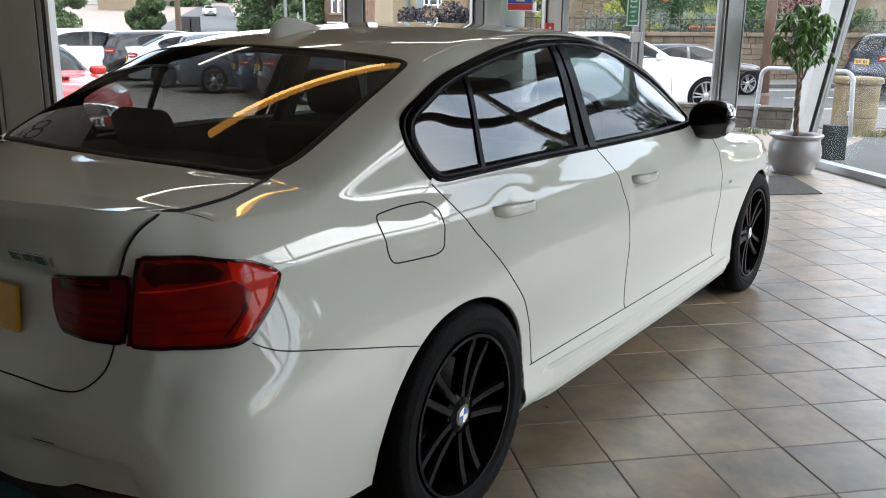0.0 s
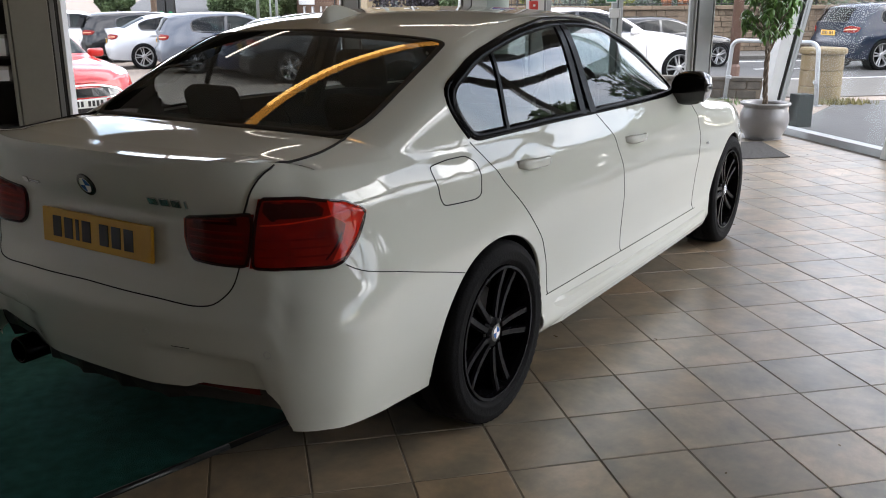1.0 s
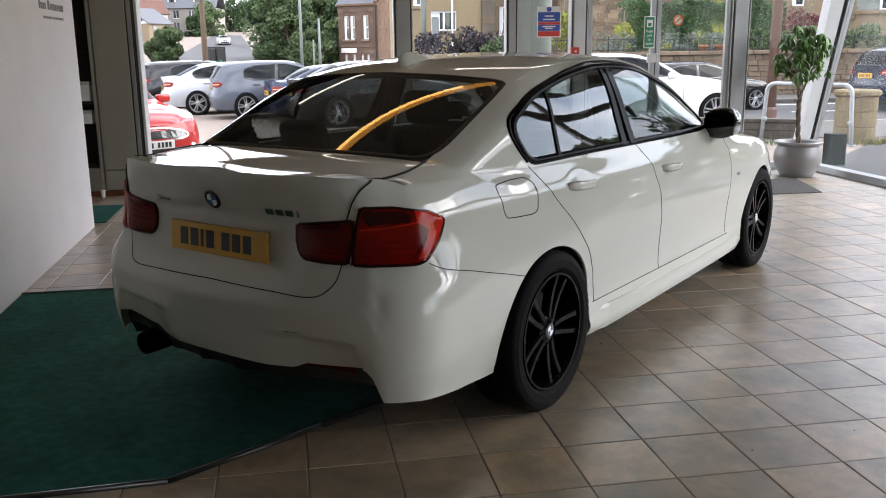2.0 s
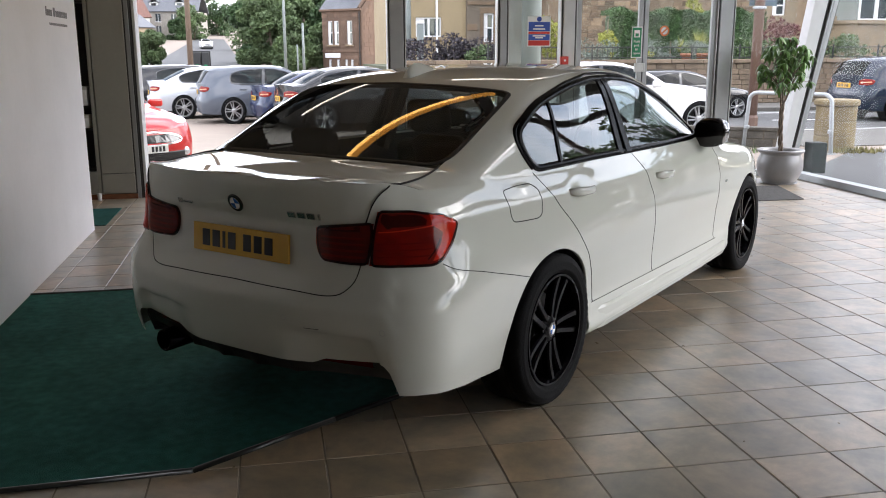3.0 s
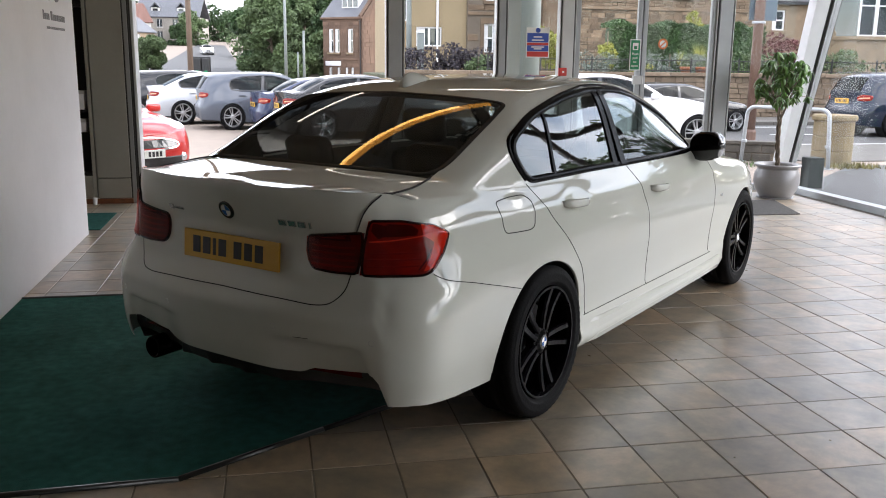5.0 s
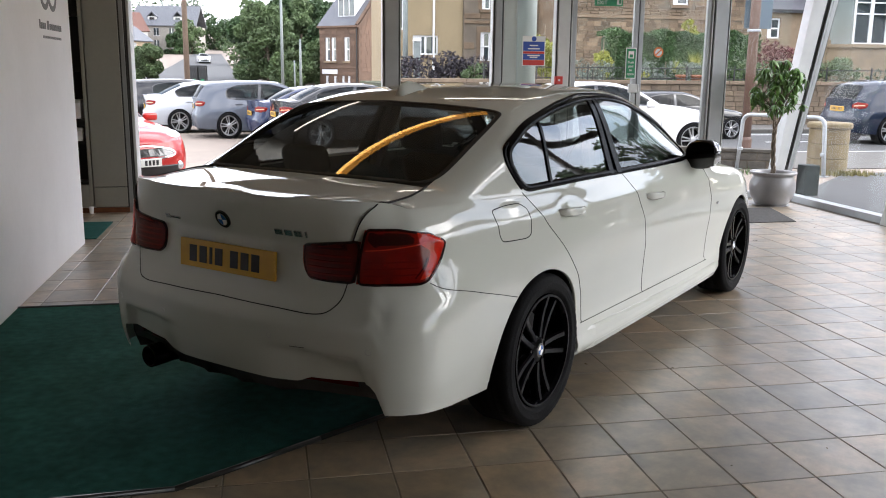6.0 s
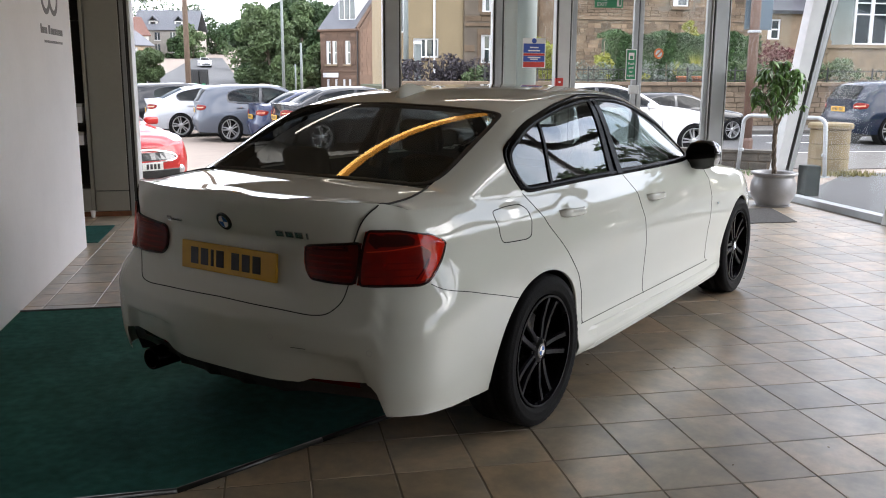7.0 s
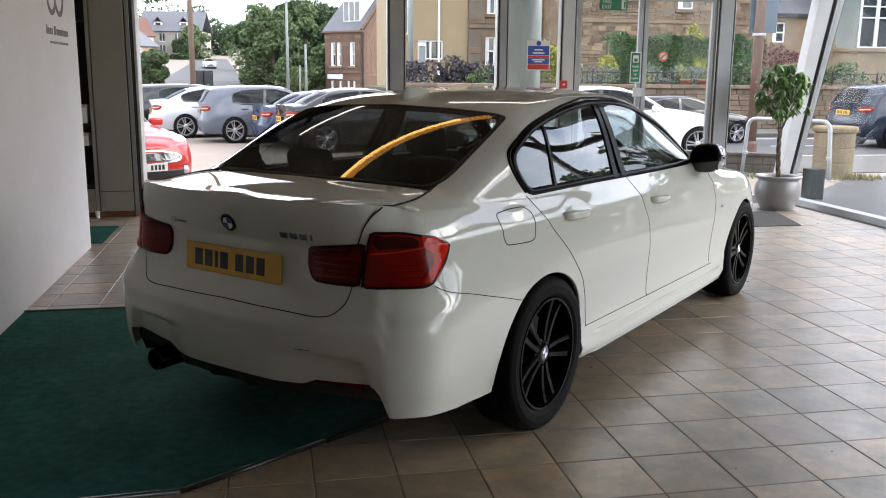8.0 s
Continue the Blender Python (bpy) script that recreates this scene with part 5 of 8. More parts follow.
text_mesh("FIRE", 0.060, sign_white, exit_sign, Matrix.Translation((-0.08, 0.030, 0.0015)))
text_mesh("EXIT", 0.060, sign_white, exit_sign, Matrix.Translation((-0.08, -0.030, 0.0015)))
part("pictogram", box(0.095, -0.05, 0.0005, 0.15, 0.05, 0.002), sign_white, exit_sign)
part("pictogram_door", box(0.122, -0.038, 0.0022, 0.142, 0.032, 0.003), sign_green, exit_sign)
part("hanger", box(-0.15, 0.066, -0.003, -0.14, 0.73, -0.001), steel_light, exit_sign)
part("hanger", box(0.14, 0.066, -0.003, 0.15, 0.73, -0.001), steel_light, exit_sign)
pad_sign = thing("push_pad_sign", "tall green push pad sign on the door glass", "sign", B @ Matrix.Translation((3.645, N1 - 0.085, 1.605)) @ upright)
part("board", box(-0.065, -0.175, -0.002, 0.065, 0.175, 0.0), sign_white, pad_sign)
part("green_field", box(-0.055, -0.165, 0.0005, 0.055, 0.165, 0.002), sign_green, pad_sign)
part("pictogram", box(-0.034, 0.055, 0.0022, 0.034, 0.135, 0.003), sign_white, pad_sign)
part("pictogram_bar", box(-0.020, 0.065, 0.0032, 0.020, 0.10, 0.004), sign_green, pad_sign)
for k, wd in enumerate(("Push", "pad", "to", "open")):
    text_mesh(wd, 0.042, sign_white, pad_sign, Matrix.Translation((0, 0.01 - 0.044 * k, 0.0026)))
ban = thing("prohibition_sticker", "round orange prohibition sticker on the door glass", "sticker", B @ Matrix.Translation((4.015, N1 - 0.012, 1.735)) @ upright @ Matrix.Scale(0.7, 4))
part("ring", lathe([(0.060, 0.0), (0.085, 0.0), (0.085, 0.002), (0.060, 0.002)], 28, close=True), sign_orange, ban)
part("disc", lathe([(0.0, 0.0), (0.058, 0.0), (0.058, 0.001), (0.0, 0.001)], 28), sign_white, ban)
part("slash", box(-0.062, -0.011, 0.0012, 0.062, 0.011, 0.0025, 0, pose(0, 0, 0, 0, 0, 42)), sign_orange, ban)
call_point = thing("fire_call_point", "small red fire alarm call point on the mullion", "alarm", B @ Matrix.Translation((2.775, N1 - 0.062, 1.405)))
part("housing", box(-0.045, -0.05, -0.045, 0.045, 0.0, 0.045, 0.006), sign_red, call_point)
part("glass_plate", box(-0.012, -0.053, -0.010, 0.012, -0.051, 0.010), sign_white, call_point)

# ---- ceiling lamps: long pendant battens
warm_tube = glow("warm_orange_tube", (1.0, 0.58, 0.16), 5.0)
# added dim glow round the orange tube, softens its reflected strip
warm_halo = glow("warm_orange_halo", (1.0, 0.46, 0.09), 1.2)
pale_tube = glow("pale_tube", (1.0, 0.95, 0.82), 2.6)


def batten(e0, e1, n_, z, tube_mat, label, r):
    lamp = thing("pendant_batten", label, "lamp", B @ Matrix.Translation(((e0 + e1) / 2, n_, z)), "ceiling battens")
    h = (e1 - e0) / 2
    part("lamp_body", box(-h, -0.05, 0.03, h, 0.05, 0.10, 0.01), steel_light, lamp)
    if tube_mat is warm_tube:
        part("lamp_halo", tube([(-h, 0, 0.012), (h, 0, 0.012)], r * 2.4, 12, taper=0.9), warm_halo, lamp, "added orange glow round the tube", smooth=True)
        part("lamp_tube", tube([(-h + 0.2, 0, -r * 2.0), (h - 0.35, 0, -r * 2.0)], r, 10), tube_mat, lamp, smooth=True)
    else:
        part("lamp_tube", tube([(-h + 0.02, 0, 0.0), (h - 0.02, 0, 0.0)], r, 10), tube_mat, lamp, smooth=True)
    for e in (-h * 0.7, h * 0.7):
        part("lamp_cable", tube([(e, 0, 0.10), (e, 0, CEIL - z)], 0.004, 5), steel_dark, lamp)


batten(-0.95, 0.85, 1.55, 3.25, warm_tube, "hanging linear lamp glowing warm orange", 0.025)
batten(-1.2, 0.4, 3.8, 3.3, pale_tube, "hanging linear lamp glowing pale yellow", 0.025)
batten(0.9, 2.5, 3.8, 3.3, pale_tube, "hanging linear lamp glowing pale yellow", 0.025)

# ---- potted tree
plant = thing("potted_tree", "potted money tree with braided trunk in a grey ceramic pot", "plant", B @ Matrix.Translation((5.25, 5.18, 0)))
pot_mat = mat("pale_grey_glazed_ceramic", (0.25, 0.245, 0.245), 0.3, vary=0.06, scale=5, coat=0.3, fine=0.03)
soil_mat = mat("dark_potting_soil", (0.03, 0.02, 0.013), 0.95, vary=0.4, scale=40, bump=0.8, bump_scale=120)
bark_mat = mat("grey_brown_bark", (0.17, 0.135, 0.10), 0.85, vary=0.3, scale=20, bump=0.5, bump_scale=80)
leaf_mat = mat("glossy_green_leaf", (0.095, 0.20, 0.045), 0.42, vary=0.3, scale=6, per_object=0.45, fine=0.1)
part("pot", lathe([(0.16, 0.0), (0.18, 0.012), (0.238, 0.11), (0.258, 0.19), (0.252, 0.27), (0.226, 0.33), (0.221, 0.348), (0.252, 0.362), (0.263, 0.376), (0.258, 0.392), (0.242, 0.394), (0.218, 0.37), (0.215, 0.315)], 48, caps=False), pot_mat, plant, smooth=True)
part("saucer", lathe([(0.0, 0.001), (0.20, 0.001), (0.21, 0.008), (0.20, 0.012), (0.0, 0.012)], 32), pot_mat, plant)
part("soil", lathe([(0.0, 0.347), (0.10, 0.351), (0.222, 0.340), (0.222, 0.325), (0.0, 0.325)], 24), soil_mat, plant)
for k in range(3):
    pts = []
    for i in range(26):
        f = i / 25
        a = 2 * math.pi * (k / 3 + min(f, 0.72) * 2.6)
        r = 0.017 + max(0.0, f - 0.66) * 0.22
        pts.append((r * math.cos(a) - 0.03 * math.sin(f * 3), r * math.sin(a), 0.34 + 0.86 * f))
    part("stem", tube(pts, 0.0145, 8, taper=0.7), bark_mat, plant, smooth=True)
rng = random.Random(7)


def leaf_mesh(length, width, droop, name="leaf"):
    bm = bmesh.new()
    rows = []
    for i in range(7):
        f = i / 6
        w = width * math.sin(math.pi * min(1, f * 0.92 + 0.06)) ** 0.8 * 0.5
        x = length * f * (1 - 0.12 * droop * f)
        z = -droop * length * 0.55 * f * f
        rows.append((bm.verts.new((x, -w, z - 0.12 * w)), bm.verts.new((x, 0, z + 0.10 * w)), bm.verts.new((x, w, z - 0.12 * w))))
    for a, b in zip(rows, rows[1:]):
        bm.faces.new((a[0], a[1], b[1], b[0]))
        bm.faces.new((a[1], a[2], b[2], b[1]))
    me = bpy.data.meshes.new(name)
    for f in bm.faces:
        f.smooth = True
    bm.to_mesh(me)
    bm.free()
    me.materials.append(leaf_mat)
    return me


leaf_kinds = [leaf_mesh(l_, w_, d_) for l_, w_, d_ in ((0.115, 0.034, 0.6), (0.10, 0.032, 1.0), (0.125, 0.036, 1.3), (0.09, 0.030, 0.5))]
for k in range(92):
    a = rng.uniform(0, 2 * math.pi)
    up = rng.random() ** 0.8
    rr = 0.31 * math.sqrt(max(0.05, 1 - ((up - 0.42) / 0.66) ** 2)) * rng.random() ** 0.4
    tip = Vector((rr * math.cos(a), rr * math.sin(a), 1.10 + 0.56 * up))
    start = Vector((-0.02 + 0.05 * math.cos(a), 0.05 * math.sin(a), 1.04 + 0.14 * rng.random()))
    mid = start.lerp(tip, 0.55) + Vector((0, 0, 0.05))
    part("twig", tube([start, mid, tip], 0.0045, 5, taper=0.5), bark_mat if k % 3 else leaf_mat, plant)
    turn = rng.uniform(0, 6.28)
    for j in range(7):
        b_ = turn + j * 2 * math.pi / 7 + rng.uniform(-0.25, 0.25)
        lf = new("leaf", leaf_kinds[rng.randrange(4)])
        lf.parent = plant
        lf.matrix_basis = Matrix.Translation(tip) @ Matrix.Rotation(b_, 4, 'Z') @ Matrix.Rotation(rng.uniform(0.1, 1.1), 4, 'Y') @ Matrix.Rotation(rng.uniform(-0.5, 0.5), 4, 'X') @ Matrix.Scale(rng.uniform(0.75, 1.15), 4)

# ---------------------------------------------------------------- outdoors: ground, road, walls
asphalt_tan = mat("pale_tan_asphalt", (0.225, 0.180, 0.145), 0.85, vary=0.10, scale=0.35, bump=0.25, bump_scale=40, fine=0.10)
asphalt_grey = mat("grey_road_asphalt", (0.057, 0.056, 0.055), 0.8, vary=0.12, scale=0.4, bump=0.25, bump_scale=50, fine=0.12)
paving = mat("pale_concrete_paving", (0.095, 0.088, 0.078), 0.85, vary=0.12, scale=1.2, bump=0.2, bump_scale=30, fine=0.08)
road_white = mat("white_road_paint", (0.62, 0.62, 0.60), 0.7, vary=0.15, scale=3, fine=0.12)
garden_soil = mat("garden_soil_and_ivy", (0.053, 0.057, 0.027), 0.95, vary=0.45, scale=2.5, bump=0.8, bump_scale=20, fine=0.3)
stone_brown = mat("brown_sandstone", (0.152, 0.110, 0.074), 0.9, vary=0.22, scale=2.2, bump=0.5, bump_scale=14, per_object=0.15, fine=0.15, island=0.3)
stone_house = mat("grey_brown_sandstone", (0.135, 0.094, 0.060), 0.9, vary=0.25, scale=2.2, bump=0.4, bump_scale=14, per_object=0.2, fine=0.2, island=0.5)
stone_red = mat("red_sandstone", (0.122, 0.076, 0.052), 0.9, vary=0.2, scale=1.2, bump=0.3, bump_scale=10, fine=0.2, island=0.28)
stone_pale = mat("pale_dressed_sandstone", (0.228, 0.171, 0.110), 0.85, vary=0.15, scale=3, bump=0.3, bump_scale=30, fine=0.1)
mortar = mat("sandstone_mortar", (0.140, 0.114, 0.086), 0.95, vary=0.15, scale=3)
render_yellow = mat("cream_yellow_render", (0.262, 0.202, 0.118), 0.85, vary=0.07, scale=0.8, bump=0.15, bump_scale=50, fine=0.05)
render_white = mat("white_harling", (0.502, 0.486, 0.456), 0.85, vary=0.05, scale=1, bump=0.2, bump_scale=30)
render_grey = mat("pale_grey_stone_front", (0.274, 0.251, 0.220), 0.9, vary=0.12, scale=0.8, fine=0.1)
slate_roof = mat("grey_roof_slate", (0.091, 0.095, 0.106), 0.6, vary=0.15, scale=2, bump=0.3, bump_scale=12, fine=0.15)
roof_red = mat("terracotta_roof_tile", (0.12, 0.055, 0.04), 0.8, vary=0.2, scale=2)
frame_white = mat("white_window_frame", (0.70, 0.70, 0.70), 0.5, vary=0.04)
window_dark = mat("dark_window_glass", (0.035, 0.045, 0.05), 0.06, vary=0.4, scale=0.8, coat=1.0)
iron_black = mat("black_iron_railing", (0.015, 0.015, 0.015), 0.5, vary=0.1)
galv = mat("galvanised_steel", (0.34, 0.36, 0.37), 0.45, metal=0.4, vary=0.08, scale=8)
pole_brown = mat("brown_painted_pole", (0.11, 0.06, 0.042), 0.6, vary=0.12, scale=4, fine=0.06)
pole_wood = mat("weathered_wood_pole", (0.14, 0.098, 0.070), 0.85, vary=0.15, scale=6, fine=0.1)
pole_grey = mat("grey_green_lamp_post", (0.175, 0.198, 0.190), 0.6, vary=0.08, scale=5)
terracotta = mat("terracotta_pot", (0.319, 0.114, 0.053), 0.8, vary=0.1, scale=8)
sign_panel_blue = mat("faded_blue_panel", (0.055, 0.088, 0.115), 0.5, vary=0.06, scale=4)
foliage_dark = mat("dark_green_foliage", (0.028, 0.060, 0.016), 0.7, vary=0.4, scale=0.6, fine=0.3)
foliage_mid = mat("green_foliage", (0.078, 0.118, 0.045), 0.7, vary=0.4, scale=0.6, fine=0.3)
foliage_hedge = mat("hedge_foliage", (0.034, 0.080, 0.018), 0.7, vary=0.35, scale=1.2, fine=0.3)
foliage_yellow = mat("yellow_green_foliage", (0.22, 0.23, 0.03), 0.7, vary=0.3, scale=2, fine=0.2)
foliage_red = mat("dark_red_foliage", (0.10, 0.025, 0.025), 0.7, vary=0.35, scale=2, fine=0.2)
foliage_purple = mat("dark_purple_foliage", (0.030, 0.024, 0.030), 0.75, vary=0.4, scale=2, fine=0.2)
foliage_grey = mat("grey_green_foliage", (0.13, 0.16, 0.13), 0.7, vary=0.3, scale=3, fine=0.2)
G0 = -0.10
OUT = B @ Matrix.Translation((-0.5, -4.1, 1.49)) @ Matrix.Scale(1.18, 4) @ Matrix.Translation((0.5, 4.1, -1.49))   # the street lies a step lower and further off
STREET = 1.49 - 1.59 * 1.18


def ground_z(e, n_):
    """Level by the showroom, rising up the hill beyond."""
    f = max(0.0, n_ - 34.0)
    hill = 0.00034 * f * f if f < 90 else 2.75 + 0.05 * (f - 90)
    west = 1.0 / (1.0 + math.exp((e - 22.0) / 9.0))
    return G0 + hill * west


es = np.concatenate((np.linspace(-400, -40, 10), np.linspace(-30, 40, 36), np.linspace(50, 500, 12)))
ns_ = np.concatenate((np.linspace(-300, -20, 8), np.linspace(-15, 11, 14), (12.6, 13.4, 14.2), np.linspace(16, 60, 20), np.linspace(66, 180, 24), np.linspace(200, 900, 8)))
def street_z(e, n_):
    """The ground's height in the building's own coordinates."""
    if n_ < 12.6:
        return G0
    if n_ < 14.2:
        return G0 + (STREET - G0) * (n_ - 12.6) / 1.6
    eo, no = (e + 0.5) / 1.18 - 0.5, (n_ + 4.1) / 1.18 - 4.1
    return 1.49 + (ground_z(eo, no) - 1.49) * 1.18


vs = [(e, n_, street_z(e, n_) - 0.004) for n_ in ns_ for e in es]
fs = [(j * len(es) + i, j * len(es) + i + 1, (j + 1) * len(es) + i + 1, (j + 1) * len(es) + i) for j in range(len(ns_) - 1) for i in range(len(es) - 1)]
me = bpy.data.meshes.new("ground")
me.from_pydata(vs, [], fs)
me.shade_smooth()
gr = link("ground", me, asphalt_tan)
gr.matrix_world = B
tagged(gr, "pale tan asphalt forecourt and ground running to the horizon", "ground", "", "structure")


def strip(name, material, outline, z0, z1, label, category):
    ob = part(name, prism(outline, z0, z1), material)
    ob.matrix_world = OUT
    return tagged(ob, label, category, "", "structure")


road = strip("road", asphalt_grey, [(6.8, 12.0), (70, 12.0), (70, 18.2), (3.0, 18.2)], G0 - 0.02, G0 + 0.004, "grey asphalt street with white lane lines", "road")
for k in range(14):
    part("lane_line", box(8.0 + k * 3.2, 15.1, G0 + 0.004, 10.0 + k * 3.2, 15.22, G0 + 0.008), road_white, road)
part("edge_line", box(7.5, 12.55, G0 + 0.004, 60, 12.67, G0 + 0.008), road_white, road)
part("edge_line", box(7.5, 17.45, G0 + 0.004, 60, 17.57, G0 + 0.008), road_white, road)
pv = strip("pavement", paving, [(3.0, 18.34), (70, 18.34), (70, 20.4), (3.0, 20.4)], G0 - 0.02, G0 + 0.10, "pale far pavement along the garden wall", "pavement")
for k in range(60):
    part("kerb_stone", box(3.0 + k * 0.92, 18.2, G0 - 0.02, 3.0 + k * 0.92 + 0.91, 18.338, G0 + 0.105, 0.012), paving, pv)
near_pave = strip("pavement", paving, [(8.6, 9.5), (70, 9.5), (70, 12.55), (6.9, 12.55), (7.2, 11.0)], G0 - 0.02, G0 + 0.012, "near pavement beside the street", "pavement")
near_pave.matrix_world = B

side_lot = strip("yard", asphalt_grey, [(6.3, -14), (30, -14), (30, 8.9), (8.9, 8.9), (6.3, 6.4)], G0 - 0.03, G0 + 0.006, "grey asphalt yard beside the leaning glass", "ground")
side_lot.matrix_world = B

# low wall and gate post by the forecourt
stone_dark = mat("dark_grey_rubble", (0.085, 0.075, 0.062), 0.95, vary=0.3, scale=6, bump=0.6, bump_scale=25, fine=0.2)
low_wall = thing("low_wall", "low dark rubble stone wall beside the forecourt", "wall", B, kind="structure")
part("core", prism([(5.4, 10.95), (7.92, 9.55), (8.02, 9.73), (5.5, 11.13)], G0, 0.19), mortar, low_wall)
rng = random.Random(5)
wdir = Vector((7.92 - 5.4, 9.55 - 10.95, 0)).normalized()
wang = math.degrees(math.atan2(wdir.y, wdir.x))
for row in range(2):
    d = 0.0
    while d < 2.75:
        w_ = rng.uniform(0.22, 0.42)
        o = Vector((5.4, 10.95, 0)) + wdir * d
        part("stone", box(0, -0.018, G0 + row * 0.145, min(w_ - 0.015, 2.88 - d), 0.01, G0 + row * 0.145 + 0.13, 0.012, Matrix.Translation((o.x, o.y, 0)) @ pose(0, 0, 0, 0, 0, wang)), stone_dark, low_wall)
        d += w_
part("coping", prism([(5.37, 10.93), (7.90, 9.52), (8.05, 9.76), (5.52, 11.17)], 0.19, 0.235), stone_dark, low_wall)
stone_post = mat("weathered_yellow_sandstone", (0.165, 0.125, 0.064), 0.9, vary=0.2, scale=4, bump=0.4, bump_scale=30, fine=0.12)
gate_post = thing("gate_post", "squat round pale sandstone gate post with a flat cap", "post", B @ Matrix.Translation((8.62, 9.05, G0)) @ Matrix.Diagonal((0.76, 0.76, 0.92, 1)))
for k in range(3):
    part("course", lathe([(0.0, 0.0), (0.405, 0.0), (0.415, 0.012), (0.415, 0.248), (0.405, 0.26), (0.0, 0.26)], 20, 'Z', None, Matrix.Translation((0, 0, 0.265 * k))), stone_post, gate_post)
part("cap", lathe([(0.0, 0.80), (0.45, 0.80), (0.465, 0.82), (0.465, 0.87), (0.44, 0.90), (0.0, 0.92)], 24), stone_post, gate_post)


def grass_tuft(name, e, n_, z, count, spread, height, material, label, seed):
    r = random.Random(seed)
    vs, fs = [], []
    for _ in range(count):
        x, y = r.gauss(0, spread), r.gauss(0, spread * 0.5)
        a, h_ = r.uniform(0, 6.28), height * r.uniform(0.4, 1.0)
        lx, ly = 0.5 * h_ * math.cos(a) * r.random(), 0.5 * h_ * math.sin(a) * r.random()
        w_ = 0.012
        b0 = len(vs)
        vs += [(x - w_ * math.sin(a), y + w_ * math.cos(a), 0), (x + w_ * math.sin(a), y - w_ * math.cos(a), 0), (x + lx, y + ly, h_)]
        fs.append((b0, b0 + 1, b0 + 2))
    me = bpy.data.meshes.new(name)
    me.from_pydata(vs, [], fs)
    ob = link(name, me, material)
    ob.matrix_world = B @ Matrix.Translation((e, n_, z))
    return tagged(ob, label, "grass", "", "stuff")


dry_grass = mat("dry_grass", (0.17, 0.15, 0.06), 0.9, vary=0.3, scale=5)
grass_tuft("grass", 8.75, 8.60, G0, 300, 0.22, 0.12, dry_grass, "dry yellow-green grass tufts by the gate post", 1)
grass_tuft("grass", 7.0, 9.2, G0, 160, 0.25, 0.10, foliage_mid, "green grass tufts by the low wall", 2)

# hoop barriers
def hoop(e, n_, ang, w_, h_):
    ob = thing("hoop_barrier", "bent galvanised steel tube hoop barrier", "barrier", B @ Matrix.Translation((e, n_, G0)) @ pose(0, 0, 0, 0, 0, ang), "hoop barriers")
    pts = [(-w_ / 2 - 0.05, 0, 0)] + [(-w_ / 2 - 0.05 + 0.05 * f, 0, (h_ - 0.14) * f) for f in (0.5, 1.0)]
    for k in range(1, 7):
        a = math.pi / 2 * k / 6
        pts.append((-w_ / 2 + 0.14 - 0.14 * math.cos(a), 0, h_ - 0.14 + 0.14 * math.sin(a)))
    pts += [(-x, y, z) for x, y, z in pts[::-1]]
    part("tube", tube(pts, 0.033, 10), galv, ob, smooth=True)
    for sgn in (-1, 1):
        part("foot_plate", box(sgn * (w_ / 2 + 0.05) - 0.07, -0.07, 0.0, sgn * (w_ / 2 + 0.05) + 0.07, 0.07, 0.01, 0.002), galv, ob)
        part("clamp", lathe([(0.036, 0.0), (0.046, 0.01), (0.046, 0.05), (0.036, 0.06)], 10, 'Z', None, Matrix.Translation((sgn * (w_ / 2 + 0.015), 0, 0.32)), caps=False), galv, ob)


hoop(7.78, 9.10, -58, 1.40, 0.93)
cab_grey = mat("dark_grey_cabinet_paint", (0.012, 0.016, 0.015), 0.6, spec=0.1, vary=0.08, scale=6)
meter = thing("grey_cabinet", "small grey metal cabinet outside the glass", "cabinet", B @ Matrix.Translation((6.62, 6.55, G0)))
part("cabinet_body", box(-0.105, -0.1, 0, 0.105, 0.1, 0.41, 0.008), cab_grey, meter)
part("cabinet_door", box(-0.09, -0.104, 0.03, 0.09, -0.1005, 0.38, 0.002), cab_grey, meter)

# street poles near by
def pole(name, e, n_, r, h_, material, label, arm=None, z=G0, taper=0.7):
    ob = thing(name, label, "pole", OUT @ Matrix.Translation((e, n_, z)))
    part("shaft", tube([(0, 0, 0), (0, 0, h_ * 0.5), (0, 0, h_)], r, 12, taper=taper), material, ob, smooth=True)
    part("collar", lathe([(r * 1.25, 0.0), (r * 1.25, 0.25), (r * 1.02, 0.3)], 12, caps=False), material, ob)
    if arm:
        part("arm", tube([(0, 0, h_), (arm * 0.5, 0, h_ + 0.25), (arm, 0, h_ + 0.3)], r * 0.5, 8), material, ob)
        part("lantern", box(arm - 0.25, -0.12, h_ + 0.24, arm + 0.3, 0.12, h_ + 0.36, 0.03), galv, ob)
    return ob


p_ = pole("sign_pole", 9.38, 12.95, 0.10, 6.5, pole_brown, "thick brown painted steel street pole", taper=1.0)
part("sign_panel", box(-0.16, 0.128, 2.52, 0.46, 0.14, 4.2, 0.003), sign_panel_blue, p_, "faded blue back of a road sign")
part("clamp_band", lathe([(0.128, 2.45), (0.136, 2.46), (0.136, 2.49), (0.128, 2.50)], 16, caps=False), galv, p_)

# ---- coursed stone walls
def stone_mesh(w_, h_, d_, seed):
    r = random.Random(seed)
    bm = bmesh.new()
    add_box(bm, 0, -d_, 0, w_, 0.05, h_, min(0.018, h_ * 0.12))
    for v in bm.verts:
        v.co.y += r.uniform(-0.008, 0.008) if v.co.y < 0 else 0
    me = bpy.data.meshes.new("stone")
    bm.to_mesh(me)
    bm.free()
    return me


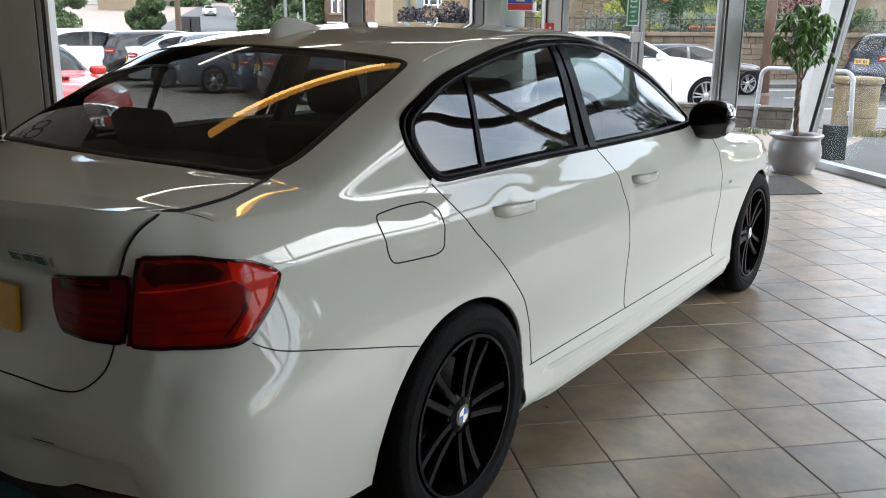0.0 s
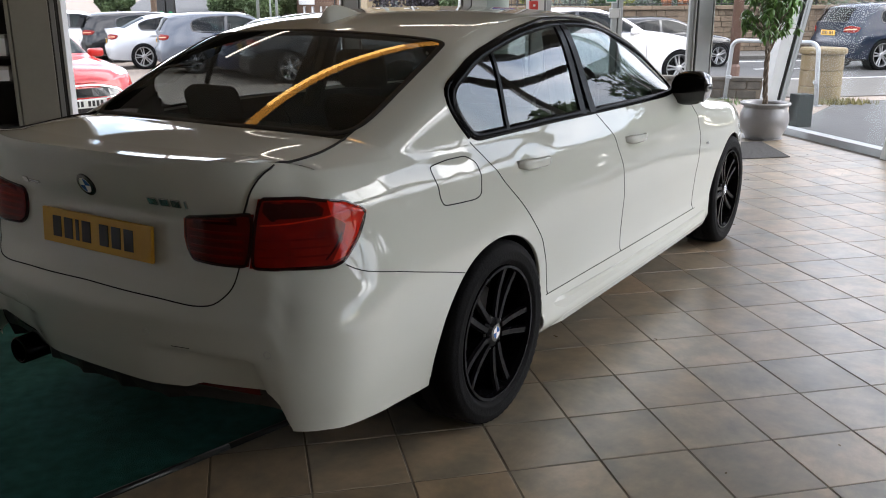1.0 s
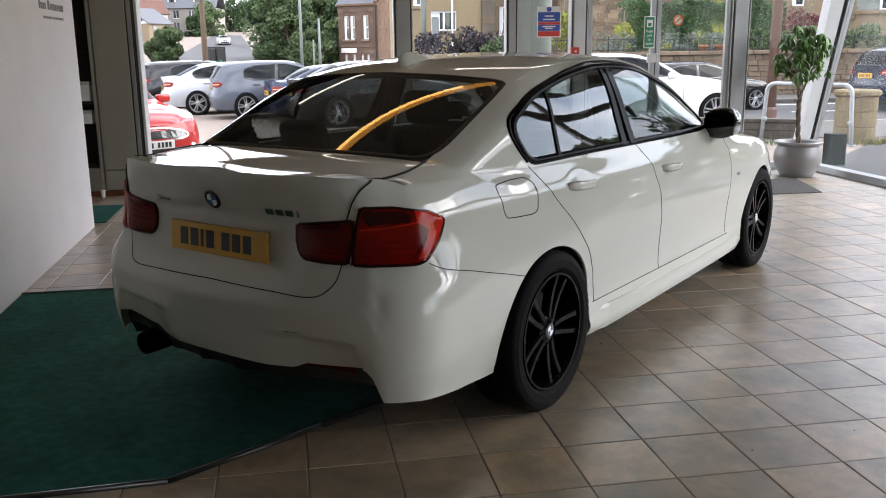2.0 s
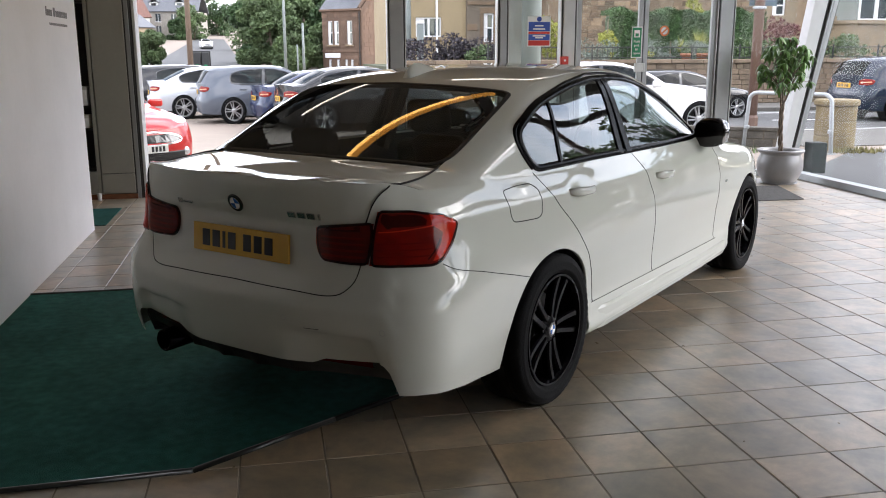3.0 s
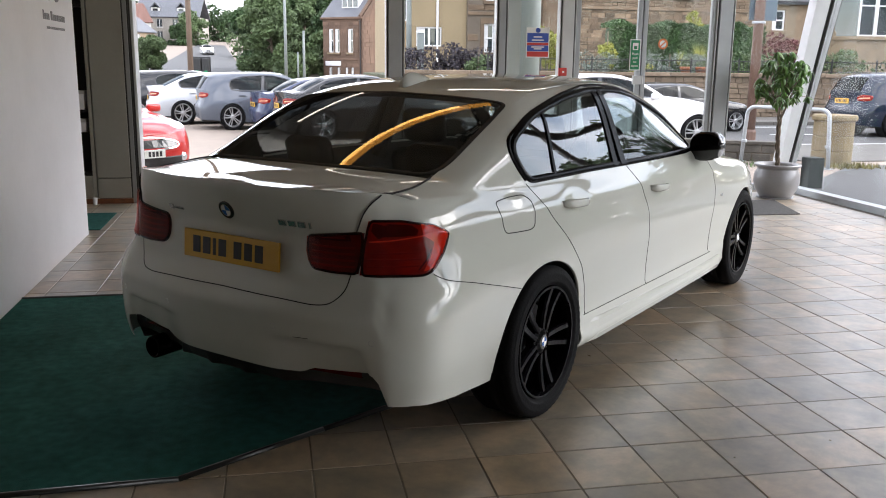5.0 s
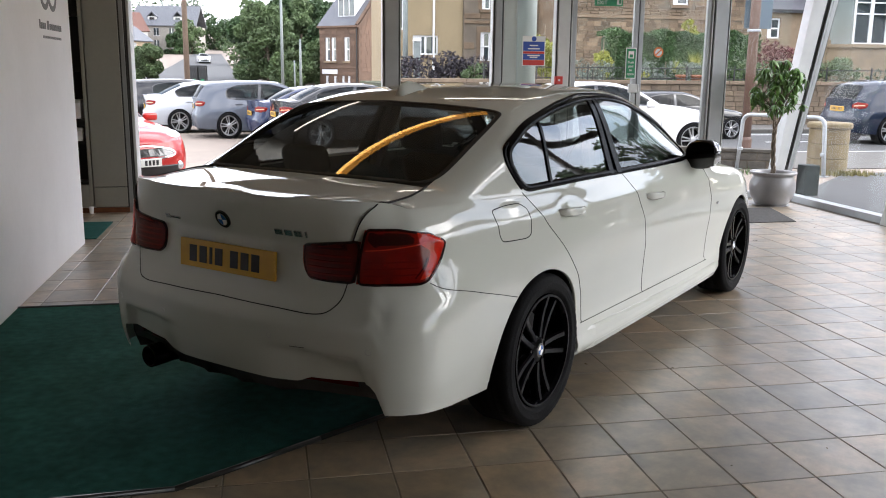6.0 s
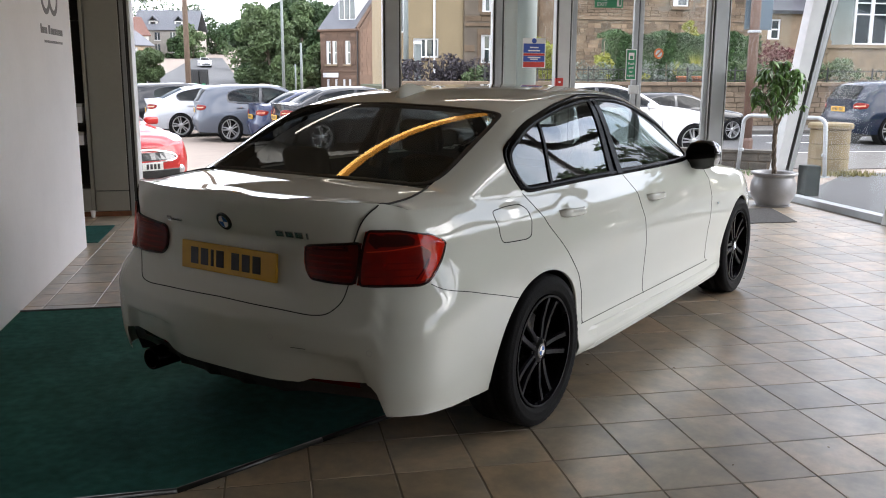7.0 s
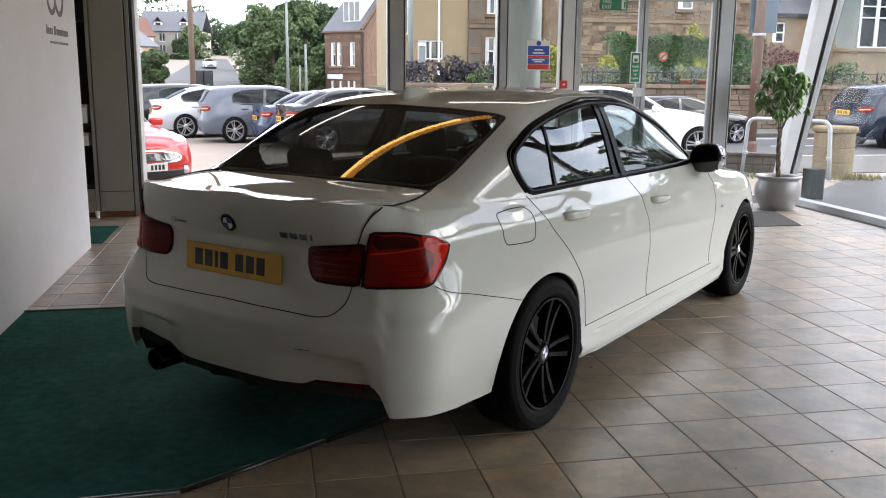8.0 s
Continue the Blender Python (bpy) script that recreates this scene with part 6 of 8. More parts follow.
def courses(parent, e0, e1, z0, z1, n_, material, course=(0.19, 0.26), width=(0.28, 0.62), holes=(), seed=1, limit=300):
    """Stones laid in courses on a wall's south face, as parts; past the limit they are joined into one part."""
    r = random.Random(seed)
    kinds = {}
    z = z0
    placed = []
    while z < z1 - 0.05:
        h_ = min(r.uniform(*course), z1 - z)
        e = e0
        while e < e1 - 0.04:
            w_ = min(r.uniform(*width), e1 - e)
            if e1 - e - w_ < 0.15:
                w_ = e1 - e
            if not any(a < e + w_ and e < b and c < z + h_ and z < d for a, b, c, d in holes):
                placed.append((e, z, w_ - 0.014, h_ - 0.014))
            e += w_
        z += h_
    vs, fs = [], []
    for k, (e, z, w_, h_) in enumerate(placed):
        dd = r.uniform(0.012, 0.04)
        if k < limit:
            me = stone_mesh(w_, h_, dd, k)
            me.materials.append(material)
            ob = new("stone", me)
            ob.parent = parent
            ob.matrix_basis = Matrix.Translation((e, n_, z))
        else:
            b0 = len(vs)
            vs += [(e, n_ - dd, z), (e + w_, n_ - dd, z), (e + w_, n_ - dd, z + h_), (e, n_ - dd, z + h_), (e, n_, z), (e + w_, n_, z), (e + w_, n_, z + h_), (e, n_, z + h_)]
            fs += [(b0, b0 + 1, b0 + 2, b0 + 3), (b0, b0 + 4, b0 + 5, b0 + 1), (b0 + 1, b0 + 5, b0 + 6, b0 + 2), (b0 + 2, b0 + 6, b0 + 7, b0 + 3), (b0 + 3, b0 + 7, b0 + 4, b0)]
    if vs:
        me = bpy.data.meshes.new("stones")
        me.from_pydata(vs, [], fs)
        tagged(link("stones", me, material, parent), kind="stuff")


garden_wall = thing("garden_wall", "rubble sandstone garden wall with a flat coping", "wall", OUT, kind="structure")
part("core", box(3.0, 20.42, G0, 45, 20.70, 1.18), mortar, garden_wall)
for k in range(42):
    part("coping", box(3.0 + k, 20.33, 1.18, 3.0 + k + 0.99, 20.75, 1.29, 0.015), stone_brown, garden_wall)
railing = thing("garden_railing", "black iron railing on top of the garden wall", "railing", OUT)
for z in (1.33, 1.62):
    part("rail", box(5.5, 20.52, z, 24, 20.545, z + 0.025), iron_black, railing)
for k in range(120):
    part("bar", tube([(5.55 + k * 0.154, 20.532, 1.29), (5.55 + k * 0.154, 20.532, 1.68)], 0.008, 4), iron_black, railing)
for k in range(0, 13):
    part("post", box(5.53 + k * 1.54, 20.515, 1.29, 5.57 + k * 1.54, 20.55, 1.72, 0.004), iron_black, railing)
bank = part("garden_bank", prism([(3.0, 20.7), (45, 20.7), (45, 29.9), (3.0, 29.9)], G0, 1.10), garden_soil)
bank.matrix_world = OUT
tagged(bank, "raised garden soil behind the wall, overgrown with ivy", "garden", "", "structure")


# ---- foliage
def leaves(points, size, seed, flat=0.0):
    """Many small bent leaves at the points: verts and faces."""
    r = random.Random(seed)
    vs, fs = [], []
    for p in points:
        a = Vector((r.gauss(0, 1), r.gauss(0, 1), r.gauss(0, 1) * (1 - flat))).normalized()
        b = a.orthogonal().normalized()
        b.rotate(Matrix.Rotation(r.uniform(0, 6.28), 3, a))
        c = a.cross(b)
        s_ = size * r.uniform(0.6, 1.3)
        p = Vector(p)
        b0 = len(vs)
        vs += [p - b * s_, p + c * s_ * 0.55 + a * s_ * 0.2, p + b * s_, p - c * s_ * 0.55 + a * s_ * 0.2]
        fs += [(b0, b0 + 1, b0 + 2), (b0, b0 + 2, b0 + 3)]
    return vs, fs


def leaf_object(name, pts, size, material, parent, seed, flat=0.0):
    vs, fs = leaves(pts, size, seed, flat)
    me = bpy.data.meshes.new(name)
    me.from_pydata([tuple(v) for v in vs], [], fs)
    return tagged(link(name, me, material, parent), kind="stuff")


def clump_points(r, centre, radius, count, squash=0.8):
    out = []
    for _ in range(count):
        v = Vector((r.gauss(0, 1), r.gauss(0, 1), r.gauss(0, 1))).normalized() * radius * (0.55 + 0.45 * r.random() ** 0.6)
        out.append((centre[0] + v.x, centre[1] + v.y, centre[2] + v.z * squash))
    return out


def tree(e, n_, height, spread, seed, material, count=2600, size=0.30, label="broad-leaved tree in full green leaf", low=0.25, trunk_r=None):
    z = ground_z(e, n_)
    r = random.Random(seed)
    ob = thing("tree", label, "tree", OUT @ Matrix.Translation((e, n_, z)), "street trees")
    tr = trunk_r or height * 0.028
    top = Vector((r.uniform(-.3, .3), r.uniform(-.3, .3), height * 0.55))
    part("trunk", tube([(0, 0, 0), (top.x * 0.3, top.y * 0.3, height * 0.2), tuple(top)], tr, 9, taper=0.5), bark_mat, ob, smooth=True)
    pts = []
    for k in range(30):
        a = r.uniform(0, 6.28)
        f = r.random()
        zc_ = height * (low + (0.93 - low) * f)
        rad = spread * math.sqrt(max(0.05, 1 - ((f - 0.42) / 0.62) ** 2)) * math.sqrt(r.random())
        c = (rad * math.cos(a), rad * math.sin(a), zc_)
        if k < 7:
            part("limb", tube([tuple(top * 0.7), ((c[0]) * 0.5, c[1] * 0.5, (zc_ + top.z * 0.7) / 2), c], tr * 0.4, 6, taper=0.3), bark_mat, ob)
        pts += clump_points(r, c, spread * r.uniform(0.24, 0.42), count // 30)
    leaf_object("crown", pts, size, material, ob, seed)
    return ob


def shrub(name, e, n_, z, rx, ry, rz, count, size, material, label, seed, category="shrub"):
    r = random.Random(seed)
    ob = thing(name, label, category, OUT @ Matrix.Translation((e, n_, z)))
    part("stem", tube([(0, 0, 0), (0, 0, rz)], 0.03, 5, taper=0.5), bark_mat, ob)
    pts = []
    for k in range(max(6, count // 60)):
        c = (r.uniform(-rx, rx) * 0.75, r.uniform(-ry, ry) * 0.75, rz * r.uniform(0.15, 0.85) )
        pts += clump_points(r, c, min(rx, rz) * r.uniform(0.25, 0.45), 60)
    leaf_object("foliage", pts, size, material, ob, seed)
    return ob


def hedge(e0, e1, n0, n1, z0, z1, count, seed, label):
    r = random.Random(seed)
    ob = thing("hedge", label, "hedge", OUT)
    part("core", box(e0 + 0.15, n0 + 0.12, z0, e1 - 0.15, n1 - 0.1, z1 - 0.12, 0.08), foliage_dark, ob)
    pts = []
    for _ in range(count):
        e = r.uniform(e0, e1)
        bump_ = 0.07 * math.sin(e * 3.1) + 0.05 * math.sin(e * 7.7)
        if r.random() < 0.65:
            pts.append((e, n0 + r.uniform(0, 0.14), r.uniform(z0, z1 + bump_)))
        else:
            pts.append((e, r.uniform(n0, n1), z1 + bump_ + r.uniform(-0.12, 0.03)))
    leaf_object("foliage", pts, 0.055, foliage_hedge, ob, seed)


def spiky(e, n_, z, count, length, material, label, seed):
    """A rosette of long strap leaves."""
    r = random.Random(seed)
    ob = thing("yucca", label, "plant", OUT @ Matrix.Translation((e, n_, z)), "spiky garden plants")
    bm = bmesh.new()
    for _ in range(count):
        a, el = r.uniform(0, 6.28), r.uniform(0.25, 1.45)
        L = length * r.uniform(0.7, 1.0)
        rows = []
        for i in range(5):
            f = i / 4
            rad_ = L * f * math.cos(el)
            zz = L * f * math.sin(el) - 0.35 * L * f * f * math.cos(el)
            w_ = 0.030 * (1 - f) + 0.003
            c = Vector((rad_ * math.cos(a), rad_ * math.sin(a), zz + 0.05))
            s_ = Vector((-math.sin(a), math.cos(a), 0)) * w_
            rows.append((bm.verts.new(c - s_), bm.verts.new(c + s_)))
        for p, q in zip(rows, rows[1:]):
            bm.faces.new((p[0], p[1], q[1], q[0]))
    tagged(part("strap_leaves", bm, material, ob), kind="stuff")
    return ob

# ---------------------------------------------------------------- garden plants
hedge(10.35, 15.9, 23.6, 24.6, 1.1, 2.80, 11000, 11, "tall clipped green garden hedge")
shrub("conifer", 13.85, 24.9, 1.1, 0.45, 0.45, 2.65, 1400, 0.07, foliage_yellow, "golden yellow conifer behind the hedge", 12, "conifer")
shrub("shrub", 10.2, 23.4, 1.1, 0.35, 0.35, 1.45, 700, 0.06, foliage_yellow, "yellow-green shrub beside the hedge", 13)
shrub("shrub", 16.3, 23.2, 1.1, 0.8, 0.5, 1.5, 1300, 0.06, foliage_red, "round dark red-leaved garden shrub", 14)
shrub("shrub", 12.0, 22.6, 1.1, 1.4, 0.4, 0.75, 1300, 0.05, foliage_grey, "low grey-green lavender shrub", 15)
shrub("shrub", 9.6, 22.6, 1.1, 0.7, 0.4, 0.75, 800, 0.05, foliage_grey, "low grey-green lavender shrub", 16)
shrub("shrub", 10.9, 22.2, 1.1, 0.4, 0.3, 0.6, 500, 0.05, foliage_yellow, "low yellow-green garden shrub", 17)
shrub("shrub", 14.9, 22.6, 1.1, 1.0, 0.4, 0.8, 900, 0.06, foliage_mid, "low green garden shrub by the railing", 18)
shrub("shrub", 18.5, 23.0, 1.1, 1.2, 0.5, 1.0, 900, 0.07, foliage_mid, "low green garden shrub by the railing", 19)
shrub("shrub", 21.0, 22.6, 1.1, 1.4, 0.5, 0.9, 900, 0.07, foliage_dark, "low dark green garden shrub", 20)
shrub("shrub", 8.4, 24.0, 1.1, 0.55, 0.5, 1.9, 1300, 0.07, foliage_yellow, "bright yellow-green garden shrub", 21)
shrub("shrub", 5.5, 29.0, 0.9, 1.3, 0.6, 1.25, 1500, 0.08, foliage_purple, "dark purple-leaved shrub below the houses", 22)
shrub("shrub", 7.6, 29.0, 0.9, 1.5, 0.6, 1.15, 1500, 0.08, foliage_purple, "dark purple-leaved shrub below the houses", 23)
shrub("shrub", 7.1, 28.3, 0.9, 0.6, 0.4, 0.85, 600, 0.07, foliage_mid, "bright green shrub below the houses", 24)
spiky(13.3, 23.2, 1.45, 60, 0.95, foliage_yellow, "large spiky yellow-green garden yucca", 25)
spiky(12.45, 22.8, 1.45, 40, 0.6, foliage_yellow, "small spiky yellow-green garden yucca", 26)
spiky(15.8, 22.9, 1.3, 40, 0.6, foliage_mid, "small spiky green garden yucca", 27)
for e, n_ in ((11.85, 21.2), (12.35, 21.2)):
    tp = thing("terracotta_pot", "terracotta plant pot on the garden wall", "pot", OUT @ Matrix.Translation((e, n_ - 0.05, 1.10)), "terracotta pots")
    part("pot", lathe([(0.11, 0.0), (0.16, 0.30), (0.18, 0.30), (0.18, 0.36), (0.15, 0.36), (0.14, 0.30)], 18, caps=False), terracotta, tp, smooth=True)
    rr_ = random.Random(int(e * 10))
    leaf_object("foliage", clump_points(rr_, (0, 0, 0.42), 0.17, 120), 0.05, foliage_mid, tp, int(e * 10))


# ---------------------------------------------------------------- houses
def sash_window(parent, e0, e1, z0, z1, n_, bars=1, surround=None):
    """A window set back in the wall, with frame, glass, sill and dressed surround."""
    w = part("window", box(e0, n_ + 0.10, z0, e1, n_ + 0.14, z1), window_dark, parent)
    t = 0.06
    part("window_frame", box(e0, n_ + 0.05, z0, e0 + t, n_ + 0.10, z1, 0.005), frame_white, w)
    part("window_frame", box(e1 - t, n_ + 0.05, z0, e1, n_ + 0.10, z1, 0.005), frame_white, w)
    part("window_frame", box(e0 + t, n_ + 0.05, z0, e1 - t, n_ + 0.10, z0 + t, 0.005), frame_white, w)
    part("window_frame", box(e0 + t, n_ + 0.05, z1 - t, e1 - t, n_ + 0.10, z1, 0.005), frame_white, w)
    for k in range(bars):
        zz = z0 + (z1 - z0) * (k + 1) / (bars + 1)
        part("glazing_bar", box(e0 + t, n_ + 0.055, zz - 0.03, e1 - t, n_ + 0.10, zz + 0.03, 0.004), frame_white, w)
    part("curtain", box(e0 + t, n_ + 0.098, z0 + t, e0 + t + (e1 - e0) * 0.3, n_ + 0.0995, z1 - t), frame_white, w)
    part("sill", box(e0 - 0.1, n_ - 0.10, z0 - 0.14, e1 + 0.1, n_ + 0.10, z0 - 0.002, 0.01), surround or stone_pale, w)
    if surround:
        part("surround", box(e0 - 0.17, n_ - 0.03, z0, e0 - 0.002, n_ + 0.05, z1, 0.006), surround, w)
        part("surround", box(e1 + 0.002, n_ - 0.03, z0, e1 + 0.17, n_ + 0.05, z1, 0.006), surround, w)
        part("lintel", box(e0 - 0.17, n_ - 0.03, z1 + 0.002, e1 + 0.17, n_ + 0.05, z1 + 0.24, 0.006), surround, w)


def front_wall(parent, e0, e1, z0, z1, n_, depth, material, openings):
    """A wall with openings cut right through its face, from upright and level pieces."""
    xs = sorted({e0, e1, *[a for a, b, c, d in openings], *[b for a, b, c, d in openings]})
    bm = bmesh.new()
    for a, b in zip(xs, xs[1:]):
        hs = sorted([(c, d) for p, q, c, d in openings if p <= a + 1e-6 and q >= b - 1e-6])
        z = z0
        for c, d in hs + [(z1, z1)]:
            if c > z:
                add_box(bm, a, n_, z, b, n_ + depth, c)
            z = d
    bmesh.ops.remove_doubles(bm, verts=bm.verts[:], dist=1e-4)
    part("wall", bm, material, parent)


def gable_roof(e0, e1, n0, n1, z0, z1, over=0.3, along='E'):
    bm = bmesh.new()
    if along == 'E':
        m_ = (n0 + n1) / 2
        q = [(e0 - over, n0 - over, z0), (e1 + over, n0 - over, z0), (e1 + over, m_, z1), (e0 - over, m_, z1), (e0 - over, n1 + over, z0), (e1 + over, n1 + over, z0)]
        fs_ = ((0, 1, 2, 3), (3, 2, 5, 4))
    else:
        m_ = (e0 + e1) / 2
        q = [(e0 - over, n0 - over, z0), (e0 - over, n1 + over, z0), (m_, n1 + over, z1), (m_, n0 - over, z1), (e1 + over, n0 - over, z0), (e1 + over, n1 + over, z0)]
        fs_ = ((0, 3, 2, 1), (3, 4, 5, 2))
    vs_ = [bm.verts.new(p) for p in q]
    for f in fs_:
        bm.faces.new([vs_[i] for i in f])
    bmesh.ops.recalc_face_normals(bm, faces=bm.faces[:])
    bmesh.ops.solidify(bm, geom=bm.faces[:], thickness=0.16)
    return bm


def chimney(parent, e, n_, z, h_=1.6):
    c = part("chimney", box(e - 0.5, n_ - 0.35, z - 1.2, e + 0.5, n_ + 0.35, z + h_, 0.02), stone_house, parent)
    for k in (-0.25, 0.25):
        part("chimney_pot", lathe([(0.12, 0), (0.10, 0.45), (0.08, 0.45), (0.08, 0.0)], 10, 'Z', None, Matrix.Translation((e + k, n_, z + h_)), caps=False), terracotta, c)


# stone house behind the hedge
house_a = thing("stone_house", "coursed grey-brown sandstone house behind a hedge", "house", OUT)
wins = [(15.62, 16.30, 4.20, 5.5), (12.4, 13.2, 4.75, 6.0)]
front_wall(house_a, 11.2, 19.0, 1.0, 6.6, 30.0, 0.4, mortar, wins)
part("side_wall", box(11.2, 30.4, 1.0, 19.0, 38.0, 6.6), stone_house, house_a)
part("roof", gable_roof(11.2, 19.0, 30.0, 38.0, 6.6, 9.6), slate_roof, house_a)
chimney(house_a, 11.9, 34.0, 9.4)
for w_ in wins:
    sash_window(house_a, *w_, 30.0, 1, stone_house)
part("string_course", box(11.2, 29.94, 3.62, 19.0, 29.998, 3.76, 0.01), stone_house, house_a)
courses(house_a, 11.2, 19.0, 1.0, 3.60, 30.0, stone_house, (0.11, 0.20), (0.18, 0.48), wins, 31, 220)
courses(house_a, 11.2, 19.0, 3.78, 4.9, 30.0, stone_house, (0.11, 0.20), (0.18, 0.48), [(a - 0.18, b + 0.18, c - 0.15, d) for a, b, c, d in wins], 32, 80)

# cream house and the stone house next to it
cream = thing("cream_house", "cream yellow rendered house with white windows", "house", OUT)
wins = [(5.70, 6.80, 2.17, 2.98), (4.95, 5.32, 3.2, 4.9), (6.2, 6.9, 5.2, 6.4)]
front_wall(cream, 4.75, 7.88, 0.3, 8.2, 34.0, 0.4, render_yellow, wins)
part("side_wall", box(4.75, 34.4, 0.3, 7.88, 41, 8.2), render_yellow, cream)
part("roof", gable_roof(4.75, 7.88, 34.0, 41, 8.2, 10.6, 0.15), slate_roof, cream)
for w_ in wins:
    sash_window(cream, *w_, 34.0, 0)
part("mullion", box(6.22, 34.04, 2.2, 6.30, 34.10, 2.95), frame_white, cream)
part("downpipe", tube([(6.60, 33.93, 1.3), (6.60, 33.93, 8.0)], 0.05, 8), frame_white, cream)
part("base_course", box(4.75, 33.96, 0.3, 7.88, 33.998, 1.15, 0.01), stone_house, cream)
house_b = thing("stone_house", "sandstone terraced house with tall sash windows", "house", OUT)
wins = [(8.62, 9.06, 1.95, 3.15), (8.66, 9.05, 4.10, 5.4), (10.6, 11.1, 1.95, 3.15), (10.6, 11.1, 4.10, 5.4)]
front_wall(house_b, 7.89, 12.6, 0.3, 7.6, 33.8, 0.4, mortar, wins)
part("side_wall", box(7.89, 34.2, 0.3, 12.6, 41, 7.6), stone_house, house_b)
part("roof", gable_roof(7.89, 12.6, 33.8, 41, 7.6, 10.4, 0.15), slate_roof, house_b)
for w_ in wins:
    sash_window(house_b, *w_, 33.8, 1, stone_house)
part("string_course", box(7.89, 33.74, 3.50, 12.6, 33.798, 3.64, 0.01), stone_house, house_b)
courses(house_b, 7.89, 10.4, 1.0, 4.9, 33.8, stone_house, (0.22, 0.32), (0.4, 0.9), [(a - 0.18, b + 0.18, c - 0.15, d + 0.25) for a, b, c, d in wins] + [(7, 13, 3.49, 3.65)], 33, 160)
courses(house_b, 10.4, 12.6, 1.0, 4.9, 33.8, stone_house, (0.22, 0.32), (0.4, 0.9), [(a - 0.18, b + 0.18, c - 0.15, d + 0.25) for a, b, c, d in wins] + [(7, 13, 3.49, 3.65)], 34, 0)

# small slate-roofed house and the bay-windowed house
house_c = thing("stone_house", "low sandstone house with a slate roof and small window", "house", OUT)
wins = [(20.18, 20.76, 2.98, 3.80)]
front_wall(house_c, 19.3, 22.6, 1.0, 4.15, 30.5, 0.4, stone_pale, wins)
part("side_wall", box(19.3, 30.9, 1.0, 22.6, 37, 4.15), stone_pale, house_c)
part("roof", gable_roof(19.3, 22.6, 30.5, 37, 4.15, 6.6), slate_roof, house_c)
sash_window(house_c, *wins[0], 30.5, 1)
house_d = thing("bay_window_house", "sandstone house with a large white bay window", "house", OUT)
part("wall", box(22.3, 30.0, 1.0, 30.0, 38, 8.0), stone_pale, house_d)
part("roof", gable_roof(22.3, 30.0, 30.0, 38, 8.0, 10.8), slate_roof, house_d)
part("bay_base", prism([(22.7, 30.0), (23.3, 29.2), (26.3, 29.2), (26.9, 30.0)], 1.0, 2.62), stone_pale, house_d)
part("bay_sill", prism([(22.6, 30.0), (23.25, 29.1), (26.35, 29.1), (27.0, 30.0)], 2.62, 2.76), stone_pale, house_d)
part("bay_glass", prism([(22.78, 30.0), (23.36, 29.28), (26.24, 29.28), (26.82, 30.0)], 2.76, 5.1), window_dark, house_d)
part("bay_head", prism([(22.6, 30.0), (23.25, 29.1), (26.35, 29.1), (27.0, 30.0)], 5.1, 5.5), stone_pale, house_d)
for e in (23.30, 24.02, 24.10, 24.80, 24.88, 25.55, 26.22):
    part("window_frame", box(e, 29.20, 2.76, e + 0.07, 29.27, 5.1, 0.006), frame_white, house_d)
for z in (2.77, 3.95, 4.40, 4.75, 5.03):
    part("glazing_bar", box(23.37, 29.21, z, 26.22, 29.265, z + 0.05, 0.004), frame_white, house_d)
for k, (e, z) in enumerate(((22.35, 1.2), (22.35, 2.4), (22.35, 3.6), (22.35, 4.8))):
    part("quoin", box(e - 0.02, 29.95, z, e + 0.5, 29.998, z + 0.55, 0.012), stone_pale, house_d)

# red sandstone house down the street, corner on
red = thing("red_sandstone_house", "red sandstone corner house with slate roof and dormers", "house", OUT @ Matrix.Translation((6.0, 62.0, 0.6)) @ pose(0, 0, 0, 0, 0, -45))
wins = [(-2.90, -2.45, 1.55, 3.25), (-2.30, -1.85, 1.55, 3.25), (-1.05, -0.55, 1.55, 3.25), (-2.9, -2.6, -0.6, 0.45), (-2.1, -1.8, -0.6, 0.45), (-1.3, -1.05, -0.6, 0.45), (-0.75, -0.5, -0.6, 0.45)]
front_wall(red, -3.45, 0.0, -2.0, 4.05, 0.0, 0.35, stone_red, wins)
for w_ in wins:
    sash_window(red, *w_, 0.0, 1)
part("rear_wall", box(-3.45, 0.35, -2.0, -0.35, 8.5, 4.05), stone_red, red)
bm = bmesh.new()
q = [(0.0, 0.0, -2.0), (0.0, 8.5, -2.0), (0.0, 8.5, 4.05), (0.0, 4.2, 8.3), (0.0, 0.0, 4.05)]
f0 = bm.faces.new([bm.verts.new(p) for p in q])
r_ = bmesh.ops.extrude_face_region(bm, geom=[f0])
for v in r_["geom"]:
    if isinstance(v, bmesh.types.BMVert):
        v.co.x += 0.35
bmesh.ops.recalc_face_normals(bm, faces=bm.faces[:])
part("gable_wall", bm, stone_red, red)
part("roof", gable_roof(-3.45, -0.05, 0.0, 8.4, 4.08, 8.2, 0.14), slate_roof, red)
part("eaves", box(-3.6, -0.16, 3.95, 0.36, -0.001, 4.10, 0.02), stone_red, red)
part("string_course", box(-3.48, -0.05, 1.0, 0.36, -0.001, 1.14, 0.01), stone_red, red)
courses(red, -3.45, 0.0, -2.0, 3.94, 0.0, stone_red, (0.24, 0.32), (0.4, 0.8), [(a - 0.03, b + 0.03, c - 0.15, d + 0.03) for a, b, c, d in wins] + [(-4, 1, 0.98, 1.16)], 35, 0)
part("shop_sign", box(-3.2, -0.07, 0.58, -1.7, -0.01, 0.92, 0.01), frame_white, red)
dorm = part("dormer", box(-2.1, 0.6, 4.4, -0.5, 2.8, 6.6, 0.03), frame_white, red)
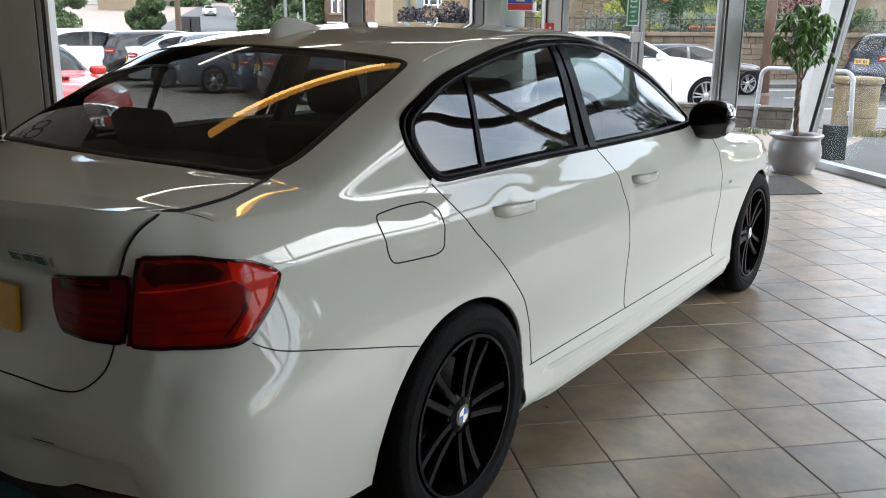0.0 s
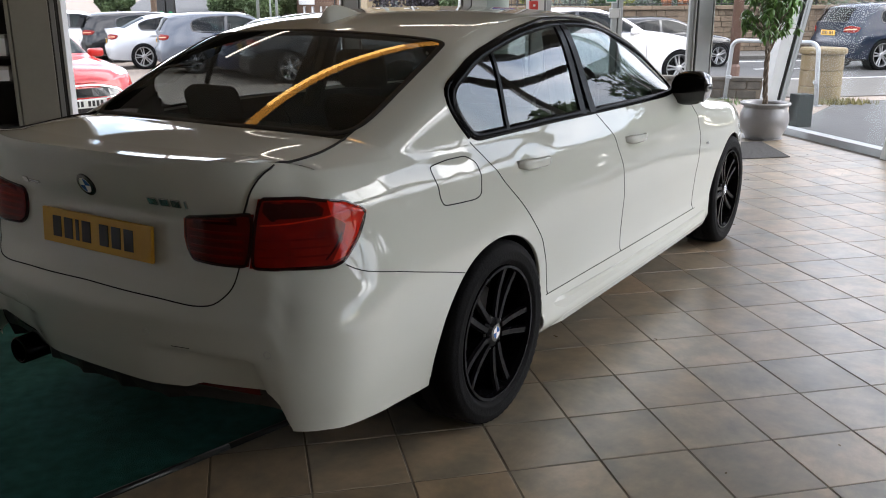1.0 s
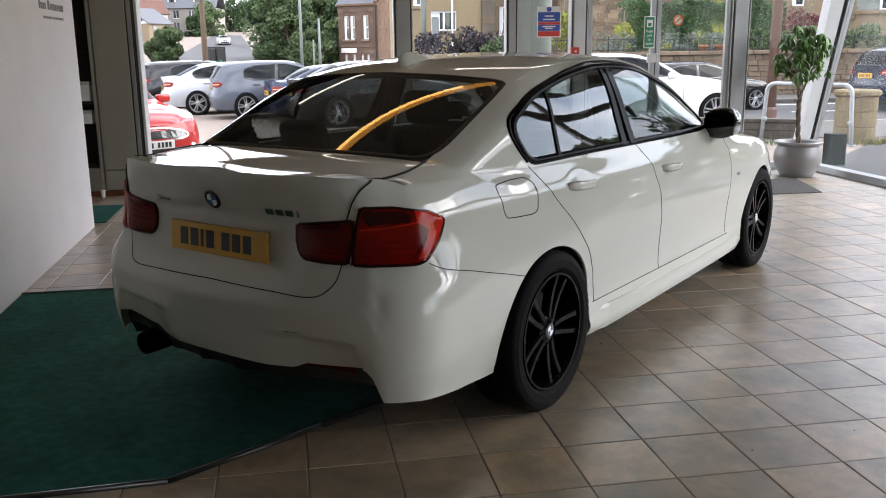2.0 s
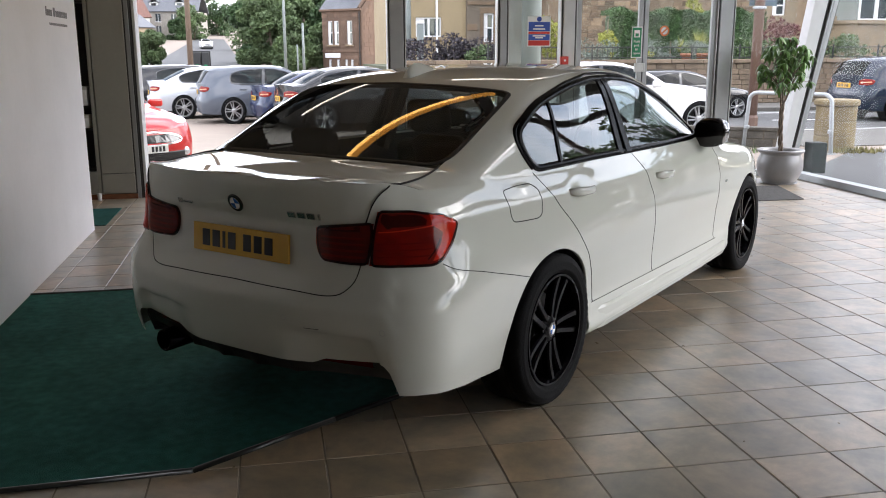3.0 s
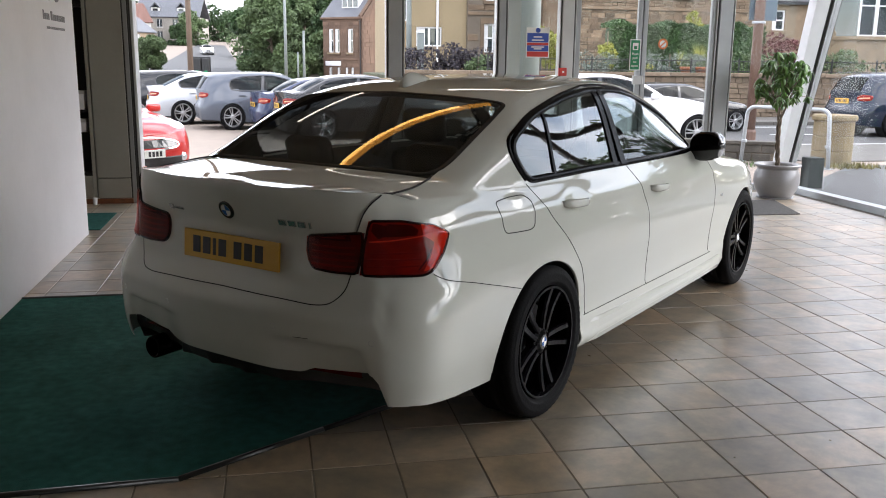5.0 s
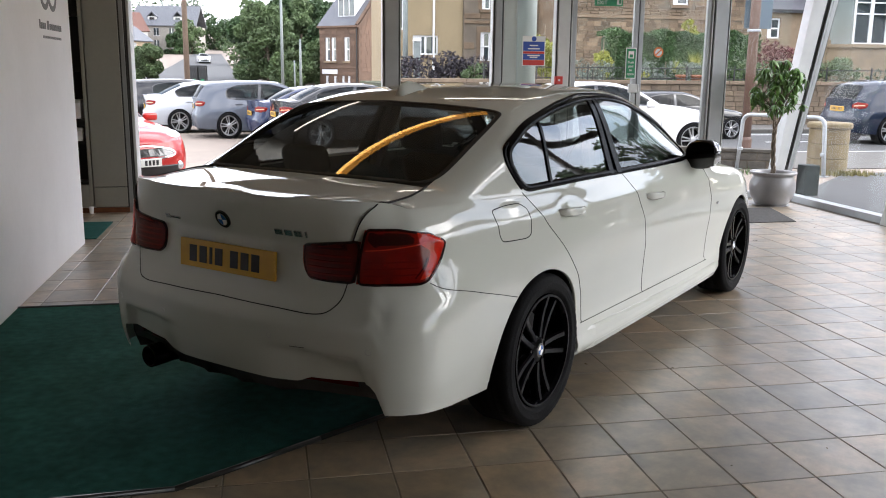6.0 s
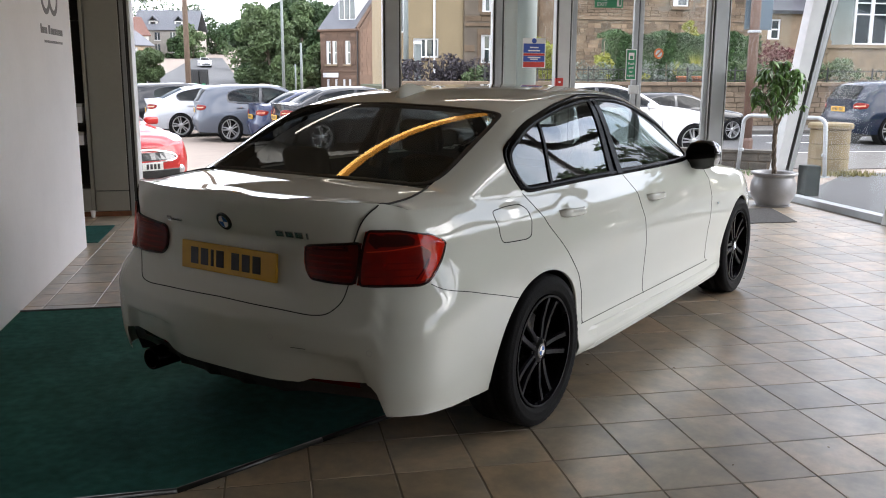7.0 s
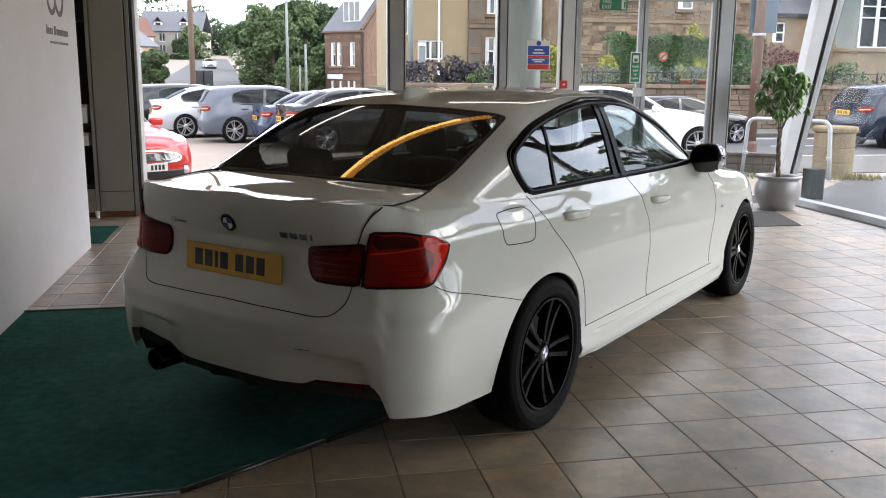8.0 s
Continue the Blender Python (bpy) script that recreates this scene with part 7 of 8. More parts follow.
for k in range(3):
    part("pane", box(-2.0 + k * 0.52, 0.56, 4.85, -1.62 + k * 0.52, 0.598, 6.2), window_dark, dorm)
part("downpipe", tube([(0.2, -0.08, -1.9), (0.2, -0.08, 3.9)], 0.045, 6), iron_black, red)
part("coping", tube([(0.18, -0.1, 4.12), (0.18, 4.2, 8.38)], 0.12, 6), stone_red, red)
rr_ = random.Random(4)
for row in range(24):
    z = -1.9 + row * 0.30
    y = 0.1 + (0.2 if row % 2 else 0)
    while y < min(8.0, 8.0 - max(0, z - 4.0) * 1.05):
        w_ = rr_.uniform(0.45, 0.8)
        if z > 0.6 and y > max(0, z - 3.75) * 1.05 and y < 5.5:
            part("stone", box(0.352, y, z, 0.372, y + w_ - 0.035, z + 0.265), stone_red, red)
        y += w_

# houses up the hill
def far_house(e, n_, w_, d_, h_, roof_h, wall_m, roof_m, label, rows, cols, ang=0, dormers=0):
    z = ground_z(e, n_)
    ob = thing("distant_house", label, "house", OUT @ Matrix.Translation((e, n_, z)) @ pose(0, 0, 0, 0, 0, ang), "houses up the hill")
    part("wall", box(-w_ / 2, 0, -1, w_ / 2, d_, h_), wall_m, ob)
    part("roof", gable_roof(-w_ / 2, w_ / 2, 0, d_, h_, h_ + roof_h, 0.3), roof_m, ob)
    for r in range(rows):
        for c in range(cols):
            a = -w_ / 2 + w_ * (c + 0.5) / cols
            zz = 0.9 + (h_ - 0.6) * r / rows
            wd = part("window", box(a - 0.4, -0.05, zz, a + 0.4, 0.0, zz + 1.2), window_dark, ob)
            part("window_frame", box(a - 0.5, -0.08, zz - 0.1, a + 0.5, -0.051, zz - 0.01), frame_white, wd)
            part("glazing_bar", box(a - 0.03, -0.07, zz, a + 0.03, -0.051, zz + 1.2), frame_white, wd)
    for k in range(dormers):
        a = -w_ / 2 + w_ * (k + 0.7) / (dormers + 0.4)
        dm = part("dormer", box(a - 0.7, d_ * 0.12, h_ + 0.2, a + 0.7, d_ * 0.4, h_ + 1.5, 0.03), render_white, ob)
        part("dormer_roof", gable_roof(a - 0.7, a + 0.7, d_ * 0.12, d_ * 0.42, h_ + 1.5, h_ + 2.4, 0.15, 'N'), slate_roof, dm)
        part("pane", box(a - 0.4, d_ * 0.12 - 0.04, h_ + 0.5, a + 0.4, d_ * 0.12 - 0.002, h_ + 1.35), window_dark, dm)
    return ob


far_house(-16.6, 150, 10.0, 8, 4.4, 3.4, render_grey, slate_roof, "pale grey stone house with slate roof and dormers", 2, 4, -8, 2)
far_house(-20.6, 142, 5.0, 8, 3.6, 3.0, render_white, roof_red, "white harled cottage with a red tiled roof", 1, 2, 25)
far_house(-17.6, 128, 5.0, 6, 2.4, 2.2, stone_pale, slate_roof, "cream gabled cottage below the hill", 1, 2, 60)
far_house(-27, 150, 9, 8, 5.0, 3.0, render_white, slate_roof, "white harled house with a slate roof", 2, 3, 10)
bm = bmesh.new()
rows = []
for k in range(24):
    n_ = 58 + k * 4.0
    f = k / 23
    lo_, hi_ = -11.0 - 1.0 * f, -1.2 - 6.4 * f
    rows.append([bm.verts.new((lo_ + (hi_ - lo_) * q / 3, n_, ground_z(lo_ + (hi_ - lo_) * q / 3, n_) + 0.06)) for q in range(4)])
for a, b in zip(rows, rows[1:]):
    for q in range(3):
        bm.faces.new((a[q], a[q + 1], b[q + 1], b[q]))
hill_road = part("road", bm, asphalt_grey)
hill_road.matrix_world = OUT
tagged(hill_road, "pale grey road climbing the hill", "road", "", "structure")

# trees
for k, (e, n_, h_, sp, m_) in enumerate(((2.6, 74, 7.3, 2.9, foliage_mid), (-0.2, 72, 6.6, 2.7, foliage_mid), (5.0, 78, 7.4, 3.0, foliage_dark), (1.2, 80, 7.8, 3.0, foliage_dark), (3.6, 83, 7.6, 3.2, foliage_dark), (-0.8, 82, 6.8, 2.9, foliage_dark), (4.6, 71, 5.4, 2.4, foliage_dark), (4.0, 68, 3.6, 1.7, foliage_mid), (1.4, 64, 2.7, 1.5, foliage_mid), 
                                             (-9.6, 172, 6.0, 3.6, foliage_dark), (-5.2, 176, 6.5, 4.0, foliage_dark), (-2.4, 112, 6.4, 3.0, foliage_mid), (-12.2, 148, 5.4, 2.6, foliage_mid), (-21.5, 170, 12.0, 5.0, foliage_dark), (-10.4, 76, 2.9, 1.5, foliage_mid), (-17.5, 70, 7.5, 3.0, foliage_mid), (-15, 180, 9.0, 5.0, foliage_dark), (-14.6, 146, 3.2, 1.6, foliage_dark))):
    tree(e, n_, h_, sp, 40 + k, m_, 13000 if n_ < 100 else 3500, 0.11 + 0.0009 * n_, low=0.05)
for k, (e, n_, h_, sp) in enumerate(((31, 21, 11.5, 3.4), (34, 12, 8, 4), (29, 4, 6, 3.2), (38, -2, 9, 4.5), (30, -10, 7, 3.6), (36, 20, 13, 4.4), (44, 8, 9, 4.5), (26, 12, 6, 3.2), (27, 16, 9.5, 3.2), (25, 7.5, 5.5, 3.0), (26, 1.5, 6, 3.2), (25, -4, 5.6, 3.0))):
    tree(e, n_, h_, sp, 70 + k, foliage_mid if k % 2 else foliage_dark, 1500, 0.30, "broad-leaved street tree in full leaf")

# poles and signals along the street
pole("wood_pole", -3.16, 28, 0.10, 9.0, pole_wood, "weathered wooden telegraph pole")
pole("street_lamp", 0.64, 58, 0.11, 7.2, pole_grey, "tall grey street lamp with a bent arm", 1.2)
pole("wood_pole", 1.86, 58, 0.10, 3.6, pole_grey, "short grey steel pole")
pole("wood_pole", 1.45, 58, 0.07, 2.2, pole_grey, "short grey steel pole")
pole("street_lamp", 5.15, 32.5, 0.12, 7.5, pole_grey, "grey-blue street lamp post beside the cream house", 1.0)
cabinet_ = thing("street_cabinet", "pale grey street cabinet with rounded top", "cabinet", OUT @ Matrix.Translation((5.55, 32.0, 0.9)))
part("cabinet_body", box(-0.13, -0.12, 0, 0.13, 0.12, 1.75, 0.03), pole_grey, cabinet_)
part("cabinet_top", box(-0.16, -0.15, 1.751, 0.16, 0.15, 1.83, 0.02), frame_white, cabinet_)
for e in (-3.05, -2.75):
    ts = thing("traffic_signal", "black traffic signal head on a grey post", "traffic light", OUT @ Matrix.Translation((e, 29.5, G0)), "traffic signals")
    part("post", tube([(0, 0, 0), (0, 0, 1.6)], 0.05, 8), pole_grey, ts)
    part("head", box(-0.13, -0.09, 1.05, 0.13, 0.09, 1.65, 0.02), iron_black, ts)
    part("backboard", box(-0.17, 0.091, 1.0, 0.17, 0.10, 1.70, 0.004), iron_black, ts)
    part("green_lens", lathe([(0.0, -0.004), (0.06, -0.004), (0.065, 0.0)], 12, 'Y', None, Matrix.Translation((0, -0.092, 1.16))), sign_green, ts)

# trees east of the showroom, seen in the car's side windows
for k_, (te, tn, th, ts) in enumerate(((29.0, -7.0, 5.6, 3.0), (33.0, -1.5, 6.6, 3.4), (30.0, 3.5, 5.2, 2.8), (34.0, 8.0, 6.8, 3.4), (29.5, 11.5, 5.0, 2.6), (31.0, -13.0, 5.0, 3.0))):
    tree(te, tn, th, ts, 300 + k_, foliage_dark, 2200, 0.26, "dark leafy tree beside the showroom forecourt", low=0.05)

# ---------------------------------------------------------------- parked cars
HATCH_TOP = [(0, 1.03), (2.0, 1.03), (3.2, 1.02), (4.2, 1.0), (5.2, .985), (6.5, .978), (7.5, .975), (9, .97), (10, .97), (11, .965), (12, .965), (13, .96), (13.6, .95), (14.2, .925), (15, .89), (16, .85), (17, .795), (18, .75), (21, .71)]
HATCH_KEYS = [K(-0.86, -0.99, 1.03, .52, 1.02, .60, 1.005), K(-0.80, -0.95, 1.05, .55, 1.04, .66, 1.01, True, True), K(-0.55, -0.72, 1.35, .55, 1.32, .68, 1.15, True), K(-0.3, -0.45, 1.42, .54, 1.38, .665, 1.28), K(0.2, 0.1, 1.455, .54, 1.42, .63, 1.37),
              K(0.8, 0.78, 1.465, .54, 1.43, .61, 1.39), K(1.2, 1.2, 1.455, .54, 1.42, .60, 1.38), K(1.5, 1.5, 1.43, .55, 1.38, .61, 1.33, True), K(1.8, 1.85, 1.29, .60, 1.27, .645, 1.23), K(2.1, 2.22, 1.10, .67, 1.08, .70, 1.05),
              K(2.25, 2.40, 1.01, .70, .99, .74, .965, True, True), K(2.6, 2.75, .975, .60, .955, .74, .92), K(3.0, 3.1, .92, .58, .90, .70, .87), K(3.3, 3.42, .82, .52, .81, .62, .79), K(3.46, 3.6, .73, .45, .725, .55, .72)]
FAR_SALOON_BOTTOM = [(0, .30), (4, .27), (9, .22), (10.5, .185), (13.8, .182), (15, .2), (21, .19)]
HATCH_GLASS = [(-.02, 1.02), (-.06, 1.12), (-.02, 1.24), (.12, 1.30), (.4, 1.345), (.848, 1.37), (1.22, 1.365), (1.545, 1.30), (1.764, 1.225), (2.02, 1.06), (1.96, .995), (1.2, .99), (.2, 1.0)]
shell_cache = {}


def paint(name, color, metal=0.0):
    return mat(name, color, 0.5, coat=0.8, spec=0.1, vary=0.02, scale=3, metal=metal)


far_rim = mat("silver_alloy_wheel", (0.45, 0.45, 0.46), 0.3, metal=0.8, vary=0.05)


def parked_car(name, label, e, n_, z, heading, body_mat, style, size=1.0, height=1.0, stretch=1.0, rims=None, glass=None, group="parked cars", round_face=False):
    """A car with its rear axle's middle at (e, n_), heading in degrees from the building's e axis."""
    if style not in shell_cache:
        if style == "hatch":
            sk = Shell(SALOON_PLAN, SALOON_PROFILES, FAR_SALOON_BOTTOM, HATCH_TOP, HATCH_KEYS, 3.9, 18.0, columns=120, rows=20, cross=(7, 5, 8))
            poly, cut = HATCH_GLASS, (-0.80, -0.55)
        else:
            sk = Shell(SALOON_PLAN, SALOON_PROFILES, FAR_SALOON_BOTTOM, SALOON_TOP, SALOON_KEYS, 3.9, 18.0, columns=120, rows=20, cross=(7, 5, 8))
            poly, cut = SIDE_GLASS, (-0.44, 0.15)
        g = {}
        for f, (zn, c) in enumerate(zip(sk.zone, sk.C)):
            kind = "body_shell"
            if zn[0] == "top" and cut[0] < zn[1] < cut[1] and zn[2] < 0.45:
                kind = "rear_screen"
            elif zn[0] == "top" and 1.5 < zn[1] < 2.2 and zn[2] < 0.45:
                kind = "windscreen"
            elif zn[0] == "top" and zn[2] > 0.45 and inside(poly, c.y, c.z) and -0.6 < zn[1] < 2.1:
                kind = "side_window_" + ("r" if c.x > 0 else "l")
            g.setdefault(kind, []).append(f)
        shell_cache[style] = (sk, g, poly)
    sk, g, poly = shell_cache[style]
    m = B @ Matrix.Translation((e, n_, z)) @ pose(0, 0, 0, 0, 0, heading - 90) @ Matrix.Diagonal((size, size * stretch, size * height, 1))
    car = thing(name, label, "car", m, group)
    for kind, fs_ in sorted(g.items()):
        gl = kind != "body_shell"
        sk.piece(kind.replace("_r", "", 1) if kind in ("side_window_r",) else kind.replace("_l", "", 1) if kind == "side_window_l" else kind, fs_, (glass or car_glass_dark) if gl else body_mat, car)
    part("underbody", box(-0.5, -0.85, 0.19, 0.5, 3.45, 0.5), black_plastic, car)
    part("cabin", box(-0.6, 0.0, 0.4, 0.6, 2.1, 0.97, 0.05), cabin_dark, car)
    for x in (-0.36, 0.36):
        part("headrest", box(x - 0.13, 0.95, 1.02, x + 0.13, 1.05, 1.22, 0.04), cabin_dark, car)
    for sx in (1, -1):
        for ya in (0.0, AXLE):
            w = new("wheel")
            w.parent = car
            w.matrix_basis = Matrix.Translation((sx * 0.875, ya, 0.328)) @ pose(0, 0, 0, 13, 0, 0 if sx > 0 else 180)
            make_wheel(w, radius=0.338, rim_r=0.262, detail=0, rim_mat=rims or far_rim, badge=False, twin=True)
            ab = part("arch_liner", lathe([(0.364, 0.0), (0.364, -0.28), (0.0, -0.28)], 20, 'X', None, Matrix.Translation((sx * 0.85, ya, 0.322)) @ pose(0, 0, 0, 0, 0, 0 if sx > 0 else 180), caps=False), black_plastic, car)
        part("window_trim", ribbon([sk.on_side(y, z_, sx) for y, z_ in dense(poly, 0.025, True)], 0.034, 0.006, thick=0.008, closed=True), black_gloss, car)
        part("centre_pillar", ribbon([sk.on_side(y, z_, sx) for y, z_ in dense([(.88, 1.0), (.93, 1.36)], 0.06)], 0.09, 0.006, thick=0.008), black_gloss, car)
        part("door_mirror", box(-0.11, -0.04, -0.06, 0.11, 0.08, 0.06, 0.035, Matrix.Translation((sx * 0.93, 1.93, 1.02))), body_mat, car, smooth=True)
        part("shut_line", ribbon([sk.on_side(y, z_, sx) for y, z_ in dense([(.95, .99), (1.04, .9), (1.10, .7), (1.16, .36)], 0.05)], 0.008, 0.002, thick=0.002), seam_dark, car)
        part("shut_line", ribbon([sk.on_side(y, z_, sx) for y, z_ in dense([(2.05, .97), (2.19, .86), (2.2, .6), (2.22, .36)], 0.05)], 0.008, 0.002, thick=0.002), seam_dark, car)
        for yh in (0.30, 1.27):
            p, nr = sk.on_side(yh, 0.87, sx)
            part("door_handle", box(-0.014, -0.10, -0.016, 0.014, 0.10, 0.016, 0.008, Matrix.Translation(p + nr * 0.02)), body_mat, car)
        high = 0.03 if style == "hatch" else 0.0
        cluster = [(20 - 8 * (style != "hatch"), .79 + high), (21 - 8 * (style != "hatch"), .885 + high), (34, .925 + high), (55, .915 + high), (66, .885 + high), (60, .80 + high), (44, .775 + high)]
        lamp = part("tail_lamp", lens(cluster, sx, 0.012, 10, 12, 0.010, sk), lamp_red, car, "red tail lamp", smooth=True)
        part("lamp_band", lens([(26, .83 + high), (27, .855 + high), (55, .865 + high), (56, .835 + high)], sx, 0.016, 4, 10, 0.002, sk), lamp_guide, lamp, "pale red band", smooth=True)
        hs = [sk.hit((sx * x, 5, z_), (0, -1, 0)) for x, z_ in dense([(.42, .665), (.56, .675), (.72, .70)], 0.03)]
        if not round_face:
            part("headlamp", ribbon(hs, 0.13, 0.010, thick=0.02), lamp_clear, car, "clear headlamp")
        else:
            for xx, zz, rr in ((0.66, 0.80, 0.095), (0.60, 0.40, 0.055)):
                p, nr = sk.hit((sx * xx, 5, zz), (0, -1, 0))
                if p is None:
                    continue
                lamp = part("headlamp" if rr > 0.06 else "fog_lamp", lathe([(0.0, 0.030), (rr * 0.6, 0.024), (rr, 0.010), (rr * 1.08, 0.012), (rr * 1.12, 0.0), (rr * 1.12, -0.05), (0.0, -0.05)], 24), lamp_clear, car, "round clear lamp", smooth=True)
                lamp.matrix_basis = Matrix.Translation(p) @ (nr + Vector((0, 1.2, 0.2))).normalized().to_track_quat('Z', 'Y').to_matrix().to_4x4()
    if round_face:
        rim_ = [(0.52 * math.cos(a), 0.60 + 0.085 * math.sin(a) - 0.02 * math.cos(a) ** 2) for a in np.linspace(0, 2 * math.pi, 40)[:-1]]
        part("grille_rim", ribbon([sk.hit((x, 5, z_), (0, -1, 0)) for x, z_ in rim_], 0.022, 0.018, thick=0.02, closed=True), chrome, car, "chrome grille surround")
        part("bonnet_scoop", box(-0.20, 2.72, 0.955, 0.20, 2.90, 1.0, 0.02), body_mat, car)
        part("scoop_mouth", box(-0.17, 2.895, 0.965, 0.17, 2.908, 0.992, 0.003), black_plastic, car)
    part("grille", ribbon([sk.hit((x, 5, .60), (0, -1, 0)) for x in np.linspace(-(.33 if not round_face else .49), (.33 if not round_face else .49), 14)], 0.13, 0.008, thick=0.012), black_gloss, car, "black grille")
    part("lower_grille", ribbon([sk.hit((x, 5, .35), (0, -1, 0)) for x in np.linspace(-.6, .6, 16)], 0.14, 0.006, thick=0.01), black_plastic, car)
    for way, y0, zz, pm_ in ((1, -3, 0.74 if style != "hatch" else 0.80, plate_yellow), (-1, 6, 0.47, plate_white)):
        p, nr = sk.hit((0, y0, zz), (0, way, 0))
        pl = part("number_plate", box(-0.26, -0.008, -0.055, 0.26, 0.008, 0.055, 0.003, Matrix.Translation((0, p.y - way * 0.035, zz))), pm_, car)
        for k in range(7):
            xx = -0.21 + k * 0.055 + (0.04 if k > 3 else 0)
            part("plate_bar", box(xx, -0.0095 if way > 0 else 0.008, -0.036, xx + 0.036, -0.008 if way > 0 else 0.0095, 0.036, 0, Matrix.Translation((0, p.y - way * 0.035, zz))), plate_ink, pl)
    return car


car_glass_dark = glass_mat("green_tinted_car_glass", (0.12, 0.18, 0.175), gloss=0.45)
red_paint = paint("red_car_paint", (0.42, 0.022, 0.018))
grey_paint = paint("blue_grey_car_paint", (0.085, 0.095, 0.115), 0.1)
silver_paint = paint("silver_white_car_paint", (0.38, 0.39, 0.41), 0.2)
black_paint = paint("black_car_paint", (0.005, 0.005, 0.006))
blue_paint = paint("dark_blue_car_paint", (0.010, 0.018, 0.055))
navy_paint = paint("steel_blue_car_paint", (0.005, 0.010, 0.024), 0.0)
white_paint2 = paint("plain_white_car_paint", (0.74, 0.74, 0.74))
parked_car("hatchback_car", "small red hatchback parked nose towards the showroom", -3.72, 9.85, G0, -55, red_paint, "hatch", 0.92, 0.98, 0.86, round_face=True)
parked_car("hatchback_car", "blue-grey hatchback with silver wheels on the forecourt", -1.62, 21.75, STREET, 7, grey_paint, "hatch", 1.0, 1.07, 0.94)
parked_car("coupe_car", "silver-white coupe parked behind the grey hatchback", -3.15, 23.9, STREET, 9, silver_paint, "saloon", 1.0, 1.05, 0.98)
parked_car("saloon_car", "dark blue saloon parked on the forecourt", 0.0, 20.0, STREET, 12, blue_paint, "saloon", 1.0, 1.02, 1.0)
parked_car("saloon_car", "black saloon parked on the forecourt", 0.60, 18.35, STREET, 12, black_paint, "saloon", 1.0, 1.09, 1.0)
parked_car("estate_car", "black estate car parked at the back", -4.4, 27.0, STREET, 24, black_paint, "hatch", 1.05, 1.0, 1.05)
parked_car("estate_car", "white car with dark roof parked at the back", -6.6, 26.4, STREET, 24, white_paint2, "hatch", 1.02, 1.06, 1.0)
parked_car("saloon_car", "white saloon parked beyond the glass doors", 4.75, 12.75, G0, 0, white_paint2, "saloon", 1.0, 0.99, 1.0)
far_n, far_e = 118.0, -8.6
parked_car("distant_car", "white car far up the hill road", (far_e + 0.5) * 1.18 - 0.5, (far_n + 4.1) * 1.18 - 4.1, street_z(0, (far_n + 4.1) * 1.18 - 4.1) + 0.08, -80, white_paint2, "hatch")
parked_car("hatchback_car", "black hatchback standing in the street", 10.0, 20.2, STREET, 8, black_paint, "hatch", 1.0, 0.95, 0.95)
parked_car("suv_car", "steel-blue sport utility car standing in the street", 16.3, 18.4, STREET, 2, navy_paint, "hatch", 1.08, 1.12, 1.0)
# stones of the garden wall, last of the outdoors
courses(garden_wall, 8.0, 22.0, G0 + 0.10, 1.17, 20.42, stone_brown, (0.10, 0.19), (0.16, 0.44), (), 41, 300)
courses(garden_wall, 22.0, 34.0, G0 + 0.10, 1.17, 20.42, stone_brown, (0.10, 0.19), (0.16, 0.44), (), 42, 0)
courses(garden_wall, 3.0, 8.0, G0 + 0.10, 1.17, 20.42, stone_brown, (0.15, 0.24), (0.24, 0.58), (), 43, 0)

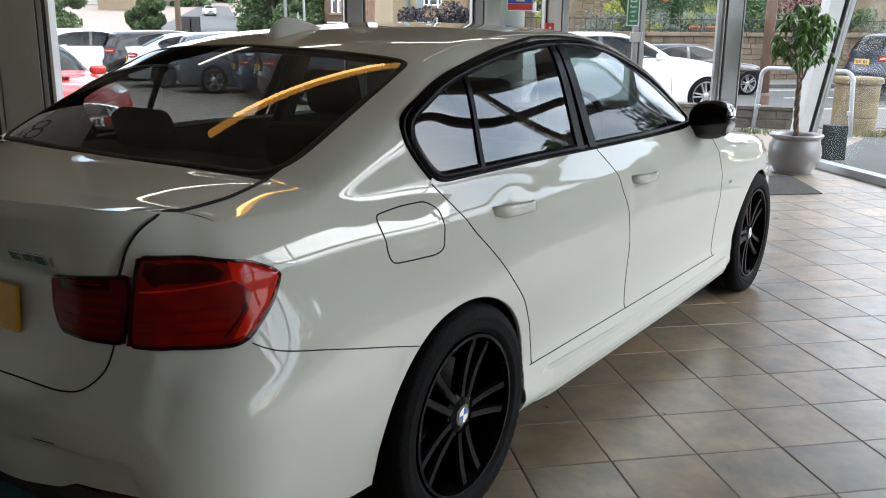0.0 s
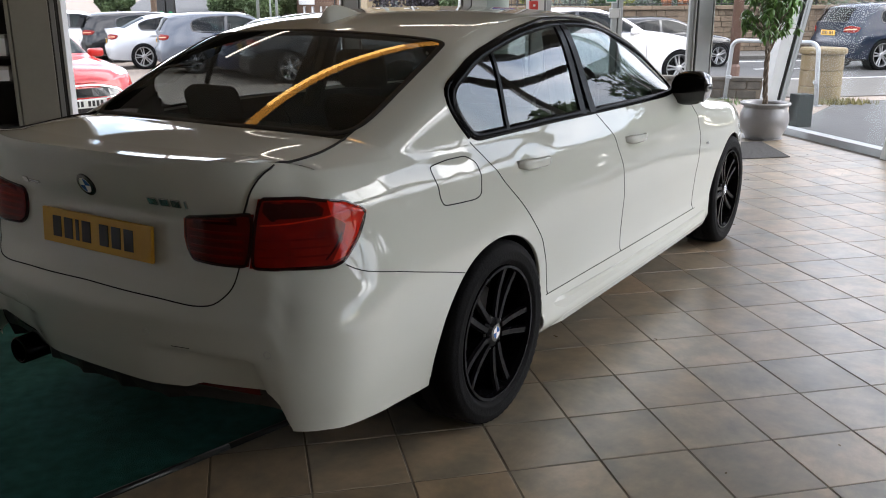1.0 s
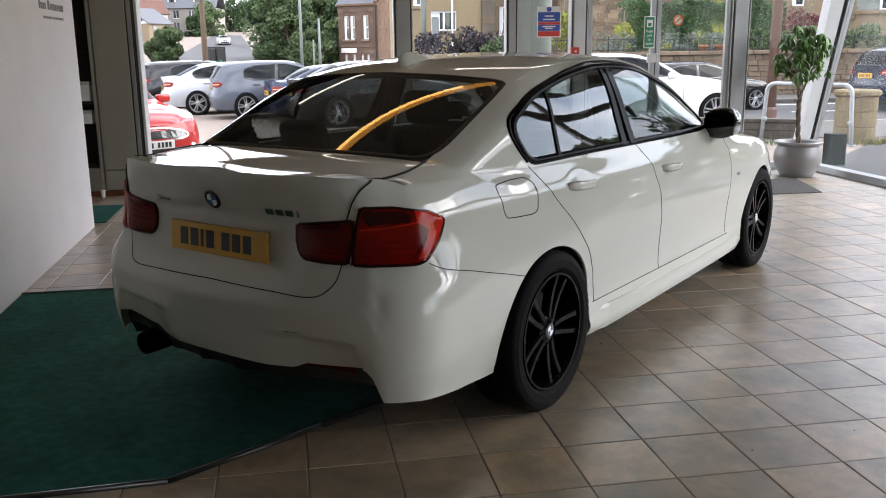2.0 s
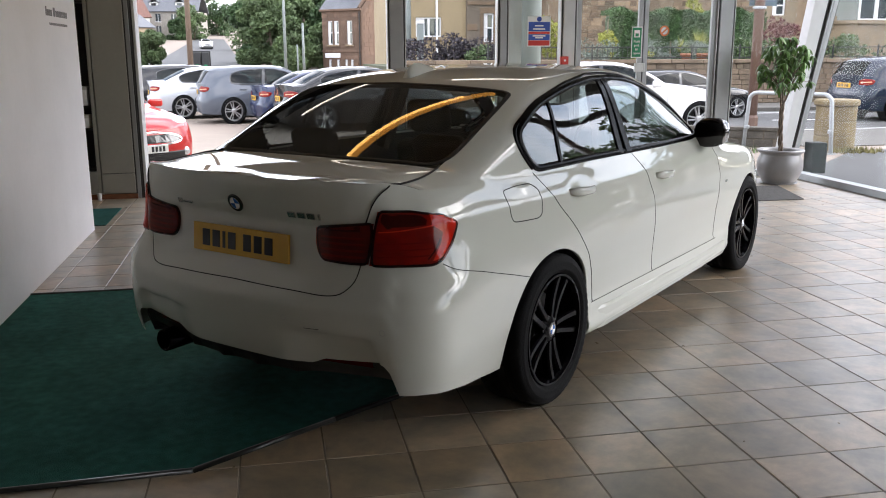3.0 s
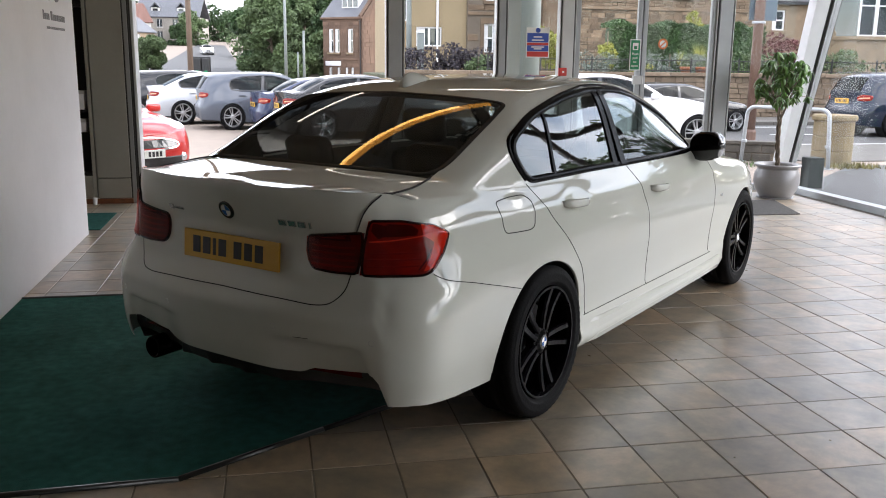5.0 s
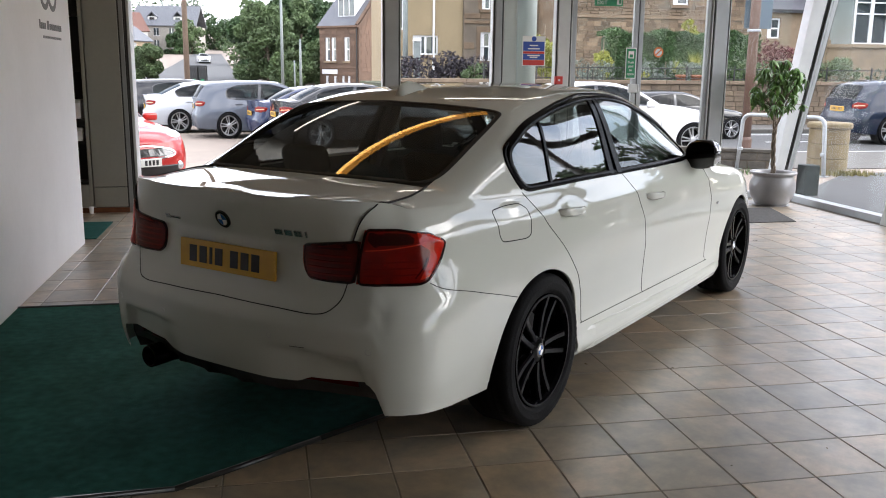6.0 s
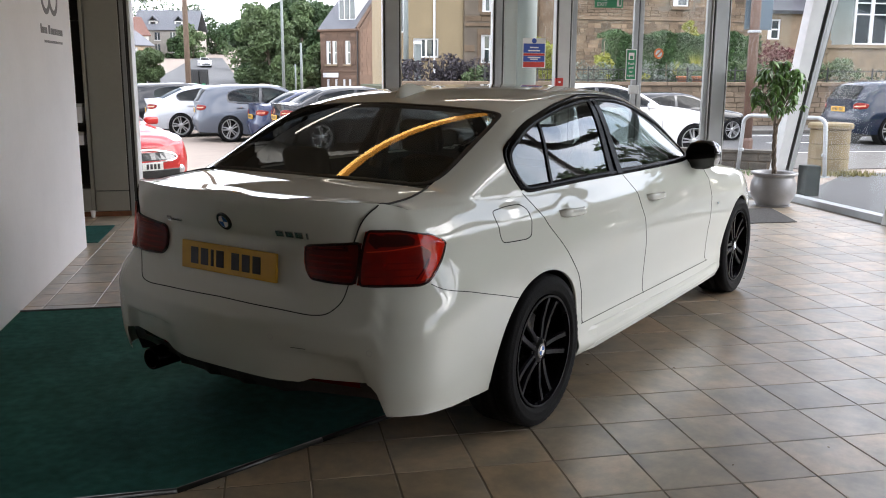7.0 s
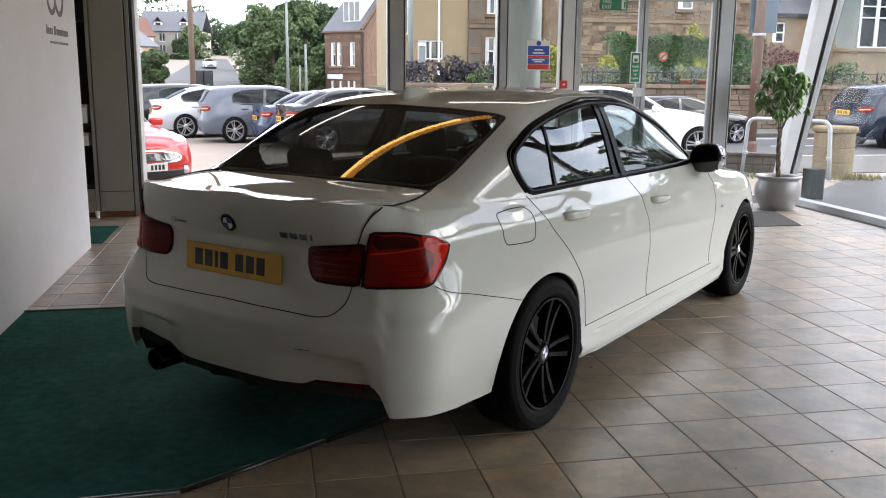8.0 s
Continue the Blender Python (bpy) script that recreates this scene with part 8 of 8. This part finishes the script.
# ---------------------------------------------------------------- floor tiles, last
def slate_mat():
    """Riven slate-look porcelain: grey, green-brown and tan clouds that differ from tile to tile."""
    m = bpy.data.materials.new("slate_look_tile")
    m.use_nodes = True
    nt = m.node_tree
    nd, ln = nt.nodes, nt.links
    b = nd["Principled BSDF"]
    geo = nd.new("ShaderNodeNewGeometry")
    oi = nd.new("ShaderNodeObjectInfo")
    far = nd.new("ShaderNodeVectorMath")
    far.operation = 'SCALE'
    far.inputs[0].default_value = (53.0, 31.0, 17.0)
    ln.new(oi.outputs["Random"], far.inputs["Scale"])
    spot = nd.new("ShaderNodeVectorMath")
    spot.operation = 'ADD'
    ln.new(geo.outputs["Position"], spot.inputs[0])
    ln.new(far.outputs["Vector"], spot.inputs[1])

    def noise(scale, detail, rough, distort=0.0):
        q = nd.new("ShaderNodeTexNoise")
        q.inputs["Scale"].default_value, q.inputs["Detail"].default_value = scale, detail
        q.inputs["Roughness"].default_value, q.inputs["Distortion"].default_value = rough, distort
        ln.new(spot.outputs["Vector"], q.inputs["Vector"])
        return q.outputs["Fac"]

    def ramp(source, stops):
        q = nd.new("ShaderNodeValToRGB")
        el = q.color_ramp.elements
        el[0].position, el[0].color = stops[0][0], (*stops[0][1], 1)
        el[1].position, el[1].color = stops[-1][0], (*stops[-1][1], 1)
        for p, c in stops[1:-1]:
            el.new(p).color = (*c, 1)
        ln.new(source, q.inputs["Fac"])
        return q.outputs["Color"]

    def times(x, y):
        q = nd.new("ShaderNodeMix")
        q.data_type, q.blend_type = 'RGBA', 'MULTIPLY'
        q.inputs["Factor"].default_value = 1.0
        ln.new(x, q.inputs["A"])
        ln.new(y, q.inputs["B"])
        return q.outputs["Result"]

    # riven grain runs across some tiles and along others
    turn = nd.new("ShaderNodeVectorRotate")
    turn.rotation_type = 'Z_AXIS'
    angle = nd.new("ShaderNodeMath")
    angle.operation = 'MULTIPLY'
    angle.inputs[1].default_value = 40.0
    ln.new(oi.outputs["Random"], angle.inputs[0])
    ln.new(angle.outputs["Value"], turn.inputs["Angle"])
    ln.new(spot.outputs["Vector"], turn.inputs["Vector"])
    drawn = nd.new("ShaderNodeVectorMath")
    drawn.operation = 'MULTIPLY'
    drawn.inputs[1].default_value = (1.0, 1.7, 1.0)
    ln.new(turn.outputs["Vector"], drawn.inputs[0])

    def streak(scale, detail, rough):
        q = nd.new("ShaderNodeTexNoise")
        q.inputs["Scale"].default_value, q.inputs["Detail"].default_value, q.inputs["Roughness"].default_value = scale, detail, rough
        ln.new(drawn.outputs["Vector"], q.inputs["Vector"])
        return q.outputs["Fac"]

    cloud = ramp(noise(5.0, 5, 0.6), [(0.26, (0.118, 0.112, 0.090)), (0.42, (0.200, 0.176, 0.132)), (0.55, (0.280, 0.225, 0.158)), (0.74, (0.37, 0.298, 0.214))])
    grain = ramp(streak(16.0, 7, 0.68), [(0.22, (0.76, 0.77, 0.78)), (0.78, (1.22, 1.20, 1.16))])
    each = ramp(oi.outputs["Random"], [(0.0, (0.64, 0.65, 0.63)), (0.35, (1.08, 0.96, 0.82)), (0.7, (0.90, 0.92, 0.93)), (1.0, (1.30, 1.20, 1.08))])
    ln.new(times(times(cloud, grain), each), b.inputs["Base Color"])
    rough = nd.new("ShaderNodeMapRange")
    rough.inputs["From Min"].default_value, rough.inputs["From Max"].default_value = 0.2, 0.8
    rough.inputs["To Min"].default_value, rough.inputs["To Max"].default_value = 0.26, 0.42
    ln.new(streak(6.0, 3, 0.5), rough.inputs["Value"])
    ln.new(rough.outputs["Result"], b.inputs["Roughness"])
    b.inputs["Specular IOR Level"].default_value = 1.0
    b.inputs["IOR"].default_value = 1.85
    relief = nd.new("ShaderNodeBump")
    relief.inputs["Strength"].default_value, relief.inputs["Distance"].default_value = 0.10, 0.002
    ln.new(streak(14.0, 4, 0.5), relief.inputs["Height"])
    ln.new(relief.outputs["Normal"], b.inputs["Normal"])
    return m


tile_paint = slate_mat()


def tile_mesh(seed):
    r = random.Random(seed)
    h = TILE / 2 - 0.0032
    bm = bmesh.new()
    vs = add_box(bm, -h, -h, -0.006, h, h, 0.0, 0.0022)
    for v in bm.verts:
        if v.co.z > -0.001:
            v.co.z += r.uniform(-0.0005, 0.0005)
    me = bpy.data.meshes.new("tile")
    bm.to_mesh(me)
    bm.free()
    me.materials.append(tile_paint)
    return me


tile_kinds = [tile_mesh(k) for k in range(4)]
rng = random.Random(3)
near, far_tiles = [], []
i0, i1 = int(math.floor((E0 - T_E) / TILE)), int(math.ceil((E1 - T_E) / TILE))
j0, j1 = int(math.floor((N0 - T_N) / TILE)), int(math.ceil((N1 - T_N) / TILE))
for i in range(i0, i1):
    for j in range(j0, j1):
        e, n_ = T_E + (i + 0.5) * TILE, T_N + (j + 0.5) * TILE
        if not (E0 < e < E1 - 0.02 and N0 < n_ < N1 - 0.05):
            continue
        if e > 5.62:
            far_tiles.append((e, n_))
        elif (-1.2 < e < 4.3 and -3.0 < n_ < 3.2 and e > -1.0 + 0.0 * n_):
            near.append((e, n_))
        else:
            far_tiles.append((e, n_))
near.sort(key=lambda p: (p[0] - 1.4) ** 2 + (p[1] - 0.0) ** 2)
far_tiles += near[300:]
for e, n_ in near[:300]:
    t_ = new("tile", tile_kinds[rng.randrange(4)])
    t_.parent = floor_ob
    t_.matrix_basis = Matrix.Translation((e, n_, rng.uniform(-0.0006, 0.0006))) @ pose(0, 0, 0, rng.uniform(-.12, .12), rng.uniform(-.12, .12), 90 * rng.randrange(4))
vs, fs = [], []
h = TILE / 2 - 0.0032
for e, n_ in far_tiles:
    b0 = len(vs)
    x1 = min(e + h, E1 - 0.03)
    dz = rng.uniform(-0.0006, 0.0006)
    for z, s_ in ((-0.006, 0.0), (-0.0012 + dz, 0.0), (dz, 0.002)):
        vs += [(e - h + s_, n_ - h + s_, z), (x1 - s_, n_ - h + s_, z), (x1 - s_, n_ + h - s_, z), (e - h + s_, n_ + h - s_, z)]
    for lv in (0, 4):
        for q in range(4):
            fs.append((b0 + lv + q, b0 + lv + (q + 1) % 4, b0 + lv + 4 + (q + 1) % 4, b0 + lv + 4 + q))
    fs.append((b0 + 8, b0 + 9, b0 + 10, b0 + 11))
me = bpy.data.meshes.new("tiles")
me.from_pydata(vs, [], fs)
rest_paint = tile_paint.copy()
rest_paint.name = "slate_look_tile_rest"
for nd in list(rest_paint.node_tree.nodes):
    if nd.bl_idname == "ShaderNodeObjectInfo":
        gi = rest_paint.node_tree.nodes.new("ShaderNodeNewGeometry")
        for lk in list(nd.outputs["Random"].links):
            rest_paint.node_tree.links.new(gi.outputs["Random Per Island"], lk.to_socket)
tagged(link("tiles", me, rest_paint, floor_ob), kind="stuff")
